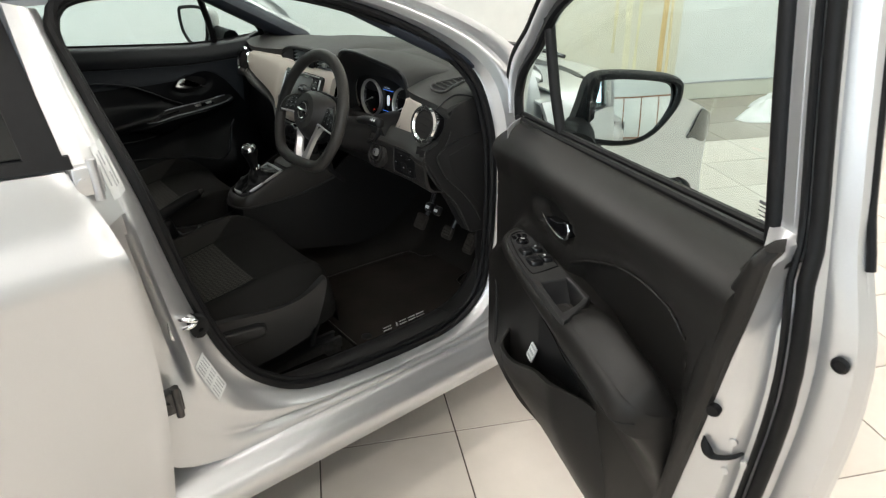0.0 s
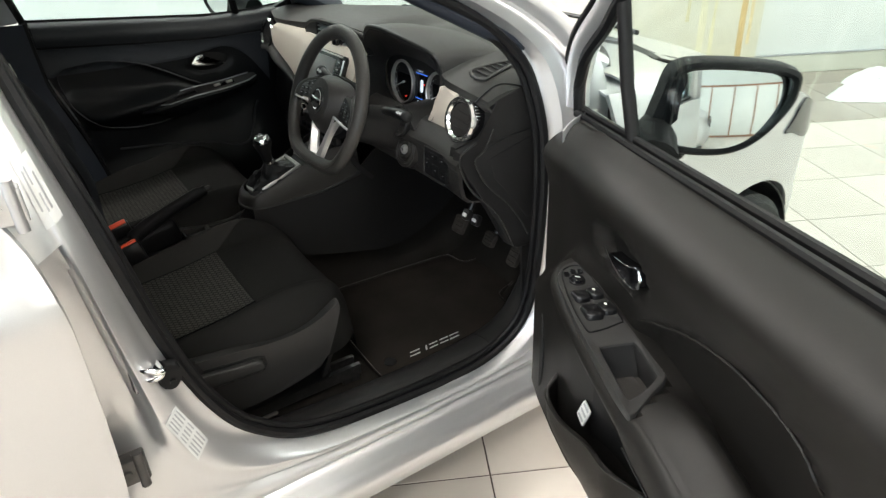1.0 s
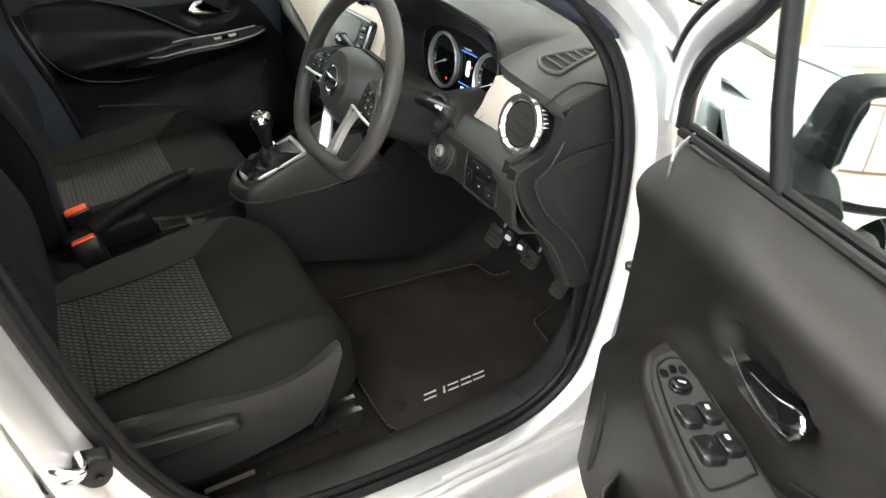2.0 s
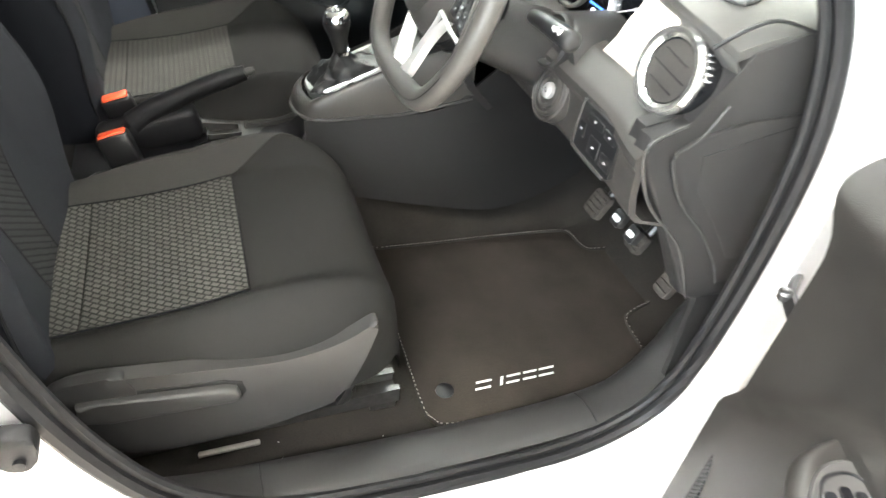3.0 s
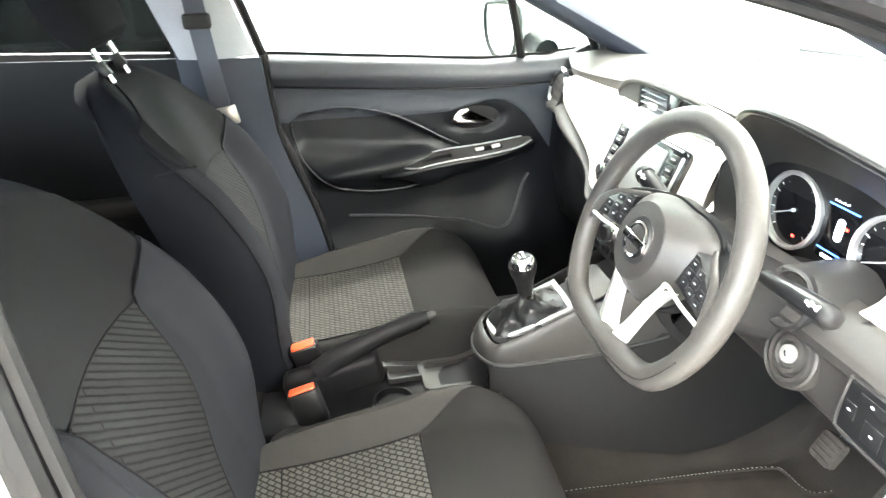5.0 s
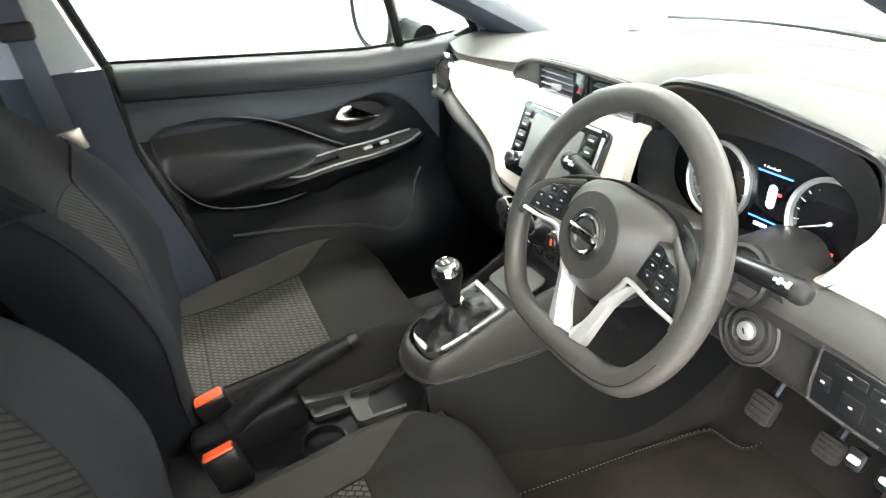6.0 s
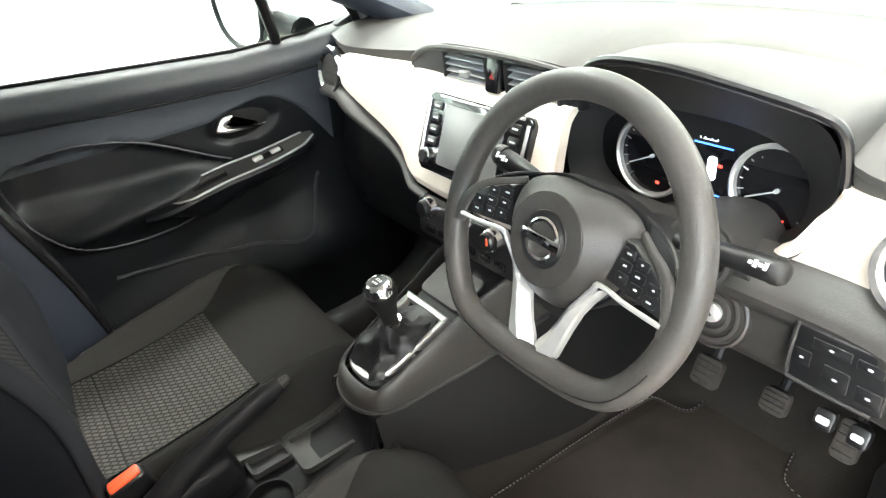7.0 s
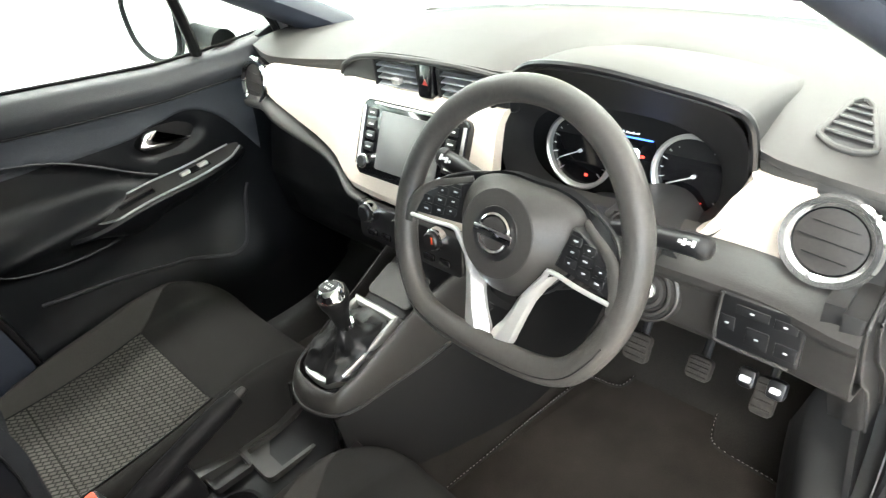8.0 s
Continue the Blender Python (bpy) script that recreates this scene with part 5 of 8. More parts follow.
tube(bm, hub_ring(0.97, 0.0248), 0.0007, 6, True)
part("cover_gap", bm, TRIM, airbag)
# added black body: draws the shade in the gap between the cover and the spokes
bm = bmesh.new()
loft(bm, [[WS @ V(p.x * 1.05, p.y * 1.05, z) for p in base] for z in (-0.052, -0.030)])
part("cover_gap_shade", bm, SEAL, steering)
# round dish with a plain ring-and-bar badge
bm = bmesh.new()
turned(bm, [(0.034, 0.0268), (0.0335, 0.0282), (0.031, 0.0284), (0.029, 0.0275), (0, 0.0278)], WS @ Matrix.Translation((0, 0.004, 0)), 36)
part("badge_dish", bm, SATIN, airbag)
bm = bmesh.new()
turned(bm, [(0.0255, 0.0276), (0.0258, 0.0305), (0.0235, 0.0318), (0.0205, 0.0310), (0.0200, 0.0276)], WS @ Matrix.Translation((0, 0.004, 0)), 36)
box(bm, (0.060, 0.0120, 0.004), WS @ Matrix.Translation((0, 0.004, 0.0315)), 0.0012)
part("badge", bm, CHROME, airbag, "chromed ring-and-bar badge")
for s in (-1, 1):
    turn = (lambda o: o) if s > 0 else (lambda o: list(reversed(o)))
    # upper wing of the spoke, dark, with a bright edge
    bm = bmesh.new()
    us, vs = steps(0, 1, 12), steps(0, 1, 8)
    top_e = spline([(s * 0.030, 0.060, -0.042), (s * 0.062, 0.060, -0.040), (s * 0.096, 0.054, -0.034), (s * 0.130, 0.040, -0.020), (s * 0.155, 0.018, -0.004)], 3)
    low_e = spline([(s * 0.050, 0.020, -0.034), (s * 0.084, 0.038, -0.030), (s * 0.104, 0.034, -0.020), (s * 0.132, 0.024, -0.006), (s * 0.162, 0.006, 0.002)], 3)
    sheet(bm, lambda u, v: WS @ top_e[u].lerp(low_e[u], v), list(range(13)), vs, 0.006, WS.to_3x3() @ V(0, 0, -1))
    sp = part("spoke", bm, TRIM_BLUE, steering, "dark upper wing of a side spoke")
    bm = bmesh.new()
    tube(bm, [WS @ (q + V(0, 0, 0.001)) for q in top_e], 0.0022, 6)
    part("spoke_edge", bm, PLATE, sp)
    # sloping ramp between the wing and the keys, running into the rim
    bm = bmesh.new()
    lane = spline([(s * 0.090, 0.046, -0.020), (s * 0.110, 0.036, -0.010), (s * 0.136, 0.024, 0.000), (s * 0.154, 0.008, 0.006), (s * 0.164, -0.012, 0.008), (s * 0.166, -0.034, 0.008)], 4)
    tube(bm, [WS @ q for q in lane], [0.0045 + 0.006 * min(i / 14, 1) for i in range(len(lane))], 10, flat=0.6, up=WS.to_3x3() @ V(0, 0, 1))
    part("spoke_ramp", bm, LEATHER, sp)
    # key pad
    o = turn([(s * 0.074, -0.011), (s * 0.157, -0.019), (s * 0.154, -0.002), (s * 0.144, 0.014), (s * 0.126, 0.026), (s * 0.098, 0.037), (s * 0.086, 0.040), (s * 0.084, 0.010)])
    km2 = WS @ Matrix.Rotation(radians(s * -6), 4, "Y") @ Matrix.Translation((0, 0, -0.0065))
    bm = bmesh.new()
    slab(bm, o, 0.022, km2 @ Matrix.Translation((0, 0, -0.022)), 0.003)
    kp = part("key_pad", bm, SATIN, steering, "black key pad with white symbols")
    for i, j in ((0, 0), (1, 0), (2, 0), (0, 1), (1, 1), (2, 1), (0, 2), (1, 2)):
        kx, ky = s * (0.096 + 0.021 * i), 0.000 + 0.0135 * j - 0.004 * i
        bm = bmesh.new()
        slab(bm, rounded(0.0175, 0.0105, 0.002, 2), 0.0016, km2 @ Matrix.Translation((kx, ky, -0.0005)), 0.001)
        part("key", bm, SATIN, kp)
        bm = bmesh.new()
        wd = 0.0034 + 0.0016 * ((i + j) % 3)
        slab(bm, rounded(wd, 0.0020, 0.0006, 1), 0.0020, km2 @ Matrix.Translation((kx + 0.001 * ((i * 2 + j) % 3 - 1), ky, -0.0004)))
        part("key_mark", bm, FAINT, kp)
    # bright strip under the keys, bending down into the lower leg
    bm = bmesh.new()
    lane = spline([(s * 0.160, -0.023, 0.012), (s * 0.120, -0.020, 0.014), (s * 0.080, -0.016, 0.012), (s * 0.070, -0.026, 0.008), (s * 0.054, -0.048, 0.002), (s * 0.042, -0.066, -0.001)], 4)
    tube(bm, [WS @ q for q in lane], [0.0030 if i < 9 else 0.0036 for i in range(len(lane))], 8)
    part("spoke_trim", bm, SILVER, sp)
# forked lower spoke, each leg ridged
for s in (-1, 1):
    bm = bmesh.new()
    rings = []
    for xo, yo, xi, yi in ((0.080, -0.024, 0.066, -0.030), (0.066, -0.046, 0.046, -0.054), (0.056, -0.066, 0.030, -0.072), (0.049, -0.090, 0.024, -0.090), (0.044, -0.112, 0.015, -0.110), (0.040, -0.130, 0.004, -0.126), (0.028, -0.146, 0.0005, -0.136), (0.008, -0.154, 0.0003, -0.147)):
        mx, my = xo * 0.45 + xi * 0.55, yo * 0.45 + yi * 0.55
        rings.append([WS @ V(s * a, b, z) for a, b, z in ((xo, yo, -0.012), (xo, yo, -0.004), (xo - 0.002, yo, 0.000), (mx + 0.001, my, 0.0035), (mx - 0.001, my, 0.003), (xi, yi, -0.010), (xi, yi, -0.016))])
    loft(bm, rings)
    part("lower_spoke", bm, SILVER, steering, "satin silver leg of the lower spoke", smooth=25)
bm = bmesh.new()
turned(bm, [(0.05, -0.10), (0.055, -0.05), (0.062, -0.045), (0, -0.045)], WM, 28)
part("hub", bm, TRIM_DEEP, steering)

# ---- front seats ----
SX = 0.316
seat_top = curve1([(-0.54, 0.600), (-0.42, 0.606), (-0.30, 0.622), (-0.22, 0.638), (-0.12, 0.644), (-0.06, 0.634), (-0.025, 0.606), (-0.004, 0.560), (0.004, 0.510)])
seat_half = curve1([(-0.54, 0.232), (-0.30, 0.243), (-0.12, 0.240), (-0.06, 0.228), (-0.025, 0.208), (0.004, 0.175)])


def cushion_top(X, y):
    w = seat_half(y)
    t = abs(X) / w
    b = (0.050 if X < 0 else 0.024) * step(0.62, 0.82, t) * (1 - step(-0.16, 0.02, y)) * step(-0.66, -0.36, y)
    return seat_top(y) - 0.006 * (1 - min(t / 0.7, 1) ** 2) + b - (0.080 if X < 0 else 0.066) * max(0, (t - 0.78) / 0.22) ** 2.2


seat = thing("driver_seat", (SX, -0.28, 0.29), "dark cloth driver's seat with a patterned centre and black side skirt", "car seat", "front seats")
bm = bmesh.new()
rings = []
ys = steps(-0.64, -0.08, 28) + [-0.07, -0.058, -0.045, -0.036, -0.028, -0.020, -0.014, -0.008, -0.004, 0.0, 0.004]
for y in ys:
    w = seat_half(y)
    r = [V(SX + w * t, y, cushion_top(w * t, y)) for t in steps(-1, 1, 56)]
    zt, zi = cushion_top(w, y), cushion_top(-w, y)
    r += [V(SX + w + 0.006, y, zt - 0.035), V(SX + w, y, 0.46), V(SX - w, y, 0.46), V(SX - w - 0.006, y, zi - 0.035)]
    rings.append(r)
loft(bm, rings)
cush = part("cushion", bm, CLOTH, seat, "dark grey cloth seat cushion")


def laid(f, us, vs, lift=0.003, thick=0.004):
    b = bmesh.new()
    sheet(b, lambda u, v: (SX + u, v, f(u, v) + lift), us, vs, thick, (0, 0, -1))
    return b


part("patterned_panel", laid(cushion_top, steps(-0.152, 0.166, 30), steps(-0.4700, -0.234, 14)), WEAVE, cush, "woven panel with pale dashes")
part("patterned_panel", laid(cushion_top, steps(-0.152, 0.166, 30), steps(-0.620, -0.4725, 10)), WEAVE, cush)
for s in (-1, 1):
    if s < 0:
        # ribbed inner face of the bolster, running out to a point at the front
        def gusset(u, v):
            y = -0.56 + 0.50 * v
            x0 = 0.155 + 0.069 * max(0, (y + 0.232) / 0.172)
            X = -(x0 + (0.226 - x0) * u)
            return (SX + X, y, cushion_top(X, y) + 0.0028)
        bm = bmesh.new()
        sheet(bm, gusset, steps(0, 1, 6), steps(0, 1, 28), 0.004, (0, 0, -1))
        part("gusset", bm, CLOTH_RIB, cush, "lighter inner side of the cushion")
    bm = bmesh.new()
    q = 0.168 if s > 0 else -0.1535
    tube(bm, [V(SX + q, y, cushion_top(q, y) + 0.0028) for y in steps(-0.53, -0.234, 14)], 0.0018, 6)
    part("seam", bm, CLOTH_DARK, cush)
bm = bmesh.new()
tube(bm, [V(SX + u, -0.233, cushion_top(u, -0.233) + 0.0022) for u in steps(-0.152, 0.166, 12)], 0.0016, 6)
part("seam", bm, CLOTH_DARK, cush)

# skirt, lever, rails
for s in (1, -1):
    bm = bmesh.new()
    m = Matrix(((0, 0, s, SX + s * 0.236), (1, 0, 0, 0), (0, 1, 0, 0), (0, 0, 0, 1)))
    slab(bm, [(p.x, p.y) for p in spline([(-0.50, 0.585, 0), (-0.459, 0.605, 0), (-0.398, 0.600, 0), (-0.315, 0.590, 0), (-0.225, 0.579, 0), (-0.16, 0.583, 0), (-0.107, 0.599, 0), (-0.066, 0.622, 0), (-0.060, 0.610, 0), (-0.076, 0.556, 0), (-0.096, 0.506, 0), (-0.118, 0.466, 0), (-0.176, 0.445, 0), (-0.265, 0.430, 0), (-0.379, 0.430, 0), (-0.44, 0.446, 0), (-0.50, 0.50, 0)], 4, True)], 0.024, m, 0.009, 3)
    sk = part("side_skirt", bm, SKIRT_GREY, seat, "moulded dark grey side skirt")
    if s > 0:
        # thin black patch on the skirt in place of the recess's shade
        bm = bmesh.new()
        slab(bm, [(-0.470, 0.586), (-0.430, 0.578), (-0.285, 0.562), (-0.262, 0.552), (-0.258, 0.530), (-0.268, 0.514), (-0.440, 0.520), (-0.480, 0.540)], 0.003, m @ Matrix.Translation((0, 0, 0.0222)), 0.001)
        part("lever_recess_shade", bm, SEAL, sk)
        bm = bmesh.new()
        slab(bm, [(-0.475, 0.574), (-0.445, 0.573), (-0.285, 0.555), (-0.270, 0.548), (-0.266, 0.530), (-0.276, 0.522), (-0.440, 0.528), (-0.478, 0.540)], 0.015, m @ Matrix.Translation((0, 0, 0.0230)), 0.006, 3)
        part("height_lever", bm, SKIRT_GREY, sk)
        bm = bmesh.new()
        box(bm, (0.01, 0.10, 0.008), Matrix.Translation((SX + 0.225, -0.30, 0.345)), 0.003)
        part("adjuster_bar", bm, STEEL, seat)
bm = bmesh.new()
sheet(bm, lambda u, v: (SX + 0.215 * u, -0.006 - 0.03 * u * u - 0.07 * v, 0.535 - 0.15 * v), steps(-1, 1, 8), steps(0, 1, 6), 0.012, (0, -1, 0))
part("front_valance", bm, TRIM, seat)
for X in (-0.17, 0.150):
    bm = bmesh.new()
    prof = [(-0.027, 0.309), (0.027, 0.309), (0.027, 0.344), (0.014, 0.344), (0.014, 0.339), (0.021, 0.339), (0.021, 0.315), (-0.021, 0.315), (-0.021, 0.339), (-0.014, 0.339), (-0.014, 0.344), (-0.027, 0.344)]
    loft(bm, [[V(SX + X + a, y, b) for a, b in prof] for y in (-0.56, 0.010)])
    rl = part("seat_rail", bm, RAIL, seat, "worn black steel slide rail")
    bm = bmesh.new()
    box(bm, (0.022, 0.48, 0.040), Matrix.Translation((SX + X, -0.31, 0.338)), 0.003)
    part("slider", bm, RAIL, rl)
    for y in (-0.50, -0.02):
        bm = bmesh.new()
        box(bm, (0.05, 0.05, 0.020), Matrix.Translation((SX + X, y, 0.299)), 0.003)
        part("rail_foot", bm, RAIL, rl)
bm = bmesh.new()
box(bm, (0.40, 0.42, 0.12), Matrix.Translation((SX, -0.29, 0.41)), 0.02)
part("seat_base", bm, SATIN, seat)

# backrest, leaning back; its cloths are coloured darker and bluer for its light
B0, BD = V(SX, -0.418, 0.580), V(0, -0.4716, 0.8818)
BN = V(0, 0.8818, 0.4716)
back_half = curve1([(0.0, 0.215), (0.08, 0.240), (0.30, 0.252), (0.45, 0.245), (0.56, 0.225), (0.64, 0.185), (0.69, 0.135), (0.715, 0.06)])


def back_face(X, h):
    w = back_half(h)
    t = min(abs(X) / w, 1)
    d = (0.012 + 0.038 * step(0.04, 0.26, h)) * step(0.60, 0.88, t) * (1 - step(0.40, 0.66, h)) - 0.082 * (1 - step(-0.02, 0.36, h)) - 0.012 * math.cos(min(t / 0.7, 1) * math.pi / 2) - 0.050 * max(0, (t - 0.86) / 0.14) ** 2 - 0.035 * step(0.58, 0.715, h) ** 2
    return B0 + V(X, 0, 0) + BD * h + BN * d


bm = bmesh.new()
rings = []
half_t = [0, 0.12, 0.25, 0.38, 0.5, 0.56, 0.62, 0.66, 0.70, 0.74, 0.78, 0.82, 0.86, 0.89, 0.92, 0.945, 0.97, 0.985, 1]
all_t = [-t for t in reversed(half_t[1:])] + half_t
for h in steps(-0.02, 0.66, 34) + [0.675, 0.69, 0.705, 0.715]:
    w = back_half(max(h, 0))
    r = [back_face(w * t, h) for t in all_t]
    tk = 0.115 - 0.05 * step(0.3, 0.715, h)
    r += [B0 + V(w * t, 0, 0) + BD * h - BN * (q + 0.082 * (1 - step(-0.02, 0.36, h))) for t, q in ((1.02, 0.055), (0.97, tk * 0.9), (0.7, tk), (0, tk), (-0.7, tk), (-0.97, tk * 0.9), (-1.02, 0.055))]
    rings.append(r)
loft(bm, rings)
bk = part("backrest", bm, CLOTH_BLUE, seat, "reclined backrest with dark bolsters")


def on_back(f, us, vs, lift, mat, label=""):
    b = bmesh.new()
    sheet(b, lambda u, v: back_face(*f(u, v)) + BN * lift, us, vs, 0.004, -BN)
    return part("back_panel", b, mat, bk, label)


g_in = curve1([(0.0, 0.050), (0.12, 0.054), (0.207, 0.067), (0.256, 0.092), (0.33, 0.117), (0.437, 0.135)])


def gusset_in(h):
    return g_in(h) if h < 0.437 else 0.135 + 0.10 * ((h - 0.437) / 0.088) ** 0.8


def arch_top(X):
    return 0.437 + 0.012 * (1 - (X / 0.135) ** 2)


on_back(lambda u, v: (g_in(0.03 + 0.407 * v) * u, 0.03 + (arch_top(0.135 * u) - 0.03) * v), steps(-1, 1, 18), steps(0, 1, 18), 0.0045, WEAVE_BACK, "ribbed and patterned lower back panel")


def upper(u, v):
    x0 = 0.218 * u
    lo = arch_top(x0) if abs(x0) < 0.135 else 0.437 + 0.088 * (abs(x0) - 0.135) / 0.10
    hi = 0.690 - 0.10 * u * u
    h = lo + 0.003 + (hi - lo) * v
    return (min(0.218, 0.94 * back_half(h)) * u, h)


on_back(upper, steps(-1, 1, 22), steps(0, 1, 16), 0.0045, CLOTH_UPPER, "plain upper back panel, coloured darker and bluer for its light")
for s in (-1, 1):
    def wedge(u, v):
        h = 0.05 + 0.475 * v
        i = gusset_in(h) + 0.002
        return (s * (i + (max(0.95 * back_half(h), i + 0.001) - i) * u), h)
    on_back(wedge, steps(0, 1, 16), steps(0, 1, 30), 0.0042, CLOTH_GREY, "finely ribbed grey wedge with the blue of daylight in its colour")
    b = bmesh.new()
    tube(b, [back_face(s * gusset_in(h), h) + BN * 0.0045 for h in steps(0.04, 0.525, 24)], 0.0016, 6)
    part("seam", b, CLOTH_DARK, bk)
    b = bmesh.new()
    tube(b, [back_face(s * 0.955 * back_half(h), h) + BN * 0.003 for h in steps(0.05, 0.60, 24)], 0.0022, 6)
    part("seam", b, CLOTH_DARK, bk)
b = bmesh.new()
tube(b, [back_face(0.135 * u, arch_top(0.135 * u) + 0.0015) + BN * 0.0048 for u in steps(-1, 1, 24)], 0.0016, 6)
part("seam", b, CLOTH_DARK, bk)
# head restraint
bm = bmesh.new()
rings = []
for h, w, t in ((0.755, 0.085, 0.022), (0.765, 0.112, 0.036), (0.80, 0.130, 0.046), (0.85, 0.132, 0.048), (0.89, 0.122, 0.042), (0.915, 0.10, 0.032), (0.925, 0.07, 0.018)):
    c = B0 + BD * h - BN * 0.025 + V(0, 0.02, 0)
    rings.append([c + V(w * math.copysign(abs(math.cos(a)) ** 0.55, math.cos(a)), 0, 0) + BN * (t * math.copysign(abs(math.sin(a)) ** 0.7, math.sin(a))) for a in steps(0, 2 * math.pi, 28)[:-1]])
loft(bm, rings)
hr = part("head_restraint", bm, CLOTH_DARK, seat, "dark cloth head restraint on chromed posts")
for X in (-0.055, 0.055):
    c = B0 + V(X, 0, 0) - BN * 0.030
    bm = bmesh.new()
    tube(bm, [c + BD * 0.68, c + BD * 0.78 + V(0, 0.014, 0)], 0.006, 10)
    part("post", bm, CHROME, hr)
    bm = bmesh.new()
    tube(bm, [c + BD * 0.695, c + BD * 0.722], 0.012, 10)
    part("post_sleeve", bm, SATIN, hr)
# recliner cover and belt anchor at the outer side
bm = bmesh.new()
slab(bm, rounded(0.11, 0.07, 0.03, 5), 0.016, Matrix(((0, 0, 1, SX + 0.246), (1, 0, 0, -0.455), (0, 1, 0, 0.575), (0, 0, 0, 1))), 0.006)
part("hinge_cover", bm, TRIM, seat)
other = copy_thing(seat, Matrix.Translation(V(SX - 0.661, -0.28 + 0.047, 0.29 + 0.022)))
other.name = "passenger_seat"
tagged(other, "dark cloth passenger seat with a patterned centre, beside the console", "car seat", "front seats")
for X in (-0.17, 0.155):
    for y in (-0.44, 0.02):
        bm = bmesh.new()
        box(bm, (0.05, 0.05, 0.03), Matrix.Translation((SX - 0.661 + X, y, 0.299)), 0.003)
        part("rail_foot", bm, SATIN, car)

# ---- rear bench ----
bench = thing("rear_bench", (XC, -1.15, 0.29), "dark cloth rear bench seat in shadow", "car seat")
bm = bmesh.new()
loft(bm, [[V(XC + 0.62 * t, y, z0 + 0.02 * math.cos(t * 6)) for t in steps(-1, 1, 20)] + [V(XC + 0.62, y, 0.30), V(XC - 0.62, y, 0.30)] for y, z0 in ((-1.42, 0.58), (-1.2, 0.59), (-1.0, 0.61), (-0.93, 0.59), (-0.90, 0.52))])
part("cushion", bm, CLOTH_DARK, bench)
bm = bmesh.new()
loft(bm, [[V(XC + 0.60 * t, -1.36 - 0.32 * h + 0.015 * math.cos(t * 6), 0.58 + 0.62 * h) for t in steps(-1, 1, 20)] + [V(XC + 0.60, -1.52 - 0.32 * h, 0.56 + 0.62 * h), V(XC - 0.60, -1.52 - 0.32 * h, 0.56 + 0.62 * h)] for h in (0, 0.3, 0.6, 0.9, 1.0)])
part("backrest", bm, CLOTH_DARK, bench)
for X in (-0.34, 0.34):
    bm = bmesh.new()
    box(bm, (0.24, 0.09, 0.12), Matrix.Translation((XC + X, -1.74, 1.22)), 0.035, 3)
    part("head_restraint", bm, CLOTH_DARK, bench)

# ---- cabin floor ----
def floor_z(x, y):
    t = abs(x - XC)
    z = 0.285 + 0.26 * (1 - step(0.0, 0.052, t)) + 0.26 * step(0.62, 0.86, y) + 0.03 * step(0.56, 0.64, t)
    return z


bm = bmesh.new()
sheet(bm, lambda x, y: (x, y, floor_z(x, y)), steps(-0.70, 0.655, 60), steps(-1.6, 0.84, 40), 0.02, (0, 0, -1))
tagged(part("cabin_carpet", bm, CARPET), "black needle-felt carpet on the cabin floor", "carpet", kind="structure")
# inner sill covers
for way in (1, -1):
    cov = thing("sill_cover", (XC + way * 0.64, 0, 0.33), "black plastic inner sill cover with a seam", "sill cover", "sill covers")
    bm = bmesh.new()
    line = spline([(-0.60, 0.60, 0), (-0.52, 0.49, 0), (-0.40, 0.425, 0), (-0.22, 0.400, 0), (0.06, 0.386, 0), (0.28, 0.392, 0), (0.40, 0.425, 0), (0.50, 0.50, 0), (0.56, 0.60, 0)], 6)

    def f(i, v):
        p = line[i]
        prof = [(0.698, 0.006), (0.680, 0.010), (0.640, 0.004), (0.612, -0.010), (0.600, -0.035), (0.596, -0.085), (0.592, -0.13)]
        k = v * 6
        j = min(int(k), 5)
        t = k - j
        x, dz = prof[j][0] + (prof[j + 1][0] - prof[j][0]) * t, prof[j][1] + (prof[j + 1][1] - prof[j][1]) * t
        bend = 0.06 * step(0.36, 0.58, p.x)
        return (XC + way * (x - XC - bend * v), p.x, p.y + dz)
    sheet(bm, f, list(range(len(line))), steps(0, 1, 12), 0.006, (0, 0, -1))
    part("cover", bm, SKIRT_GREY, cov)
    for y, k in ((-0.24, 17), (0.29, 31)):
        bm = bmesh.new()
        tube(bm, [V(*f(k, v)) + V(0, 0, 0.0006) for v in steps(0.05, 0.9, 10)], 0.0012, 5)
        part("joint", bm, SEAL, cov)
    bm = bmesh.new()
    sheet(bm, lambda u, v: (XC + way * (0.662 - XC - 0.05 * v), 0.44 + 0.12 * u + 0.02 * v, 0.42 + 0.64 * v), steps(0, 1, 4), steps(0, 1, 6), 0.01, (way, 0, 0))
    part("kick_panel", bm, TRIM, cov)

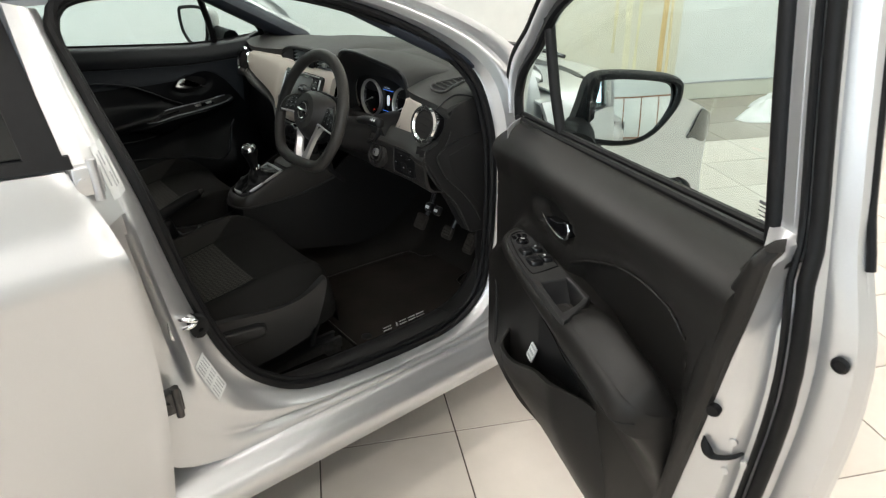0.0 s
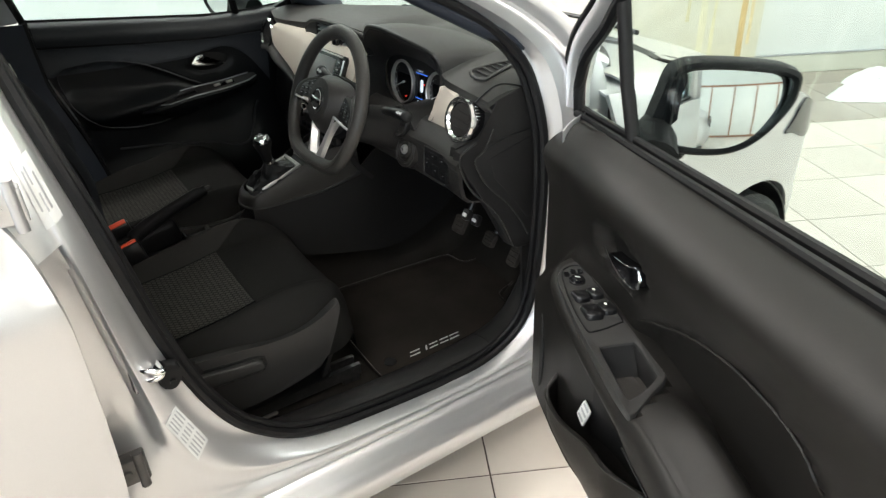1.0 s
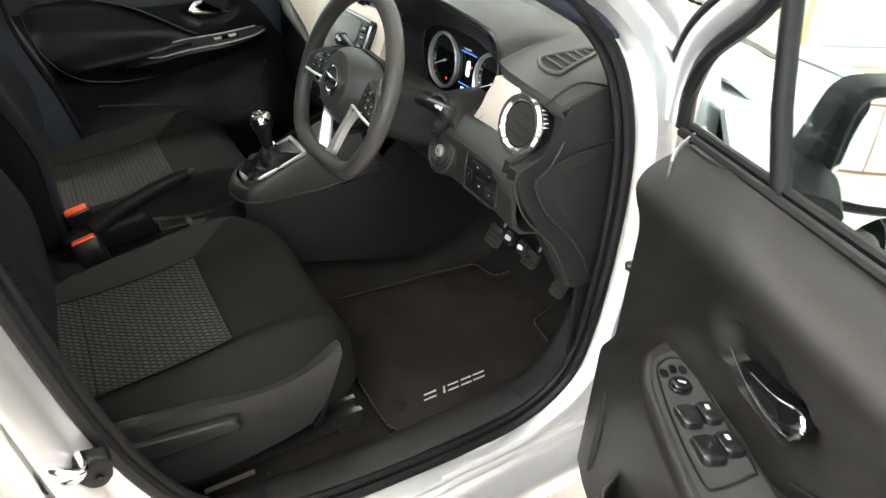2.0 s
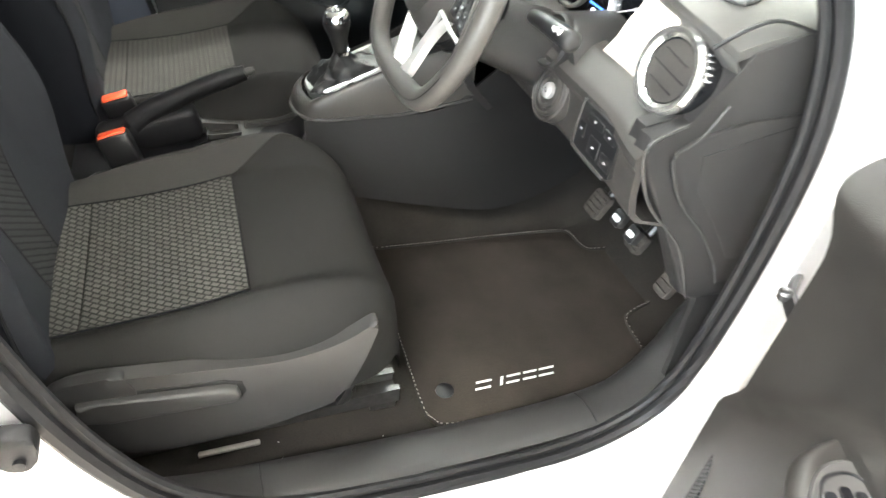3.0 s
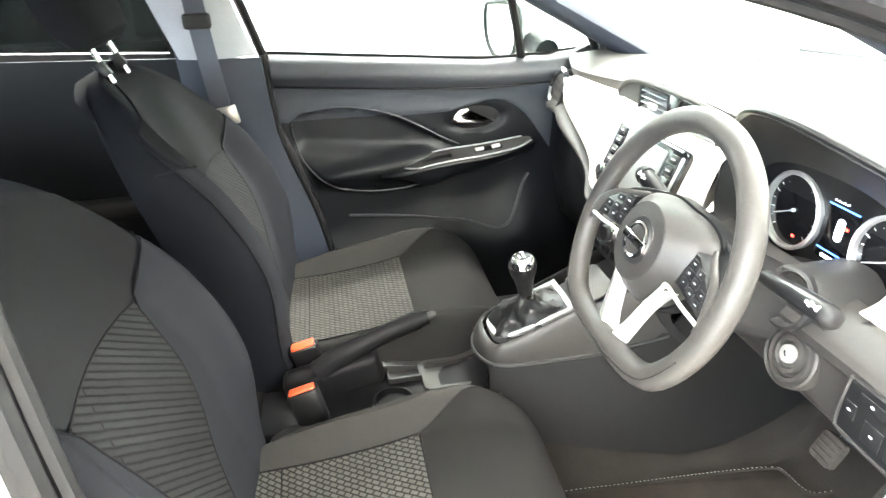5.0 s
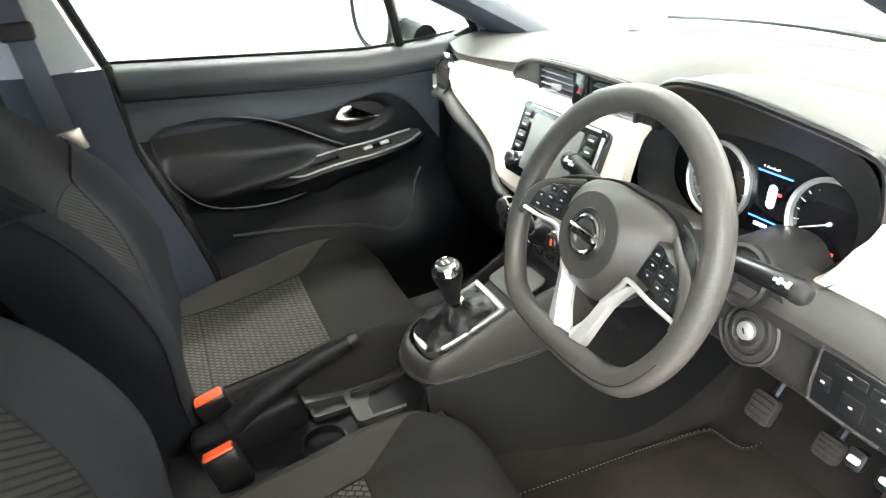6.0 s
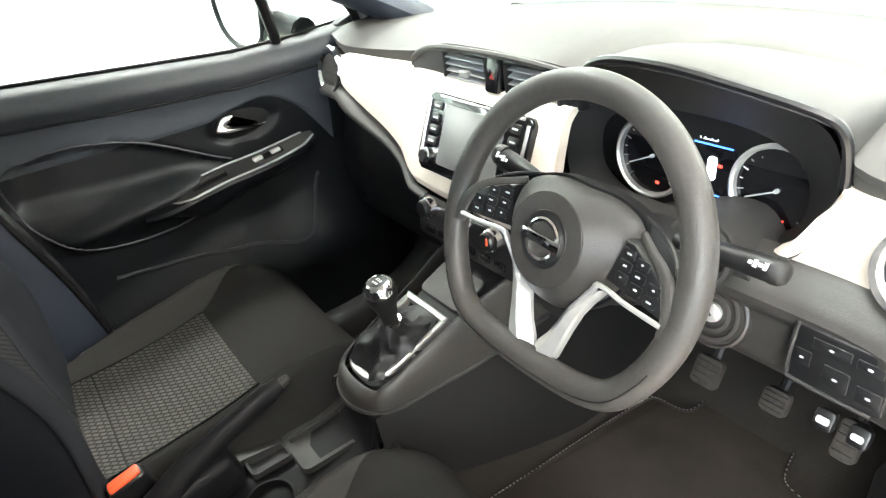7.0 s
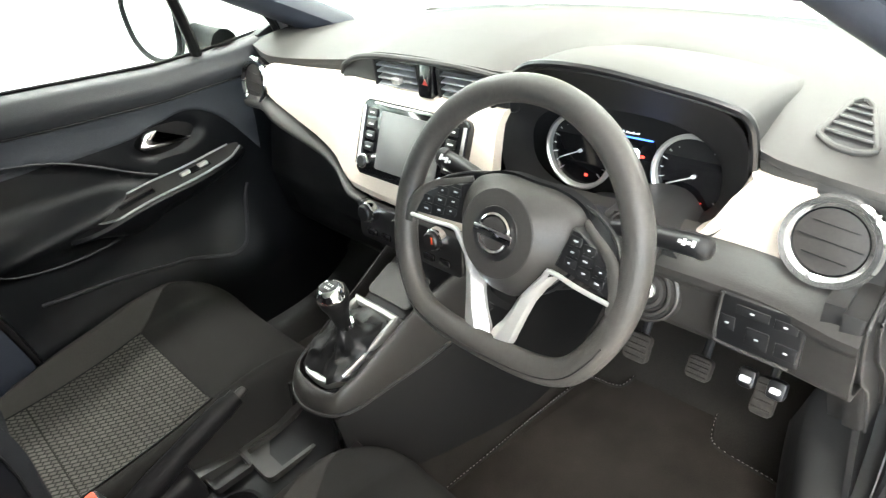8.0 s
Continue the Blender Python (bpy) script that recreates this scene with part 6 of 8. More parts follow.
# ---- mats ----
def floor_mat(name, outline, label, text_x, text_y, up):
    mat = thing(name, (sum(p[0] for p in outline) / len(outline), sum(p[1] for p in outline) / len(outline), 0.288), label, "floor mat", "car mats")
    line = [(p.x, p.y) for p in spline([(a, b, 0) for a, b in outline], 4, True)]
    bm = bmesh.new()
    slab(bm, line, 0.012, Matrix.Translation((0, 0, 0.288)), 0.003)
    part("mat_body", bm, MAT, mat)
    bm = bmesh.new()
    tube(bm, [V(a, b, 0.3005) for a, b in line], 0.0042, 6, True)
    part("bound_edge", bm, CARPET, mat)
    dense = [V(a, b, 0.3045) for a, b in line]
    bm = bmesh.new()
    for i in range(len(dense)):
        p, q = dense[i], dense[(i + 1) % len(dense)]
        n = max(1, int((q - p).length / 0.009))
        for k in range(n):
            c = p.lerp(q, (k + 0.5) / n)
            box(bm, (0.0045, 0.0016, 0.0012), axes(c, q - p, V(0, 0, 1).cross(q - p)))
    tagged(part("stitching", bm, THREAD, mat), kind="stuff")
    # slanted pairs of plain bars stand for the woven name
    y = text_y - 0.004
    for w in (0.034, 0.006, 0.030, 0.030, 0.034):
        h, g = 0.020, 0.010
        for e in ((-0.5, -0.26), (0.26, 0.5)) if w > 0.01 else ((-0.5, 0.5),):
            bm = bmesh.new()
            quad = [(y + a * w + g * b, b * h) for a, b in ((-0.5, e[0]), (0.5, e[0]), (0.5, e[1]), (-0.5, e[1]))]
            o = [(text_x - up * b, a) for a, b in quad]
            slab(bm, o if up > 0 else o[::-1], 0.0022, Matrix.Translation((0, 0, 0.2992)), 0.0006, 1)
            part("name_bar", bm, PALE, mat)
        y += w / 2 + 0.0225
    bm = bmesh.new()
    turned(bm, [(0.018, 0), (0.018, 0.004), (0.012, 0.006), (0, 0.0055)], Matrix.Translation((text_x - up * 0.005, 0.105, 0.299)), 20)
    part("mat_stud", bm, SATIN, mat)
    return mat


right_mat = [(0.052, 0.066), (0.28, 0.058), (0.50, 0.052), (0.545, 0.062), (0.566, 0.10), (0.572, 0.30), (0.570, 0.50), (0.545, 0.552), (0.47, 0.562), (0.405, 0.572), (0.382, 0.60), (0.36, 0.68), (0.335, 0.74), (0.29, 0.760), (0.19, 0.765), (0.155, 0.74), (0.160, 0.66), (0.155, 0.61), (0.125, 0.596), (0.088, 0.592), (0.068, 0.565), (0.054, 0.40), (0.045, 0.22), (0.038, 0.09)]
floor_mat("driver_mat", right_mat, "black carpet floor mat with stitched edge and pale woven name", 0.493, 0.190, 1)
floor_mat("passenger_mat", [(2 * XC - a - 0.02, b + 0.03) for a, b in reversed(right_mat)], "black carpet floor mat before the passenger seat", -0.560, 0.30, -1)

# ---- centre console ----
con = thing("centre_console", (XC, 0, 0.50), "black plastic centre console with bright-edged gear lever surround", "console")
con_top = curve1([(-0.52, 0.585), (-0.28, 0.585), (-0.10, 0.600), (-0.072, 0.640), (-0.062, 0.686), (-0.03, 0.706), (0.10, 0.762), (0.24, 0.815)])
con_half = curve1([(-0.52, 0.075), (-0.10, 0.070), (-0.075, 0.048), (-0.055, 0.044), (0.0, 0.054), (0.12, 0.062), (0.24, 0.085)])
bm = bmesh.new()
rings = []
for y in (-0.52, -0.40, -0.28, -0.18, -0.12, -0.09, -0.078, -0.072, -0.066, -0.060, -0.045, -0.02, 0.02, 0.06, 0.10, 0.15, 0.20, 0.25):
    w, z = con_half(y), con_top(y)
    b = 0.47 if y < -0.075 else 0.655 + 0.02 * step(-0.06, 0.2, y)
    rings.append([V(XC + w * t, y, z + dz) for t, dz in ((-1.0, -0.030), (-0.97, -0.010), (-0.88, 0.0), (-0.5, 0.002), (0, 0.002), (0.5, 0.002), (0.88, 0.0), (0.97, -0.010), (1.0, -0.030))] + [V(XC + w * 1.02, y, (z - 0.03 + b) / 2), V(XC + w * 0.96, y, b), V(XC - w * 0.96, y, b), V(XC - w * 1.02, y, (z - 0.03 + b) / 2)])
loft(bm, rings)
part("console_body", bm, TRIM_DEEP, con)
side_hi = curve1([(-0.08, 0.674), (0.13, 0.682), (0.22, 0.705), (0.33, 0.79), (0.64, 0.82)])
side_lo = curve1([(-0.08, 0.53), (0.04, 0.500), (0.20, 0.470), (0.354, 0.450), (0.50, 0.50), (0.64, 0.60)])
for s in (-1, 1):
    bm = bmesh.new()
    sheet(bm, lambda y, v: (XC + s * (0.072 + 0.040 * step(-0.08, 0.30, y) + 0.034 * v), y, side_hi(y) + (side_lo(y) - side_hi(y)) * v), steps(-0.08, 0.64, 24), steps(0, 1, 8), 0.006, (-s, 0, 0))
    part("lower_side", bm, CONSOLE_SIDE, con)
# padded surround, running round the nose of the console
half_top = [(0.100, 0.25), (0.074, 0.12), (0.067, 0.02), (0.062, -0.030), (0.048, -0.062)]
half_lip = [(0.112, 0.26), (0.092, 0.13), (0.084, 0.03), (0.076, -0.045), (0.052, -0.080)]
lip_z = curve1([(-0.10, 0.674), (-0.05, 0.676), (0.03, 0.680), (0.13, 0.686), (0.26, 0.720)])
top_line = spline([(a, b, 0) for a, b in half_top] + [(0, -0.070, 0)] + [(-a, b, 0) for a, b in reversed(half_top)], 6)
lip_line = spline([(a, b, 0) for a, b in half_lip] + [(0, -0.094, 0)] + [(-a, b, 0) for a, b in reversed(half_lip)], 6)


def surround(i, v):
    a, b = top_line[i], lip_line[i]
    za, zb = con_top(max(a.y, -0.058)) + 0.017, lip_z(b.y)
    k, q = math.sin(v * math.pi / 2) ** 0.9, 1 - math.cos(v * math.pi / 2)
    return (XC + a.x + (b.x - a.x) * k, a.y + (b.y - a.y) * k, za + (zb - za) * q)


bm = bmesh.new()
sheet(bm, surround, list(range(len(top_line))), steps(0, 1, 10), 0.004, (0, 0, -1))
sur = part("padded_surround", bm, SURROUND, con, "padded dark surround with stitched edge")
bm = bmesh.new()
tube(bm, [V(*surround(i, 1.0)) + V(0, 0, -0.001) for i in range(len(top_line))], 0.0040, 8)
part("side_lip", bm, SKIRT_GREY, con)
dense = [V(*surround(i, 0.10)) + V(0, 0, 0.0008) for i in range(len(top_line))]
bm = bmesh.new()
for p0, p1 in zip(dense, dense[1:]):
    n = max(1, int((p1 - p0).length / 0.0055))
    for k in range(n):
        box(bm, (0.0036, 0.0010, 0.0008), axes(p0.lerp(p1, (k + 0.5) / n), p1 - p0, V(0, 0, 1).cross(p1 - p0)))
tagged(part("stitching", bm, RAIL_PAD, sur), kind="stuff")
# gear surround, gaiter, lever
gm = axes((XC - 0.004, 0.020, 0.7335), (1, 0, 0), (0, 0.94, 0.37))
bm = bmesh.new()
def ring_line(k, z):
    pts = [(-0.055, 0.074), (-0.050, 0.078), (0.050, 0.078), (0.055, 0.074), (0.056, 0.050), (0.053, -0.020), (0.046, -0.060), (0.028, -0.079), (0.0, -0.083), (-0.028, -0.079), (-0.046, -0.060), (-0.053, -0.020), (-0.056, 0.050)]
    return [gm @ V(q.x * k, q.y * (1 - (1 - k) * 0.8), z) for q in spline([(a, b, 0) for a, b in pts], 4, True)]


loft(bm, [ring_line(1.06, -0.006), ring_line(1.05, 0.008), ring_line(1.0, 0.0115), ring_line(0.88, 0.010), ring_line(0.84, 0.006), ring_line(0.84, -0.012)], caps=False)
part("gear_surround", bm, RING, con, "satin silver gear lever surround")
bm = bmesh.new()
slab(bm, rounded(0.102, 0.130, 0.020, 4), 0.004, gm @ Matrix.Translation((0, 0, -0.006)))
part("gear_well", bm, SEAL, con)
bm = bmesh.new()
slab(bm, rounded(0.112, 0.072, 0.012, 3), 0.004, axes((XC - 0.002, 0.144, 0.784), (1, 0, 0), (0, 0.92, 0.40)), 0.002)
part("tray_plate", bm, DASH, con)
gear = thing("gear_lever", (XC + 0.012, 0.02, 0.745), "gear lever with chromed cap and folded black gaiter", "gear lever")
bm = bmesh.new()
rings = []
for k in range(17):
    v = k / 16
    c = (gm @ V(0, -0.004, 0.002)).lerp(V(-0.0045, 0.009, 0.792), v)
    rr = 0.056 * (1 - v) ** 1.5 + 0.0135
    ring = []
    for a in steps(0, 2 * math.pi, 48)[:-1]:
        q = noise.noise(V(math.cos(a) * 1.6, math.sin(a) * 1.6, v * 2.2)) + 0.6 * noise.noise(V(math.cos(a) * 3.5, math.sin(a) * 3.5, v * 5 + 3))
        fold = 1 + 0.30 * q * math.sin(math.pi * min(v * 1.1, 1)) + 0.06 * math.sin(5 * a + 9 * v)
        ring.append(c + V(rr * fold * math.cos(a), rr * 1.15 * fold * math.sin(a), 0.40 * rr * math.sin(a) * (1 - v) + 0.010 * q * (1 - v)))
    rings.append(ring)
loft(bm, rings)
part("gaiter", bm, GAITER, gear, "creased black gaiter")
bm = bmesh.new()
tube(bm, [V(-0.005, 0.010, 0.786), V(-0.0045, 0.009, 0.794)], 0.0150, 16)
part("collar", bm, CHROME, gear)
km = axes((-0.003, 0.004, 0.808), (1, 0, 0), (0, 0.97, 0.12))
bm = bmesh.new()
turned(bm, [(0.0135, -0.014), (0.0145, -0.010), (0.0160, 0.004), (0.0190, 0.018), (0.0245, 0.032), (0.0268, 0.044), (0.0255, 0.055), (0.0205, 0.0625), (0.010, 0.0655), (0, 0.066)], km, 28)
part("knob", bm, GAITER, gear)
bm = bmesh.new()
turned(bm, [(0.0268, 0.0480), (0.0262, 0.0560), (0.0212, 0.0640), (0.0165, 0.0668), (0.0160, 0.0655), (0.0200, 0.0600)], km, 28)
part("knob_cap", bm, CHROME, gear, "chromed ring on the knob")
for dx, dy in ((-0.005, 0.004), (0, 0.004), (0.005, 0.004), (-0.005, -0.004), (0, -0.004), (0.005, -0.004)):
    bm = bmesh.new()
    box(bm, (0.0012, 0.0040, 0.0012), km @ Matrix.Translation((dx, dy, 0.0660)))
    part("gear_mark", bm, PALE, gear)
# tray, cup holder and hand brake
bm = bmesh.new()
m = Matrix.Translation((XC - 0.028, -0.140, 0.600))
o, i2 = rounded(0.10, 0.115, 0.012, 3), rounded(0.084, 0.098, 0.010, 3)
loft(bm, [[m @ V(x, y, -0.008) for x, y in o], [m @ V(x, y, 0.004) for x, y in o], [m @ V(x, y, 0.004) for x, y in i2], [m @ V(x, y, -0.014) for x, y in i2]], caps=True)
part("tray", bm, DASH, con, "shallow grey tray")
bm = bmesh.new()
m = Matrix.Translation((-0.076, -0.232, 0.600))
o, i2 = rounded(0.058, 0.070, 0.008, 3), rounded(0.050, 0.061, 0.006, 3)
loft(bm, [[m @ V(x, y, -0.008) for x, y in o], [m @ V(x, y, 0.004) for x, y in o], [m @ V(x, y, 0.004) for x, y in i2], [m @ V(x, y, -0.010) for x, y in i2]], caps=True)
part("slot", bm, TRIM, con, "small dark slot with a raised rim")
for y in (-0.262,):
    bm = bmesh.new()
    turned(bm, [(0.042, -0.006), (0.042, 0.006), (0.036, 0.008), (0.034, 0.0), (0.033, -0.05), (0, -0.05)], Matrix.Translation((XC + 0.030, y, 0.592)), 28)
    part("cup_holder", bm, SEAL, con)
brake = thing("hand_brake", (-0.072, -0.42, 0.60), "black hand brake lever beside the passenger seat", "hand brake")
bm = bmesh.new()
sp = spline([(-0.068, -0.40, 0.630), (-0.070, -0.355, 0.660), (-0.072, -0.29, 0.688), (-0.075, -0.22, 0.712), (-0.076, -0.175, 0.724)], 5)
tube(bm, sp, [0.026 - 0.009 * min(i / 10, 1) - (0.003 if i > 17 else 0) for i in range(len(sp))], 14, flat=1.15)
part("grip", bm, TRIM_DEEP, brake)
bm = bmesh.new()
tube(bm, [(-0.076, -0.176, 0.7237), (-0.0765, -0.163, 0.7275), (-0.0767, -0.158, 0.729)], [0.0085, 0.008, 0.005], 12)
part("button", bm, TRIM_SOFT, brake)
bm = bmesh.new()
box(bm, (0.060, 0.20, 0.075), Matrix.Translation((-0.074, -0.375, 0.610)) @ Matrix.Rotation(radians(12), 4, "X"), 0.018, 3)
part("boot", bm, TRIM_DEEP, brake)
# belt buckles
for x, tilt in ((0.037, -8), (-0.116, 6)):
    bu = thing("seat_belt_buckle", (x, -0.43, 0.58), "black seat belt buckle with a red release button", "seat belt buckle", "seat belt buckles")
    m = Matrix.Translation((x, -0.428, 0.655)) @ Matrix.Rotation(radians(14), 4, "X") @ Matrix.Rotation(radians(tilt), 4, "Y")
    bm = bmesh.new()
    box(bm, (0.030, 0.058, 0.075), m @ Matrix.Translation((0, 0, -0.022)), 0.007, 3)
    part("housing", bm, SATIN, bu)
    bm = bmesh.new()
    box(bm, (0.022, 0.050, 0.012), m @ Matrix.Translation((0, 0, 0.0135)), 0.0035)
    part("red_button", bm, RED, bu)
    bm = bmesh.new()
    tube(bm, [m @ V(0, 0, -0.05), V(x, -0.45, 0.56), V(x, -0.47, 0.48)], 0.012, 8, flat=1.6)
    part("stalk", bm, SEAL, bu)

# lint on the carpet beside the driver's seat
bm = bmesh.new()
rnd = random.Random(5)
for k in range(9):
    x, y = rnd.uniform(0.50, 0.575), rnd.uniform(-0.22, 0.03)
    z = floor_z(x, y) + 0.001
    box(bm, (rnd.uniform(0.0012, 0.004), rnd.uniform(0.001, 0.002), 0.001), Matrix.Translation((x, y, z)) @ Matrix.Rotation(rnd.uniform(0, 3), 4, "Z"))
tagged(part("lint", bm, FAINT, None), "few pale specks of lint on the dark carpet", "lint", kind="stuff")

# ---- the driver's door, wide open ----
DA = radians(-24)
DU, DN, DH = V(math.cos(DA), math.sin(DA), 0), V(math.sin(DA), -math.cos(DA), 0), V(0.825, 0.485, 0)


def D(s, d, h):
    """A place on the door: s from the hinge, d towards the cabin from the glass, h up."""
    return DH + DU * s + DN * d + V(0, 0, h)


DM = Matrix((DU, V(0, 0, 1), DN)).transposed().to_4x4()
DM.translation = DH
door = thing("driver_door", (DH.x, DH.y, 0.30), "open silver driver's door with black inner trim and armrest", "car door")


def d_belt(s):
    return 1.040 + 0.072 * s


low_edge = curve1([(0.0, 0.46), (0.10, 0.395), (0.15, 0.352), (0.25, 0.318), (0.60, 0.315), (0.85, 0.335), (0.96, 0.40), (1.03, 0.52)])
rear_s = curve1([(0.30, 0.975), (0.45, 1.020), (0.60, 1.052), (0.768, 1.072), (0.892, 1.080), (0.991, 1.074), (1.161, 1.044), (1.303, 1.015), (1.434, 0.990), (1.47, 0.984)])
trim_rear = curve1([(0.30, 0.885), (0.45, 0.925), (0.574, 0.957), (0.693, 0.982), (0.838, 1.012), (0.9725, 1.038), (1.04, 1.053), (1.10, 1.064), (1.16, 1.074)])
# outer skin
bm = bmesh.new()


def skin(u, v):
    h0, h1 = 0.30, d_belt(u)
    h = h0 + (h1 - h0) * v
    return D(-0.02 + (rear_s(h) + 0.020 + 0.054 * (1 - 0.42 * step(0.98, 1.15, h))) * u, -0.054 + 0.035 * step(0.75, 1.0, v) * (1 - step(0.80, 0.94, u)) + 0.02 * (1 - step(0, 0.2, v)) - 0.012 * math.sin(math.pi * v), h)


sheet(bm, skin, steps(0, 1, 20), steps(0, 1, 16), 0.012, DN)
part("outer_skin", bm, PAINT, door)
# shut face at the rear, with its returns
bm = bmesh.new()


def shut(h, v):
    s = rear_s(h)
    e, m = step(1.120, 1.142, h), step(1.02, 1.08, h)
    pts = [((min(s - 0.055, trim_rear(h) - 0.012) * (1 - m) + m * (trim_rear(h) - 0.008)) * (1 - e) + e * (s - 0.055), 0.092 - 0.068 * e), (trim_rear(h) * (1 - e) + e * (s - 0.040), 0.088 - 0.066 * e), (s - 0.030, 0.060), (s - 0.026, 0.036), (s - 0.010, 0.030), (s + 0.000, 0.010), (s + 0.004, -0.012), (s + 0.024, -0.018), (s + 0.050, -0.030), (s + 0.056, -0.052)]
    f = 1 - 0.60 * step(0.98, 1.08, h)
    pts = pts[:2] + [(a, b * f if b > 0 else b) for a, b in pts[2:]]
    o = 1 - 0.42 * step(0.98, 1.15, h)
    w = 0.030 * step(1.06, 1.14, h)
    pts = pts[:2] + [(a + w * (1 - i / 5), b) for i, (a, b) in enumerate(pts[2:5], 2)] + pts[5:]
    pts = pts[:7] + [(s + (a - s) * o, b) for a, b in pts[7:]]
    k = v * 9
    j = min(int(k), 8)
    t = k - j
    return D(pts[j][0] + (pts[j + 1][0] - pts[j][0]) * t, pts[j][1] + (pts[j + 1][1] - pts[j][1]) * t, h)


sheet(bm, shut, [0.30, 0.34, 0.40, 0.5, 0.6, 0.7, 0.8, 0.85, 0.9, 0.95, 1.0, 1.02, 1.035, 1.05, 1.065, 1.08, 1.095, 1.11, 1.12, 1.13, 1.14, 1.15, 1.165, 1.2, 1.25, 1.3, 1.36, 1.42, 1.46], steps(0, 1, 27), 0.012, -DU)
part("shut_face", bm, PAINT, door, "silver shut face of the door")
bm = bmesh.new()
tube(bm, [D(rear_s(h) + 0.004, 0.022 - 0.012 * step(1.08, 1.14, h), h) for h in steps(0.36, 1.44, 24)], 0.0115, 10)
tube(bm, [D(rear_s(h) - 0.012, 0.034 - 0.014 * step(1.08, 1.14, h), h) for h in steps(0.36, 1.44, 24)], 0.0055, 8)
part("shut_seal", bm, SEAL, door, "hollow black rubber seal")
bm = bmesh.new()
turned(bm, [(0.0125, 0), (0.0125, 0.003), (0.009, 0.005), (0.008, 0.003), (0, 0.003)], axes(D(1.112, -0.020, 0.974), DU * 0.9 - DN * 0.35, V(0, 0, 1)), 20)
part("grommet", bm, SEAL, door)
bm = bmesh.new()
lx = axes(D(1.014, 0.082, 0.848), DU * 0.82 - DN * 0.57, V(0, 0, 1))
turned(bm, [(0.0115, 0), (0.0115, 0.012), (0.009, 0.016), (0, 0.016)], lx, 16)
part("buffer", bm, SEAL, door)
bm = bmesh.new()
tube(bm, spline([D(1.010, 0.088, 0.786), D(1.016, 0.086, 0.768), D(1.027, 0.079, 0.757), D(1.044, 0.062, 0.765), D(1.051, 0.044, 0.776)], 4), [0.002, 0.003, 0.005, 0.007, 0.008, 0.009, 0.0085, 0.007, 0.006, 0.005, 0.0045, 0.004, 0.004, 0.004, 0.0035, 0.003, 0.002], 8)
part("latch", bm, SEAL, door, "black door latch slot")
for q, d, h in ((1.043, 0.060, 0.797), (1.040, 0.062, 0.735), (1.051, 0.038, 0.752)):
    bm = bmesh.new()
    turned(bm, [(0.007, 0), (0.006, 0.004), (0, 0.0045)], axes(D(q, d, h), DU * 0.82 - DN * 0.57, V(0, 0, 1)), 10)
    part("screw", bm, PAINT, door)
bm = bmesh.new()
tube(bm, [D(rear_s(h) + 0.028 + 0.010 * step(1.20, 1.10, h), -0.046, h) for h in steps(1.105, 1.45, 14)], 0.0065, 8)
part("outer_moulding", bm, SEAL, door, "black outer window moulding")
# window frame
top = spline([(-0.078, 1.035, 0), (-0.084, 1.10, 0), (-0.066, 1.155, 0), (-0.030, 1.203, 0), (0.05, 1.266, 0), (0.10, 1.318, 0), (0.17, 1.378, 0), (0.30, 1.432, 0), (0.52, 1.462, 0), (0.78, 1.470, 0), (0.925, 1.462, 0)], 6)
bm = bmesh.new()
tube(bm, [D(p.x, -0.003, p.y) for p in top], 0.031, 12, flat=0.9)
part("window_frame", bm, PAINT, door, "silver window frame")
bm = bmesh.new()
tube(bm, [D(p.x + 0.026 + 0.012 * step(1.2, 1.1, p.y), 0.008, p.y - 0.026 * step(1.06, 1.16, p.y)) for p in top], 0.014, 8)
tube(bm, [D(p.x - 0.020, 0.020, p.y + 0.016) for p in top], 0.008, 8)
tube(bm, [D(0.128, 0.004, 1.318), D(0.158, 0.004, 1.2286), D(0.187, 0.004, 1.150), D(0.240, 0.004, 1.050)], 0.0140, 10)
tube(bm, [D(rear_s(h) - 0.060, 0.024, h) for h in steps(1.10, 1.46, 10)], 0.0130, 10)
tube(bm, [D(s, 0.003, d_belt(s) + 0.004) for s in steps(-0.02, 1.01, 14)], 0.0085, 8)
tube(bm, [D(s, 0.021, d_belt(s) - 0.003) for s in steps(-0.02, 1.01, 14)], 0.0085, 8)
part("glass_run", bm, SEAL, door)
bm = bmesh.new()
sheet(bm, lambda s, v: D(s, -0.002, d_belt(s) + (max(p.y for p in top if abs(p.x - s) <= min(abs(q.x - s) for q in top) + 1e-6) - 0.01 - d_belt(s)) * v), steps(-0.02, 0.985, 30), steps(0, 1, 6), 0.004, DN)
part("window_glass", bm, GLASS, door, "greenish tinted side glass").visible_shadow = False
mk = DM @ Matrix.Translation((0.948, 1.138, 0.004))
for k, (w, h) in enumerate(((0.034, 0.0050), (0.032, 0.0016), (0.034, 0.0016), (0.030, 0.0016), (0.022, 0.0016))):
    bm = bmesh.new()
    slab(bm, rounded(w, h, 0.0008, 1), 0.0006, mk @ Matrix.Translation((0.0, 0.010 - 0.0065 * k, 0)))
    part("glass_mark", bm, INK, door)
# mirror
mirror_o = spline([(-0.10, 0.065, 0), (-0.06, 0.080, 0), (0.03, 0.080, 0), (0.092, 0.072, 0), (0.105, 0.050, 0), (0.098, 0.010, 0), (0.060, -0.045, 0), (0.010, -0.072, 0), (-0.06, -0.075, 0), (-0.098, -0.062, 0), (-0.104, 0.0, 0)], 5, True)
mc = V(1.106, 0.572, 1.092)
mx = V(0.14, 0.17, -0.01).normalized()
mm = axes(mc, mx, (0.02, 0.02, 1))
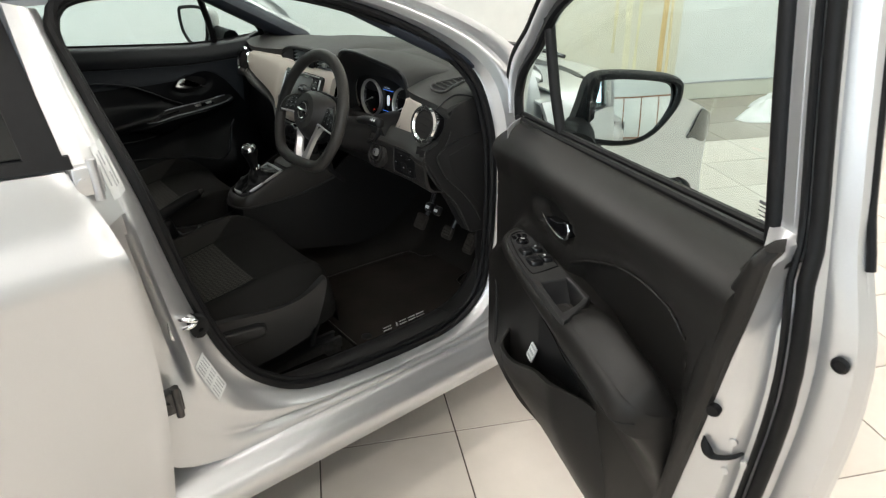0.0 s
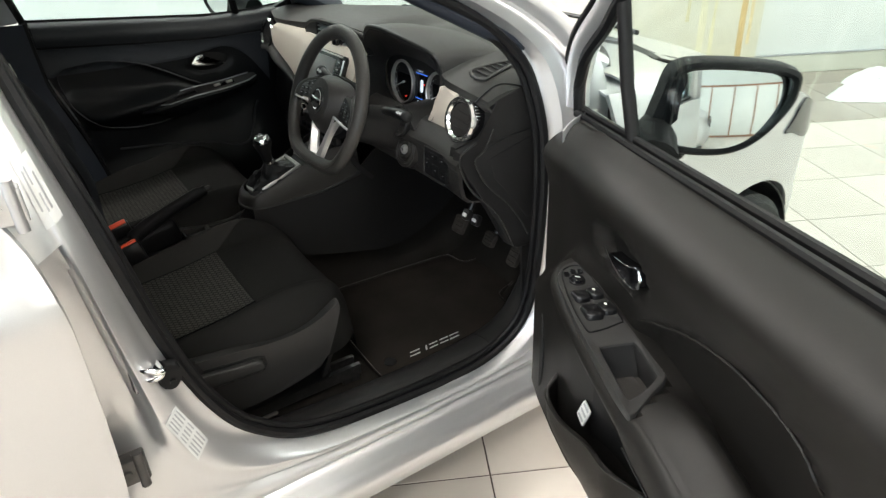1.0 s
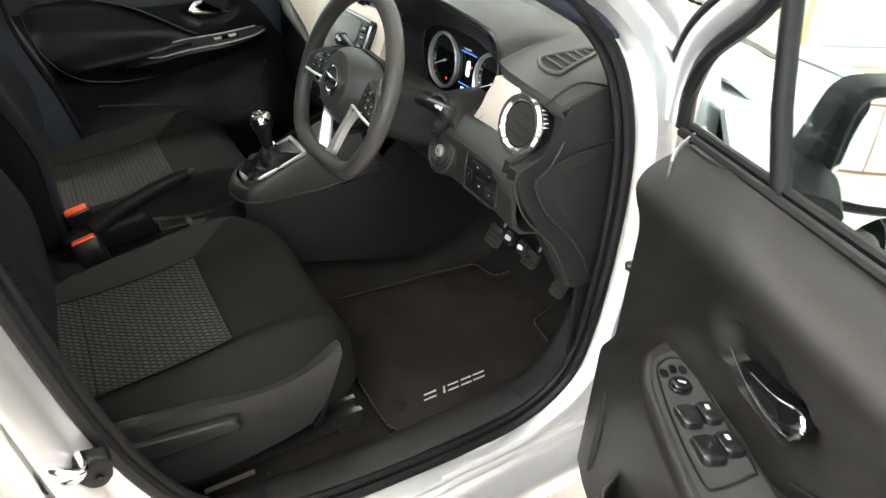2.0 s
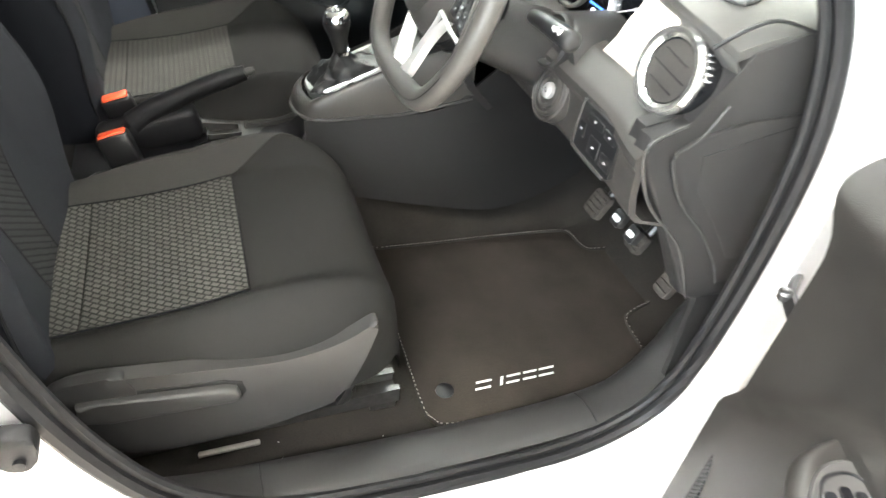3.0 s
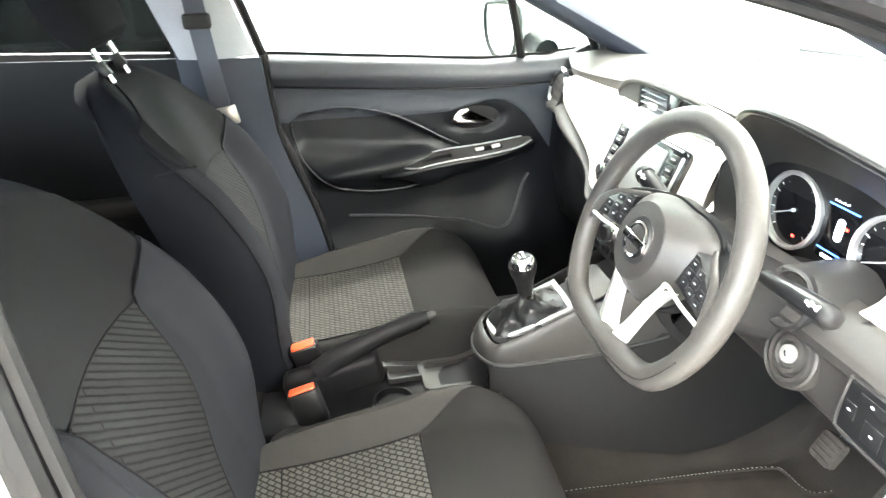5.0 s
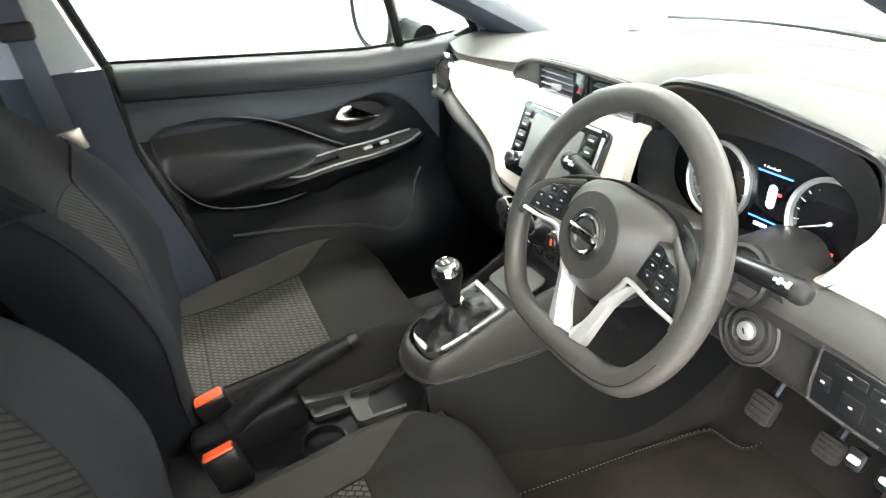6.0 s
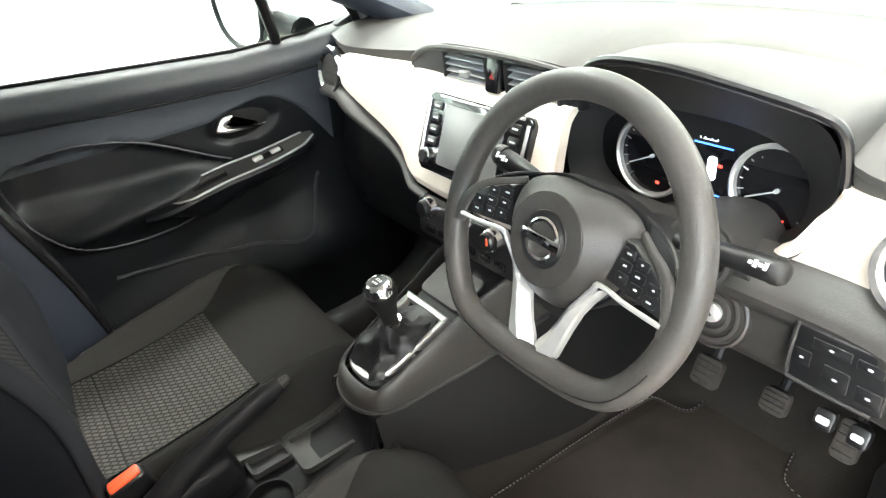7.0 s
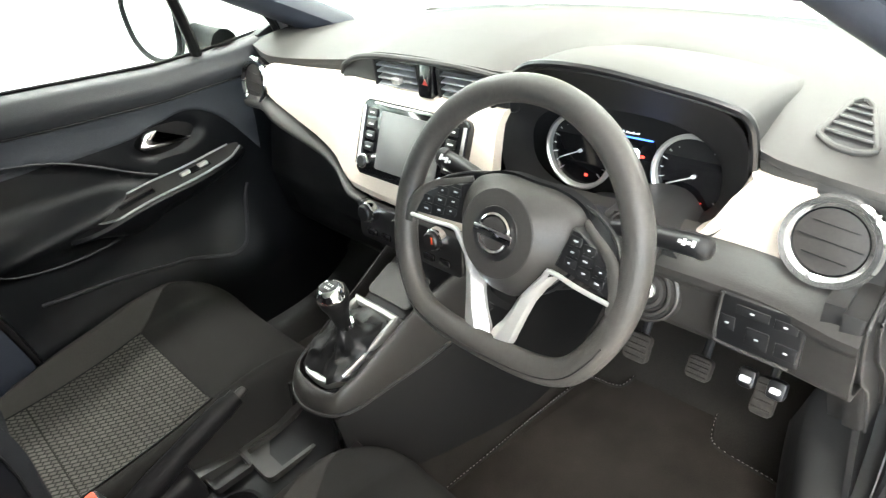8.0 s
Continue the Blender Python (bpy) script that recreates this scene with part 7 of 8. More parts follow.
if (mm.to_3x3() @ V(0, 0, 1)).dot(V(1, -1, 0)) < 0:
    mm = axes(mc, -mx, (0.02, 0.02, 1))
flip = 1 if (mm.to_3x3() @ V(1, 0, 0)).dot(mx) > 0 else -1
mirror_o = [V(p.x * flip, p.y, 0) for p in mirror_o]
bm = bmesh.new()
rings = [[mm @ V(p.x * 1.06, p.y * 1.09, -0.030) for p in mirror_o], [mm @ V(p.x * 1.08, p.y * 1.12, -0.026) for p in mirror_o]]
for k in range(2, 7):
    a = k / 6
    rings.append([mm @ V(p.x * 1.08 * math.sqrt(max(1 - (a * 0.97) ** 2.4, 0.0)), p.y * 1.12 * math.sqrt(max(1 - (a * 0.97) ** 2.4, 0.0)), -0.10 * a) for p in mirror_o])
loft(bm, rings)
part("mirror_housing", bm, PAINT, door, "silver door mirror housing")
bm = bmesh.new()
loft(bm, [[mm @ V(p.x * 1.0, p.y * 1.0, -0.004) for p in mirror_o], [mm @ V(p.x * 1.0, p.y * 1.0, 0.006) for p in mirror_o], [mm @ V(p.x * 1.06, p.y * 1.08, 0.014) for p in mirror_o], [mm @ V(p.x * 1.13, p.y * 1.17, 0.006) for p in mirror_o], [mm @ V(p.x * 1.15, p.y * 1.20, -0.02) for p in mirror_o], [mm @ V(p.x * 1.13, p.y * 1.17, -0.05) for p in mirror_o]], caps=False)
part("mirror_rim", bm, TRIM_DEEP, door)
bm = bmesh.new()
mg = mm @ Matrix.Rotation(radians(-6.5), 4, "X")
rings = [[mg @ V(p.x * 1.02, p.y * 1.03, -0.016) for p in mirror_o]]
for k in (1.0, 0.92, 0.84, 0.76, 0.68, 0.6, 0.5, 0.4, 0.3, 0.2, 0.1, 0.02):
    rings.append([mg @ V(p.x * k * 1.01, p.y * k * 1.02, -0.002 - (p.x ** 2 + p.y ** 2) * k * k / 2.0) for p in mirror_o])
loft(bm, rings)
part("mirror_glass", bm, MIRROR, door, "convex door mirror glass", smooth=40)
bm = bmesh.new()
slab(bm, [(p.x * flip, p.y) for p in spline([(-0.085, 0.082, 0), (-0.118, 0.070, 0), (-0.134, 0.010, 0), (-0.148, -0.050, 0), (-0.158, -0.112, 0), (-0.10, -0.120, 0), (-0.060, -0.096, 0), (-0.088, -0.060, 0), (-0.092, 0.02, 0)], 4, True)][::flip], 0.060, mm @ Matrix.Translation((0, 0, -0.064)), 0.014, 3)
part("mirror_foot", bm, TRIM_DEEP, door, "black foot of the door mirror")
bm = bmesh.new()
a, b = D(0.245, -0.035, 1.028), mm @ V(-0.125 * flip, -0.050, -0.045)
tube(bm, [a, a.lerp(b, 0.4) + V(0, 0, 0.012), b], [0.048, 0.044, 0.034], 14, flat=0.8)
part("mirror_arm", bm, TRIM_DEEP, door)

# inner trim, one shaped sheet
lip_top = curve1([(0.48, 0.825), (0.55, 0.872), (0.616, 0.907), (0.702, 0.943), (0.777, 0.962), (0.845, 0.967), (0.90, 0.962), (0.935, 0.945), (0.96, 0.92)])


def trim_d(s, h):
    hb = d_belt(s)
    d = 0.112
    d += 0.009 * step(hb - 0.13, hb - 0.065, h)
    d -= 0.094 * max(0, min((h - hb + 0.066) / 0.060, 1)) ** 2.3
    d -= 0.012 * step(0.98, 0.80, h) * step(0.10, 0.30, s)
    # long oval recess behind the armrest
    d -= 0.022 * (1 - step(-0.014, 0.004, h - lip_top(s))) * step(0.50, 0.56, s) * (1 - step(0.935, 0.955, s)) * step(0.745, 0.80, h)
    e = ((s - 0.440) / 0.110) ** 2 + ((h - 0.930) / 0.040) ** 2
    d -= 0.024 * (1 - step(0.6, 1.1, e))
    d += 0.012 * step(0.20, 0.08, s)
    # lower trim swells out below an arch at the front
    arch = 0.70 + 0.17 * step(0.08, 0.30, s)
    d += 0.022 * (1 - step(arch - 0.022, arch + 0.006, h)) * (1 - step(0.28, 0.45, s))
    return d


bm = bmesh.new()


def trim(u, v):
    s = 0.1 + 0.9 * u
    lo = low_edge(s)
    h = lo + (d_belt(s) - 0.006 - lo) * v
    s0 = 0.108 - 0.065 * step(0.95, 1.05, h)
    s = s0 + (trim_rear(h) - 0.020 - s0) * u
    return D(s, trim_d(s, h), h)


sheet(bm, trim, steps(0, 1, 64), steps(0, 0.92, 52) + steps(0.926, 1, 12), 0.02, -DN)
tr = part("trim_panel", bm, TRIM_DOOR, door, "grained black inner trim panel")
bm = bmesh.new()
band_w = curve1([(0.30, 0.028), (0.62, 0.029), (0.72, 0.036), (0.81, 0.048), (0.90, 0.060), (1.00, 0.060), (1.067, 0.052), (1.110, 0.044), (1.142, 0.030)])


def band(h, k):
    """The raised rear border of the trim; k runs across it."""
    w, inner = band_w(h), trim_rear(h) - band_w(h)
    d = max(min(trim_d(inner, h) - 0.004, 0.094), 0.078)
    d += (0.094 - d) * step(0.0, 0.75, k)
    lift = 0.013 * step(0.0, 0.40, k) + 0.005 * math.sin(math.pi * min(max(k, 0), 1)) - 0.008 * step(0.84, 1.0, k)
    return D(inner + w * k, d + lift - 0.012 * step(1.118, 1.142, h) ** 2, h)


loft(bm, [[band(h, k) for k in (-0.08, 0.0, 0.06, 0.12, 0.18, 0.24, 0.30, 0.40, 0.54, 0.68, 0.80, 0.86, 0.92, 0.97, 1.0)] + [band(h, 1.0) - DN * 0.010, band(h, -0.08) - DN * 0.020] for h in steps(0.34, 1.105, 36) + [1.112, 1.118, 1.124, 1.130, 1.136, 1.140, 1.142]])
part("trim_edge", bm, TRIM_DOOR, door, "raised rear border of the door trim")
bm = bmesh.new()
lip = [(q, lip_top(q)) for q in steps(0.53, 0.925, 24)]
lip += [(p.x, p.y) for p in spline([(0.925, 0.952, 0), (0.942, 0.930, 0), (0.947, 0.890, 0), (0.946, 0.84, 0)], 4)][1:]
tube(bm, [D(a, trim_d(a, b + 0.006) - 0.0022, b + 0.001) for a, b in lip], 0.0024, 6)
part("recess_lip", bm, TRIM_DOOR, tr)

# armrest: side wall, top with switch plate, pull cup and pad
arm_in = curve1([(0.256, 0.100), (0.262, 0.128), (0.278, 0.158), (0.30, 0.176), (0.34, 0.190), (0.46, 0.204), (0.60, 0.209), (0.72, 0.210), (0.84, 0.208), (0.905, 0.203), (0.925, 0.194), (0.938, 0.178), (0.946, 0.152), (0.950, 0.104)])
arm_h = curve1([(0.28, 0.832), (0.50, 0.828), (0.68, 0.822), (0.76, 0.816), (0.88, 0.797), (0.95, 0.782)])
crown = curve1([(0.25, 0.0), (0.64, 0.0), (0.70, 0.020), (0.76, 0.040), (0.82, 0.047), (0.895, 0.046), (0.918, 0.040), (0.930, 0.026), (0.940, 0.004), (0.950, -0.018)])
bm = bmesh.new()
rings = []
for s in [0.256, 0.259, 0.263, 0.269, 0.277, 0.287] + steps(0.30, 0.90, 32) + [0.908, 0.915, 0.921, 0.926, 0.930, 0.934, 0.938, 0.942, 0.946, 0.949]:
    di, h, c = arm_in(s), arm_h(s), crown(s)
    pad_w = step(0.66, 0.76, s)
    low = 0.062 + 0.13 * step(0.36, 0.70, s)
    ring = [D(s, 0.064, h + 0.004 - 0.030 * pad_w), D(s, 0.104, h + 0.002 + 0.45 * c)]
    for k in range(1, 9):
        t = k / 8
        dip = 0.050 if 0.546 < s < 0.652 + 0.6 * ((di - 0.129) * t - 0.010) else 0
        ring.append(D(s, 0.108 + (di - 0.129) * t, h + 0.003 - dip + c * (1 - 0.60 * ((t - 0.15) / 0.85) ** 1.8 if t > 0.15 else 0.9)))
    for k in range(9):
        a = math.pi / 2 * k / 8
        r, q = 0.018 + 0.003 * pad_w, 0.018 + 0.026 * pad_w
        ring.append(D(s, di - r + r * math.sin(a), h + 0.003 + 0.4 * c - q + q * math.cos(a)))
    for k in range(1, 12):
        t = k / 11
        ring.append(D(s, 0.100 + (di - 0.100) * ((1 - t) ** (1.15 + 0.75 * pad_w)), h - 0.022 - low * t))
    rings.append(ring + [D(s, 0.064, h - 0.022 - low)])
loft(bm, rings)
arm = part("armrest", bm, TRIM_DOOR, door, "black moulded armrest with a broad padded top")
# seam round the pad
bm = bmesh.new()
seam = [D(q, arm_in(q) - 0.0003, arm_h(q) - 0.030 + 0.008 * step(0.74, 0.90, q)) for q in steps(0.722, 0.915, 14)]
seam += [D(q, arm_in(q) - 0.001, arm_h(q) - 0.022 + 0.010 * step(0.915, 0.945, q)) for q in (0.924, 0.931, 0.937, 0.941)]
tube(bm, seam, 0.0017, 6)
part("pad_seam", bm, SEAL, arm)
pz = Matrix((DU, DN, V(0, 0, 1))).transposed().to_4x4()
pz.translation = D(0, 0, 0.829)
plate = [(p.x, p.y) for p in spline([(0.292, 0.140, 0), (0.290, 0.118, 0), (0.312, 0.106, 0), (0.40, 0.110, 0), (0.50, 0.111, 0), (0.60, 0.108, 0), (0.638, 0.108, 0), (0.657, 0.120, 0), (0.676, 0.146, 0), (0.698, 0.174, 0), (0.711, 0.194, 0), (0.700, 0.201, 0), (0.60, 0.199, 0), (0.48, 0.194, 0), (0.36, 0.182, 0), (0.312, 0.164, 0)], 4, True)]
CX, CY = 0.616, 0.152
cup = [(p.x - CX, p.y - CY) for p in spline([(0.556, 0.174, 0), (0.556, 0.130, 0), (0.564, 0.121, 0), (0.632, 0.122, 0), (0.643, 0.127, 0), (0.660, 0.148, 0), (0.676, 0.178, 0), (0.672, 0.186, 0), (0.620, 0.184, 0), (0.566, 0.181, 0)], 4, True)]


def reach(outline, a):
    """How far an outline lies from the cup's middle, in direction a."""
    ca, sa, best = math.cos(a), math.sin(a), 0.0
    for (x0, y0), (x1, y1) in zip(outline, outline[1:] + outline[:1]):
        ex, ey = x1 - x0, y1 - y0
        det = ex * sa - ey * ca
        if abs(det) > 1e-9:
            r, k = (ex * y0 - ey * x0) / det, (ca * y0 - sa * x0) / det
            if r > 0 and -1e-6 <= k <= 1 + 1e-6:
                best = max(best, r)
    return best


ring_o = [(x - CX, y - CY) for x, y in plate]
turns = sorted({round(math.atan2(y, x), 4) for x, y in ring_o + cup})
bm = bmesh.new()
loft(bm, [[pz @ V(CX + math.cos(a) * r, CY + math.sin(a) * r, z) for a in turns for r in (reach(o, a) * k - c,)] for o, k, c, z in ((ring_o, 1, 0, -0.006), (ring_o, 1, 0, 0.006), (ring_o, 1, 0.003, 0.0100), (cup, 1.10, 0, 0.0100), (cup, 1.03, 0, 0.0082), (cup, 1.0, 0, 0.003))], caps=False)
sp = part("switch_plate", bm, PLATE, arm, "satin dark grey switch plate with pull cup")
bm = bmesh.new()
cm = pz @ Matrix.Translation((CX, CY, 0))
loft(bm, [[cm @ V(x * k + c * step(0.02, -0.06, x), y * k, z) for x, y in cup] for k, c, z in ((1.01, 0, 0.0045), (0.97, 0.004, -0.002), (0.94, 0.012, -0.012), (0.92, 0.022, -0.024), (0.90, 0.028, -0.034))], caps=False)
part("pull_cup", bm, SATIN, arm)
bm = bmesh.new()
slab(bm, [(x * 0.96, y * 0.94) for x, y in cup], 0.002, cm @ Matrix.Translation((0, 0, -0.036)))
slab(bm, [(0.012 + x * 0.62, 0.004 + y * 0.72) for x, y in cup], 0.004, cm @ Matrix.Translation((0, 0, -0.034)), 0.002)
part("cup_floor", bm, TRIM_SOFT, arm)
bm = bmesh.new()
tube(bm, spline([pz @ V(a, b, 0.0105) for a, b in ((0.330, 0.116), (0.308, 0.124), (0.308, 0.146), (0.332, 0.166), (0.42, 0.181), (0.505, 0.185), (0.516, 0.172), (0.503, 0.126), (0.490, 0.115), (0.40, 0.115))], 4, True), 0.0018, 6, True)
part("plate_groove", bm, SEAL, sp)
bm = bmesh.new()
turned(bm, [(0.0155, 0.009), (0.0155, 0.013), (0.0130, 0.0135), (0.0120, 0.018), (0.007, 0.020), (0, 0.019)], pz @ Matrix.Translation((0.360, 0.146, 0)), 24)
kn = part("mirror_knob", bm, GLOSS, sp)
bm = bmesh.new()
box(bm, (0.003, 0.010, 0.0012), pz @ Matrix.Translation((0.360, 0.146, 0.0196)) @ Matrix.Rotation(0.5, 4, "Z"))
part("knob_mark", bm, PALE, kn)
for a, b in ((0.331, 0.130), (0.328, 0.143), (0.335, 0.158)):
    bm = bmesh.new()
    slab(bm, rounded(0.013, 0.009, 0.0025, 2), 0.004, pz @ Matrix.Translation((a, b, 0.0095)))
    part("small_key", bm, GLOSS, sp)
for a, b, w, h in ((0.409, 0.131, 0.034, 0.024), (0.412, 0.159, 0.036, 0.026), (0.458, 0.129, 0.036, 0.026), (0.464, 0.158, 0.042, 0.030)):
    bm = bmesh.new()
    loft(bm, [[pz @ V(a + x * k, b + y * k, 0.009 + z + (0.10 * x if z > 0 else 0)) for x, y in rounded(w, h, 0.008, 3)] for k, z in ((1.08, 0.0), (1.06, 0.004), (0.97, 0.008), (0.80, 0.0095), (0.3, 0.008), (0.02, 0.0078))])
    key = part("window_switch", bm, SATIN, sp)
    if b < 0.14:
        bm = bmesh.new()
        box(bm, (0.007, 0.0045, 0.0012), pz @ Matrix.Translation((a - 0.006, b, 0.0170)))
        part("switch_mark", bm, PALE, key)
# inner handle: a lever with a bright edge in a dark bowl
bm = bmesh.new()
slab(bm, [(p.x, p.y) for p in spline([(0.348, 0.934, 0), (0.380, 0.945, 0), (0.430, 0.955, 0), (0.490, 0.957, 0), (0.518, 0.945, 0), (0.522, 0.920, 0), (0.500, 0.902, 0), (0.450, 0.899, 0), (0.400, 0.907, 0)], 4, True)], 0.003, DM @ Matrix.Translation((0, 0, 0.0800)), 0.001)
hd = part("handle_bowl", bm, TRIM_DEEP, door)
bm = bmesh.new()
slab(bm, [(p.x, p.y) for p in spline([(0.398, 0.916, 0), (0.430, 0.922, 0), (0.470, 0.931, 0), (0.498, 0.944, 0), (0.513, 0.944, 0), (0.520, 0.930, 0), (0.509, 0.909, 0), (0.470, 0.901, 0), (0.425, 0.905, 0)], 4, True)], 0.024, DM @ Matrix.Translation((0, 0, 0.083)), 0.004, 3)
lv = part("inner_handle", bm, GLOSS, hd, "gloss black handle lever with a bright edge")
bm = bmesh.new()
tube(bm, spline([D(0.372, 0.103, 0.914), D(0.420, 0.107, 0.904), D(0.470, 0.108, 0.900), D(0.508, 0.107, 0.907), D(0.521, 0.107, 0.929), D(0.514, 0.107, 0.945)], 5), [0.0012] * 6 + [0.0018] * 9 + [0.0026] * 11, 6)
tube(bm, spline([D(0.425, 0.1075, 0.922), D(0.470, 0.1080, 0.931), D(0.500, 0.1075, 0.943)], 5), 0.0012, 6)
part("bright_edge", bm, CHROME, lv)
# map pocket with a gaping mouth
lip_h = curve1([(0.22, 0.52), (0.27, 0.478), (0.36, 0.490), (0.50, 0.560), (0.60, 0.586), (0.66, 0.590), (0.72, 0.575), (0.80, 0.55), (0.90, 0.52)])
bm = bmesh.new()


def pocket(u, v):
    s = 0.205 + 0.68 * u
    lo = low_edge(s) + 0.006
    h = lo + (lip_h(s) - lo) * v
    e = step(0, 1, min((s - 0.205) / 0.06, 1)) * step(0.74 + 0.14 * (1 - v), 0.56 + 0.10 * (1 - v), s)
    return D(s, 0.090 + 0.070 * math.sin(min(0.12 + v * 1.1, 1) * math.pi / 2) * e, h)


sheet(bm, pocket, steps(0, 1, 40), steps(0, 1, 14), 0.006, -DN)
pk = part("map_pocket", bm, TRIM_DOOR, door, "bulging black map pocket")
bm = bmesh.new()
tube(bm, [pocket(u, 1.0) for u in steps(0.03, 0.66, 30)], [0.0055] * 26 + [0.0045, 0.0035, 0.0025, 0.0015, 0.001], 8)
part("pocket_lip", bm, TRIM_DOOR, pk)
bm = bmesh.new()
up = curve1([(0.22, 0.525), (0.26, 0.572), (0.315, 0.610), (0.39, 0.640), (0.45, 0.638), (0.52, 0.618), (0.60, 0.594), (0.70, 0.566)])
# flat black sheet stands in for the shade inside the open pocket
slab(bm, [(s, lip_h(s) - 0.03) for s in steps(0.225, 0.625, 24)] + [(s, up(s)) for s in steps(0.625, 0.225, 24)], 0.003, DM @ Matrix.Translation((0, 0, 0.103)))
part("pocket_mouth_shade", bm, SEAL, pk)
bm = bmesh.new()
slab(bm, rounded(0.034, 0.046, 0.004, 2), 0.003, DM @ Matrix.Translation((0.385, 0.528, 0.118)) @ Matrix.Rotation(radians(-10), 4, "Z") @ Matrix.Rotation(radians(-15), 4, "X"))
tag = part("pocket_label", bm, LABEL, pk, "white printed tag in the pocket")
for k in range(3):
    bm = bmesh.new()
    slab(bm, rounded(0.024, 0.006, 0.001, 1), 0.0036, DM @ Matrix.Translation((0.385, 0.528, 0.118)) @ Matrix.Rotation(radians(-10), 4, "Z") @ Matrix.Rotation(radians(-15), 4, "X") @ Matrix.Translation((0, 0.016 - 0.015 * k, 0)))
    part("print_bar", bm, FAINT, tag)
bm = bmesh.new()
slab(bm, [(p.x, p.y) for p in spline([(0.106, 0.42, 0), (0.106, 0.52, 0), (0.112, 0.60, 0), (0.140, 0.632, 0), (0.158, 0.58, 0), (0.164, 0.50, 0), (0.156, 0.42, 0), (0.135, 0.39, 0)], 4, True)], 0.012, DM @ Matrix.Translation((0, 0, 0.126)), 0.004)
part("speaker_grille", bm, GRILLE, door, "perforated speaker grille")
# painted front edge of the door, before the trim
bm = bmesh.new()
sheet(bm, lambda h, v: D(0.112 - 0.125 * v, 0.100 - 0.060 * v - 0.05 * v * v, h), steps(0.36, 1.045, 14), steps(0, 1, 8), 0.006, (0, 1, 0))
part("front_edge", bm, PAINT, door, "silver front edge of the door")

# ---- the passenger's door, closed ----
pdoor = thing("passenger_door", (-0.74, 0.0, 0.30), "closed passenger door with dark trim, armrest and bright handle", "car door")


def p_belt(y):
    return 1.112 - 0.085 * (y - 0.1) * (1 if y < 0.1 else 0.0) + 0.012 * step(0.2, 0.45, y)


bm = bmesh.new()
side_panel(bm, -0.615, 0.57, lambda y: 0.34, lambda y: p_belt(y) - 0.03, -1, 24, 14, 0.03)
part("outer_skin", bm, PAINT, pdoor)
# outline of the pressed panel: an arch above, a shallow bowl below
arc = curve1([(-0.44, 0.985), (-0.40, 1.000), (-0.338, 1.008), (-0.264, 1.006), (-0.165, 0.982), (-0.091, 0.946), (-0.017, 0.902), (0.037, 0.875)])
bowl = curve1([(-0.41, 0.86), (-0.385, 0.83), (-0.351, 0.800), (-0.313, 0.777), (-0.22, 0.760), (-0.118, 0.764), (-0.04, 0.785)])
rear_edge = curve1([(0.36, -0.32), (0.596, -0.356), (0.737, -0.387), (0.845, -0.421), (0.946, -0.455), (1.035, -0.463), (1.16, -0.470)])


def p_trim(y, z):
    """The inner face of the trim at a place along and up the door."""
    b = p_belt(y)
    x = 0.735
    x -= 0.030 * math.exp(-((z - (b - 0.045)) / 0.04) ** 2)
    x += 0.03 * step(b - 0.015, b + 0.008, z)
    x -= 0.016 * step(0.20, 0.32, y) * step(0.85, 0.95, z)
    e = ((y - 0.078) / 0.085) ** 2 + ((z - 0.950) / 0.040) ** 2
    x += 0.013 * (1 - step(0.5, 1.2, e))
    # hollow over the armrest, swelling out into the rest below
    inside = (1 - step(arc(y) - 0.014, arc(y), z)) * step(-0.44, -0.40, y) * (1 - step(-0.02, 0.06, y))
    x += 0.020 * inside * step(0.855, 0.90, z + 0.10 * (y + 0.15))
    x -= 0.034 * math.exp(-((z - (0.822 + 0.10 * (y + 0.30))) / 0.030) ** 2) * step(-0.43, -0.30, y) * (1 - step(-0.12, 0.0, y))
    x += 0.010 * (1 - step(bowl(y) - 0.006, bowl(y) + 0.004, z)) * step(-0.42, -0.39, y) * (1 - step(-0.06, 0.02, y))
    # lower bulge with the loudspeaker
    x -= 0.050 * (1 - step(0.55, 0.74, z + 0.25 * max(0, -0.05 - y)))
    x -= 0.040 * math.exp(-((y - 0.21) / 0.075) ** 2 - ((z - 0.64) / 0.10) ** 2)
    return XC - (x - 0.02)


def p_sheet(u, v):
    z = 0.36 + (1.12 - 0.36) * v
    y = rear_edge(z) + (0.46 - rear_edge(z)) * u
    z = 0.36 + (p_belt(y) - 0.36) * v
    return (p_trim(y, z), y, z)


bm = bmesh.new()
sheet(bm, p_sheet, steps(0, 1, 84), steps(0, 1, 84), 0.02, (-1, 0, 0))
# shade below the ledge is in this panel's darker colour
ptrim = part("trim_panel", bm, TRIM_BLUE, pdoor, "grained inner trim panel, coloured darker for the shade under the ledge")
bm = bmesh.new()
tube(bm, [V(p_trim(y, p_belt(y) - 0.082 + 0.01 * step(-0.2, 0.3, y)) + 0.001, y, p_belt(y) - 0.082 + 0.01 * step(-0.2, 0.3, y)) for y in steps(-0.455, 0.30, 24)], 0.002, 6)
part("rail_groove", bm, SEAL, ptrim)
bm = bmesh.new()
loop_l = [(y, bowl(y)) for y in steps(-0.05, -0.385, 14)] + [(-0.412, 0.87), (-0.425, 0.92), (-0.432, 0.96), (-0.425, 0.985)] + [(y, arc(y)) for y in steps(-0.40, 0.03, 22)]
tube(bm, spline([V(p_trim(y, z) + 0.001, y, z) for y, z in loop_l], 2), 0.0028, 6)
part("panel_lip", bm, RAIL_PAD, ptrim)
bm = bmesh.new()
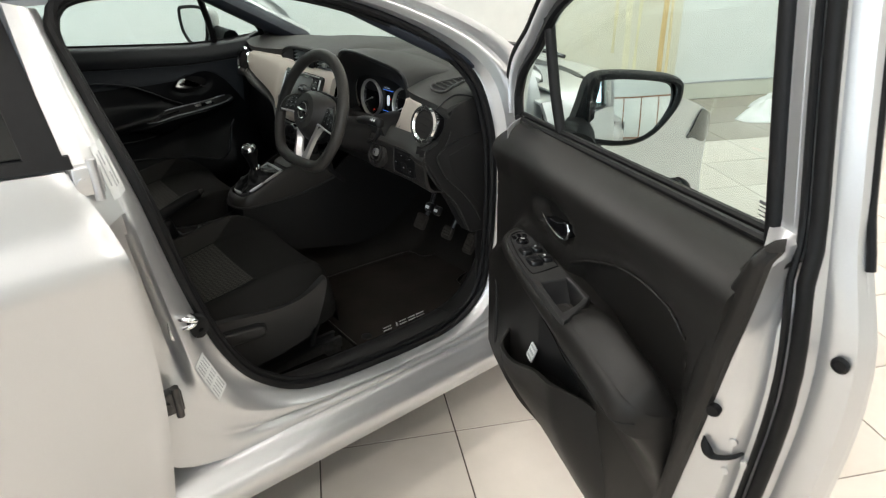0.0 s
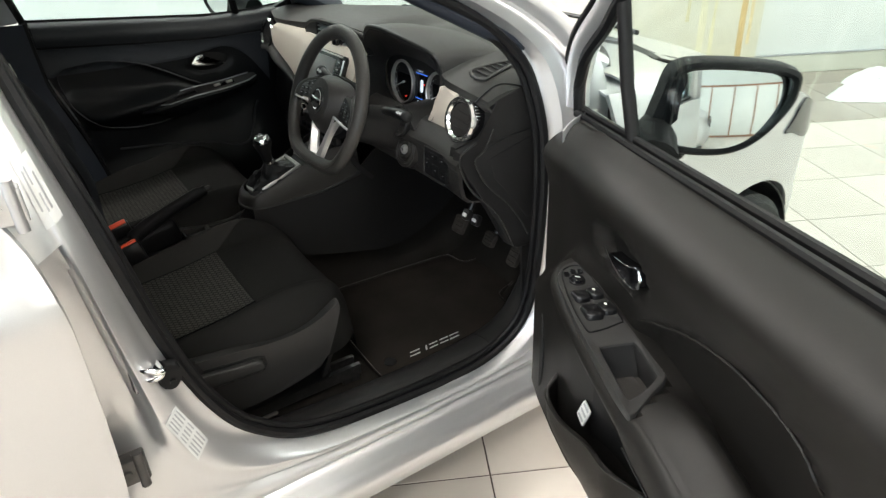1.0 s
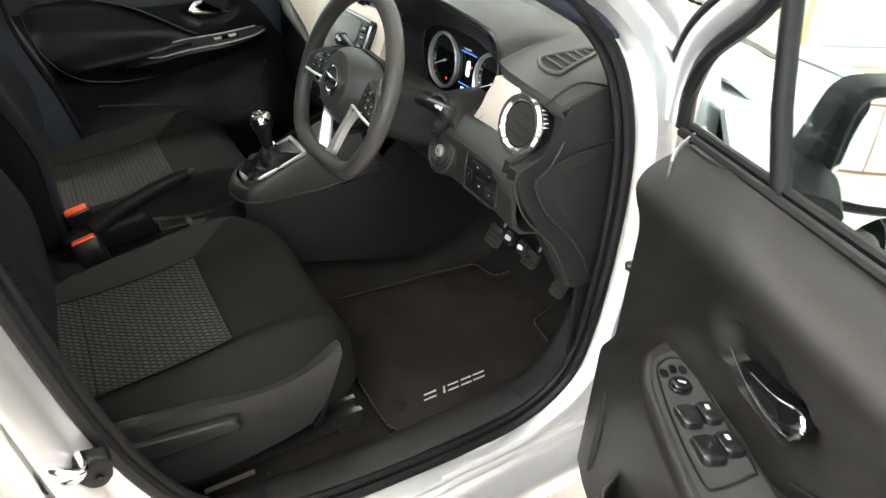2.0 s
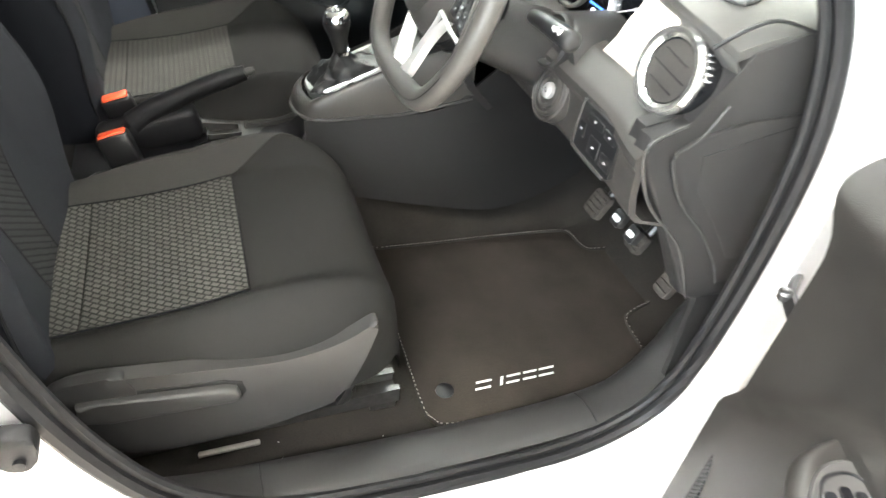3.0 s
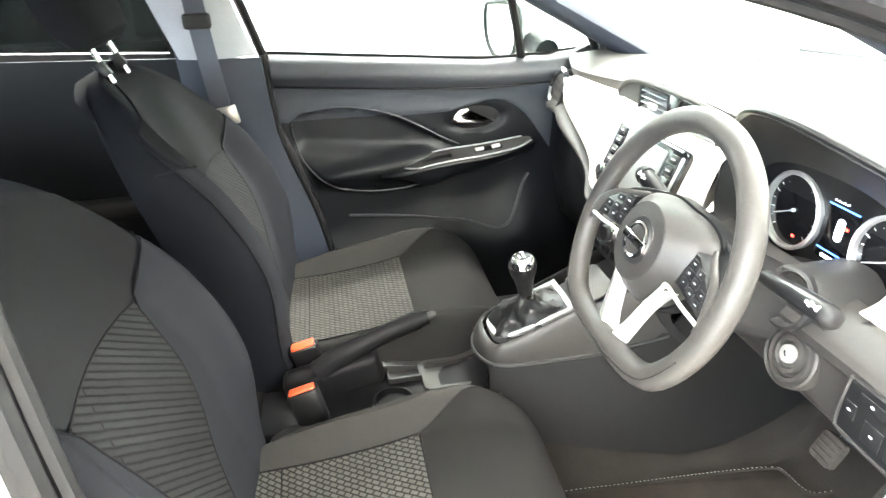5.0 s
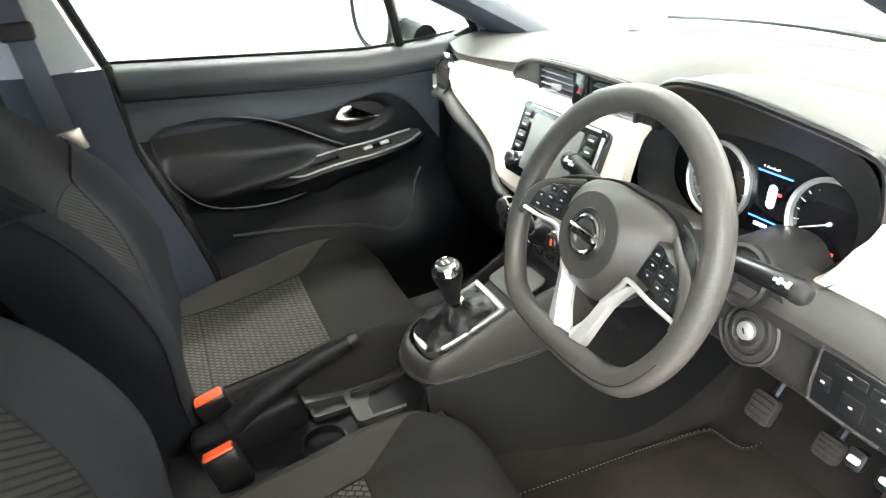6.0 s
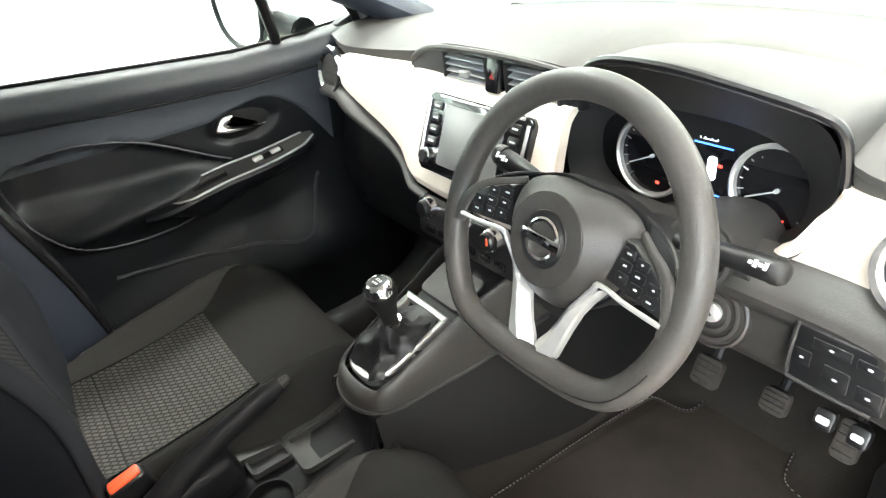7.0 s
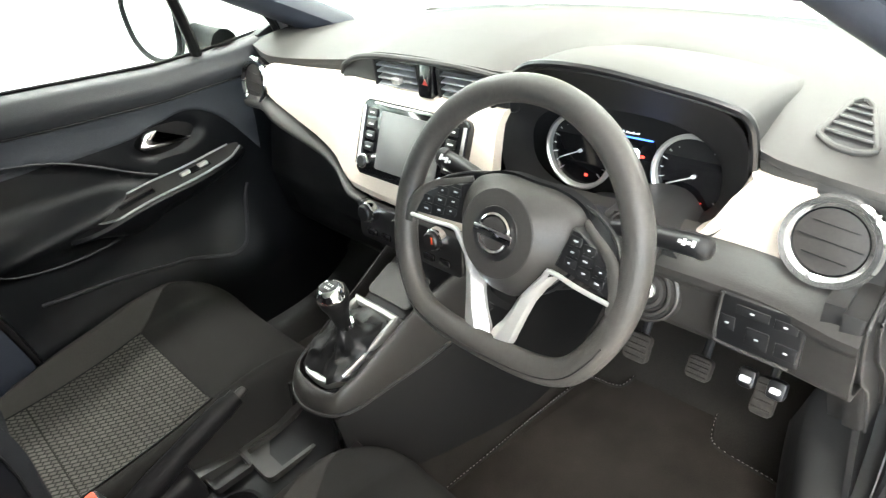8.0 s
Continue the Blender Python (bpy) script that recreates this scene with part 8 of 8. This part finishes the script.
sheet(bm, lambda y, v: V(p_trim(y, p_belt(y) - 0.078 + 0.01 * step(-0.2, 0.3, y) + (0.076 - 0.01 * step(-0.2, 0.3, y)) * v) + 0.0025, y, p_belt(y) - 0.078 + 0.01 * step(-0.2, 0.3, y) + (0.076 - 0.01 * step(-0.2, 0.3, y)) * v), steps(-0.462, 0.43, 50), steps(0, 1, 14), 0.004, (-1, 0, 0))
part("upper_pad", bm, RAIL_PAD, pdoor, "padded window ledge, coloured lighter for the daylight on it")
band_low = curve1([(-0.46, 0.975), (-0.27, 0.972), (-0.045, 0.972), (0.034, 0.977), (0.094, 0.994), (0.14, 0.998), (0.18, 0.985), (0.225, 0.949), (0.27, 0.885), (0.30, 0.84)])


def middle_band(y, v):
    hi = p_belt(y) - 0.086 + 0.01 * step(-0.2, 0.3, y)
    lo = min(band_low(y), hi - 0.01)
    z = lo + (hi - lo) * v
    return (p_trim(y, z) + 0.0045 * math.sin(min(v * 5, 1) * math.pi / 2) - 0.001, y, z)


# paler colour carries the daylight that falls on this part of the trim
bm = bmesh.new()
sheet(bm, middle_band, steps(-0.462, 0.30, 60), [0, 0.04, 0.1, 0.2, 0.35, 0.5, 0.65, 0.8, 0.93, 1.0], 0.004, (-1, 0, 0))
part("middle_band", bm, BAND, pdoor, "smooth band under the window ledge, coloured paler and bluer for daylight")
# rear shut gap seal
bm = bmesh.new()
tube(bm, [V(-0.715, rear_edge(z) - 0.006, z) for z in steps(0.40, 1.16, 16)], 0.008, 8)
part("shut_seal", bm, SEAL, pdoor)
# armrest with its switch plate and pull well
a_h = curve1([(-0.46, 0.812), (-0.30, 0.822), (-0.16, 0.838), (-0.02, 0.860), (0.10, 0.868), (0.24, 0.884)])
a_x = curve1([(-0.22, 0.016), (-0.16, 0.052), (-0.05, 0.060), (0.10, 0.054), (0.20, 0.040), (0.25, 0.014)])
low_h = curve1([(-0.22, 0.80), (-0.15, 0.800), (-0.08, 0.778), (-0.05, 0.776), (0.015, 0.797), (0.10, 0.808), (0.235, 0.842), (0.26, 0.86)])
bm = bmesh.new()
rings = []
for y in steps(-0.20, 0.248, 26):
    x0, w, h = -0.748, a_x(y) + 0.012, a_h(y) - 0.012
    lo = low_h(y)
    rings.append([V(x0, y, h + 0.004), V(x0 + w * 0.7, y, h + 0.002), V(x0 + w * 0.95, y, h - 0.004), V(x0 + w, y, h - 0.012), V(x0 + w * 0.90, y, (h + lo) / 2 - 0.006), V(x0 + w * 0.62, y, lo), V(x0 - 0.02, y, lo - 0.01)])
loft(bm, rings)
parm = part("armrest", bm, TRIM_BLUE, pdoor, "armrest rising to the front, in the shaded trim colour")


def plate_pt(y, v, lift=0.0):
    e = min(1, (y + 0.150) / 0.05, (0.250 - y) / 0.05)
    return V(-0.738 + (a_x(y) + 0.004) * v * math.sqrt(max(e, 0.02)), y, a_h(y) + 0.006 - 0.016 * v + lift)


bm = bmesh.new()
ys = steps(-0.142, 0.243, 40)
well = (-0.088, 0.000)
for y0, y1 in zip(ys, ys[1:]):
    hole = well[0] < (y0 + y1) / 2 < well[1]
    for v0, v1 in ((0, 0.30), (0.30, 0.70), (0.70, 0.92), (0.92, 1.0)):
        if hole and (v0, v1) == (0.30, 0.70):
            continue
        bm.faces.new([bm.verts.new(q) for q in (plate_pt(y0, v0), plate_pt(y1, v0), plate_pt(y1, v1), plate_pt(y0, v1))])
bmesh.ops.remove_doubles(bm, verts=bm.verts, dist=1e-5)
got = bmesh.ops.extrude_face_region(bm, geom=list(bm.faces))
bmesh.ops.translate(bm, vec=(0, 0, -0.006), verts=[q for q in got["geom"] if isinstance(q, bmesh.types.BMVert)])
pp = part("switch_plate", bm, PLATE, parm, "satin dark grey switch plate with pull well")
# bright tubes draw the gloss lines along the plate's edges
bm = bmesh.new()
tube(bm, [plate_pt(y, 1.0, -0.001) for y in steps(-0.142, 0.243, 30)], 0.0028, 8)
tube(bm, [plate_pt(y, 0.06, 0.001) for y in steps(-0.110, 0.215, 30)], 0.0026, 8)
tube(bm, [plate_pt(-0.140, v, 0.0) for v in steps(0, 1, 5)], 0.0028, 8)
part("plate_edge_glint", bm, EDGE, pp)
bm = bmesh.new()
loft(bm, [[plate_pt(y, v, dz) for y, v in ((-0.090, 0.28), (0.002, 0.28), (0.002, 0.72), (-0.090, 0.72))] for dz in (-0.004, -0.05)], caps=False)
loft(bm, [[plate_pt(y, v, -0.05) for y in (-0.09, 0.002)] for v in (0.28, 0.72)], closed=False)
part("pull_well", bm, SEAL, pp)
bm = bmesh.new()
slab(bm, rounded(0.088, 0.022, 0.004, 2), 0.002, axes(plate_pt(0.105, 0.5, -0.001), (0, 1, 0.11), (-1, 0, 0.2)))
part("switch_bed", bm, GLOSS, pp)
for y in (0.083, 0.131):
    bm = bmesh.new()
    box(bm, (0.014, 0.024, 0.008), Matrix.Translation(plate_pt(y, 0.5, 0.003)) @ Matrix.Rotation(radians(7), 4, "X"), 0.002)
    part("window_switch", bm, SILVER, pp)
# handle in its bowl
bm = bmesh.new()
slab(bm, [(p.x, p.y) for p in spline([(0.005, 0.955, 0), (0.03, 0.985, 0), (0.09, 0.990, 0), (0.145, 0.980, 0), (0.150, 0.950, 0), (0.11, 0.924, 0), (0.04, 0.922, 0)], 4, True)], 0.003, Matrix(((0, 0, 1, -0.7470), (1, 0, 0, 0), (0, 1, 0, 0), (0, 0, 0, 1))), 0.001)
ph = part("handle_bowl", bm, SEAL, pdoor)
bm = bmesh.new()
slab(bm, [(p.x, p.y) for p in spline([(0.010, 0.951, 0), (0.014, 0.962, 0), (0.032, 0.981, 0), (0.056, 0.982, 0), (0.056, 0.976, 0), (0.040, 0.972, 0), (0.034, 0.960, 0), (0.060, 0.9525, 0), (0.10, 0.948, 0), (0.126, 0.946, 0), (0.128, 0.940, 0), (0.10, 0.939, 0), (0.05, 0.942, 0), (0.022, 0.945, 0)], 3, True)], 0.010, Matrix(((0, 0, 1, -0.728), (1, 0, 0, 0), (0, 1, 0, 0), (0, 0, 0, 1))), 0.003)
part("inner_handle", bm, CHROME, ph, "chromed inner door handle")
# low pocket edge
bm = bmesh.new()
ridge = [(-0.30, 0.690), (-0.12, 0.672), (-0.029, 0.659), (0.028, 0.654), (0.090, 0.634), (0.130, 0.626), (0.165, 0.645), (0.190, 0.690), (0.215, 0.745), (0.235, 0.775)]
tube(bm, spline([V(p_trim(y, z) + 0.001, y, z) for y, z in ridge], 6), 0.0045, 8)
part("pocket_edge", bm, RAIL_PAD, pdoor)
# glass, frame, mirror
bm = bmesh.new()
sheet(bm, lambda y, v: (-0.752 + 0.13 * v, y * (1 - 0.35 * v * step(0.0, 0.5, y)), p_belt(y) + (1.42 - p_belt(y)) * v * (1 - 0.55 * step(0.05, 0.5, y))), steps(-0.50, 0.44, 20), steps(0, 1, 6), 0.004, (-1, 0, 0))
part("window_glass", bm, GLASS, pdoor, "greenish tinted side glass").visible_shadow = False
bm = bmesh.new()
tube(bm, [(-0.745, 0.213, 1.105), (-0.71, 0.188, 1.20), (-0.675, 0.158, 1.29)], 0.013, 8)
tube(bm, [(-0.747, y, p_belt(y) + 0.002) for y in steps(-0.47, 0.42, 12)], 0.0035, 8)
tube(bm, [(-0.742 + 0.36 * max(z - 1.12, 0), -0.475 - 0.25 * (z - 1.15), z) for z in steps(1.14, 1.44, 8)], 0.012, 8)
part("glass_run", bm, SEAL, pdoor)
bm = bmesh.new()
slab(bm, [(0.36, 1.08), (0.46, 1.08), (0.46, 1.12), (0.40, 1.135), (0.36, 1.12)], 0.03, Matrix(((0, 0, 1, -0.745), (1, 0, 0, 0), (0, 1, 0, 0), (0, 0, 0, 1))), 0.004)
part("corner_trim", bm, TRIM_BLUE, pdoor)
mo = spline([(-0.095, 0.060, 0), (-0.05, 0.075, 0), (0.05, 0.078, 0), (0.095, 0.060, 0), (0.092, 0.0, 0), (0.07, -0.060, 0), (0.01, -0.080, 0), (-0.05, -0.068, 0), (-0.09, -0.02, 0)], 5, True)
pm2 = axes((-0.952, 0.214, 1.155), (0.96, 0.25, 0), (0, 0.03, 1))
bm = bmesh.new()
rings = [[pm2 @ V(p.x * 1.06, p.y * 1.06, -0.010) for p in mo]]
for k in range(1, 7):
    q = math.sqrt(max(1 - (k / 6 * 0.97) ** 2.4, 0))
    rings.append([pm2 @ V(p.x * 1.07 * q, p.y * 1.08 * q, -0.10 * k / 6) for p in mo])
loft(bm, rings)
part("mirror_housing", bm, PAINT, pdoor)
bm = bmesh.new()
tube(bm, [pm2 @ V(p.x * 1.02, p.y * 1.02, 0.004) for p in mo], 0.007, 8, True)
part("mirror_rim", bm, TRIM_DEEP, pdoor)
bm = bmesh.new()
loft(bm, [[pm2 @ V(p.x, p.y, 0.001) for p in mo], [pm2 @ V(p.x, p.y, 0.004) for p in mo]])
part("mirror_glass", bm, MIRROR, pdoor, smooth=0)
bm = bmesh.new()
tube(bm, [(-0.75, 0.29, 1.115), (-0.82, 0.29, 1.12), (-0.90, 0.275, 1.13)], [0.035, 0.03, 0.03], 10)
part("mirror_arm", bm, TRIM_DEEP, pdoor)

# ---- inner pillar covers, passenger side belt, rear door trim ----
for way in (-1, 1):
    pil = thing("pillar_cover", (XC + way * 0.66, -0.55, 0.40), "dark lower and pale upper cover of the middle pillar", "pillar trim", "pillar covers")
    bm = bmesh.new()
    front = (lambda z: rear_edge(z) - 0.010) if way < 0 else (lambda z: -0.47 - 0.125 * (z - 0.38) + 0.10 * (1 - step(0.38, 0.66, z)))
    sheet(bm, lambda u, v: (XC + way * (0.694 - 0.030 * math.sin(math.pi * u) - 0.10 * max(v - 0.62, 0)), front(0.38 + 0.78 * v) - 0.20 * u, 0.38 + 0.78 * v + 0.02 * u * step(0.9, 1, v)), steps(0, 1, 10), steps(0, 1, 20), 0.012, (way, 0, 0))
    part("lower_cover", bm, PILLAR_COOL, pil)
    bm = bmesh.new()
    sheet(bm, lambda u, v: (XC + way * (0.650 - 0.030 * math.sin(math.pi * u) - 0.10 * v), (-0.565 if way > 0 else -0.490) - 0.065 * v - 0.18 * u, 1.168 + 0.26 * v), steps(0, 1, 10), steps(0, 1, 6), 0.012, (way, 0, 0))
    part("upper_cover", bm, PILLAR_GREY, pil)
    if way < 0:
        sb = thing("seat_belt", (-0.62, -0.60, 0.50), "slack dark blue-grey seat belt on the far pillar", "seat belt")
        bm = bmesh.new()
        line = spline([(-0.575, -0.602, 1.38), (-0.588, -0.594, 1.22), (-0.602, -0.580, 1.05), (-0.615, -0.562, 0.85), (-0.625, -0.54, 0.60)], 6)
        sheet(bm, lambda i, v: line[i] + V(0.004, 0.046, 0.004) * (v - 0.5), list(range(len(line))), (0, 0.5, 1), 0.002, (1, 0, 0))
        part("webbing", bm, BELT, sb)
        bm = bmesh.new()
        box(bm, (0.010, 0.055, 0.045), Matrix.Translation((-0.598, -0.572, 1.04)) @ Matrix.Rotation(radians(10), 4, "X"), 0.003)
        box(bm, (0.004, 0.026, 0.03), Matrix.Translation((-0.596, -0.569, 1.005)), 0.001)
        part("tongue", bm, STEEL, sb)
        bm = bmesh.new()
        box(bm, (0.02, 0.062, 0.035), Matrix.Translation((-0.582, -0.598, 1.262)), 0.008, 3)
        part("belt_guide", bm, TRIM, sb)
    rt = thing("rear_door_trim", (XC + way * 0.70, -1.05, 0.40), "dark inner trim of the rear door", "door trim", "rear door trims")
    bm = bmesh.new()
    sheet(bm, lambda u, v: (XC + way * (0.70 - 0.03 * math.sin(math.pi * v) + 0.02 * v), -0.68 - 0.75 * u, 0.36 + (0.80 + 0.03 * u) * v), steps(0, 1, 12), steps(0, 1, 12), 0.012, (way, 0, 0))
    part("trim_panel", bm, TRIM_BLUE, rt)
    bm = bmesh.new()
    box(bm, (0.06, 0.45, 0.05), Matrix.Translation((XC + way * 0.665, -1.05, 0.80)), 0.018, 3)
    part("armrest", bm, TRIM, rt)

# ---- along the wall ----
pil_a = 3.42
pilob = room_box("pillar", pil_a - 1.15, pil_a, C0, C0 + 0.16, 0, HIGH, PILLAR, "pale wall pier with rusty yellow water streaks", "pillar")
for da, w, h0, mat_c in ((0.16, 0.055, 0.05, (0.58, 0.42, 0.20)), (0.10, 0.03, 0.3, (0.66, 0.55, 0.33)), (0.40, 0.03, 0.2, (0.64, 0.60, 0.40)), (0.50, 0.06, 0.1, (0.66, 0.63, 0.46)), (0.62, 0.03, 0.5, (0.62, 0.57, 0.38))):
    bm = bmesh.new()
    rnd = random.Random(int(da * 100))
    zs = steps(h0, HIGH - 0.01, 18)
    ws = [w * (0.7 + 0.5 * rnd.random()) for _ in zs]
    rows = []
    for z, ww in zip(zs, ws):
        c = da + 0.006 * math.sin(z * 5 + da * 30)
        rows.append([room(pil_a - c - ww / 2, C0 + 0.1625, z), room(pil_a - c + ww / 2, C0 + 0.1625, z)])
    loft(bm, rows, closed=False)
    part("streak", bm, material("rust_streak", mat_c, 0.5, vary=0.15, grain=30, stain=tuple(min(1, c * 1.25) for c in mat_c), stain_scale=4), pilob)
for a0, a1, nm in ((pil_a, A1, "skirting_1"), (A0, pil_a - 1.15, "skirting_2")):
    ob = room_box(nm, a0, a1, C0, C0 + 0.02, 0, 0.15, SKIRT, "pale tiled skirting with a grey top line", "skirting")
    n = int((a1 - a0) / TILE_SIZE)
    room_box("cap", a0, a1, C0, C0 + 0.026, 0.150, 0.164, FAINT, "", parent=ob)
sheet_ob = thing("plastic_sheet", room(4.20, C0 + 0.62, 0), "heap of crumpled white plastic film on the floor", "plastic film")
for a, c, la, lc, hh in ((4.02, C0 + 0.78, 0.30, 0.16, 0.13), (4.42, C0 + 0.42, 0.36, 0.14, 0.12)):
    bm = bmesh.new()
    rings = []
    for k in range(9):
        r = 1 - k / 8.0
        ring = []
        for i in range(40):
            an = 2 * math.pi * i / 40
            p = V(math.cos(an) * la * (r + 0.02), math.sin(an) * lc * (r + 0.02), 0)
            nz = noise.noise(V(p.x * 9 + a, p.y * 9, k * 0.4)) + 0.6 * noise.noise(V(p.x * 22, p.y * 22 + c, k))
            wob = 1 + 0.22 * noise.noise(V(math.cos(an) * 2 + a, math.sin(an) * 2, c))
            ring.append(room(a + p.x * wob, c + p.y * wob, max(0.002, hh * (1 - r * r) + 0.05 * nz * (1 - r ** 4))))
        rings.append(ring)
    loft(bm, rings)
    part("film", bm, SHEET, sheet_ob, smooth=60)
# framed partition across the room, and another car beside it
part_ob = thing("partition", room(3.2, 5.7, 0), "white panel partition in a rusty brown frame", "partition")
for k in range(9):
    bm = bmesh.new()
    box(bm, (0.56, 0.03, 1.30), axes(room(0.80 + 0.60 * k, 5.7, 0.70), ALONG, ACROSS), 0.005)
    part("panel", bm, WALL, part_ob)
    bm = bmesh.new()
    box(bm, (0.035, 0.05, 1.40), axes(room(0.50 + 0.60 * k, 5.7, 0.70), ALONG, ACROSS), 0.005)
    part("upright", bm, FRAMEWOOD, part_ob)
for z in (0.03, 1.38):
    bm = bmesh.new()
    box(bm, (5.5, 0.05, 0.05), axes(room(3.2, 5.7, z), ALONG, ACROSS), 0.005)
    part("rail", bm, FRAMEWOOD, part_ob)
shift = Matrix.Translation(room(-0.78, 4.35, 0)) @ Matrix.Rotation(TURN - math.pi / 2, 4, "Z")
for ob, label, category in ((car, "another silver hatchback parked beside the partition", "car"), (pdoor, "closed door of the other silver hatchback", "car door")):
    twin = copy_thing(ob, shift @ Matrix.Translation(ob.location))
    tagged(twin, label, category)

# ---- floor tiles ----
floor_ob = bpy.data.objects["floor"]
half = (TILE_SIZE - 0.0045) / 2
tile_meshes = {}
for nm, mat in (("tile", TILE), ("brown_tile", TILE_BROWN)):
    bm = bmesh.new()
    slab(bm, [(-half, -half), (half, -half), (half, half), (-half, half)], 0.010, Matrix.Translation((0, 0, -0.010)), 0.0015, 1)
    bmesh.ops.recalc_face_normals(bm, faces=bm.faces)
    me = bpy.data.meshes.new(nm)
    bm.to_mesh(me)
    bm.free()
    me.materials.append(mat)
    tile_meshes[nm] = me
a_c, c_c = CROSS.dot(ALONG), CROSS.dot(ACROSS)
rest = {"tile": bmesh.new(), "brown_tile": bmesh.new()}
count = 0
for i in range(-18, 20):
    for j in range(-12, 16):
        a, c = a_c + (i + 0.5) * TILE_SIZE, c_c + (j + 0.5) * TILE_SIZE
        if not (A0 < a < A1 and C0 < c < C1):
            continue
        kind = "brown_tile" if c < -2.15 else "tile"
        p = room(a, c, 0)
        near = -0.9 < a < 5.6 and C0 < c < 1.2
        if near and count < 300:
            ob = new("tile", tile_meshes[kind])
            ob.parent = floor_ob
            ob.matrix_basis = Matrix.Translation(p + V(0, 0, random.uniform(-0.0006, 0.0006))) @ Matrix.Rotation(TURN, 4, "Z") @ Matrix.Rotation(random.uniform(-0.0012, 0.0012), 4, "X")
            count += 1
        else:
            b = rest[kind]
            m = Matrix.Translation(p) @ Matrix.Rotation(TURN, 4, "Z")
            slab(b, [(-half, -half), (half, -half), (half, half), (-half, half)], 0.010, m @ Matrix.Translation((0, 0, -0.010)))
for nm, b in rest.items():
    ob = part("far_" + nm + "s", b, tile_meshes[nm].materials[0], floor_ob, kind="stuff")
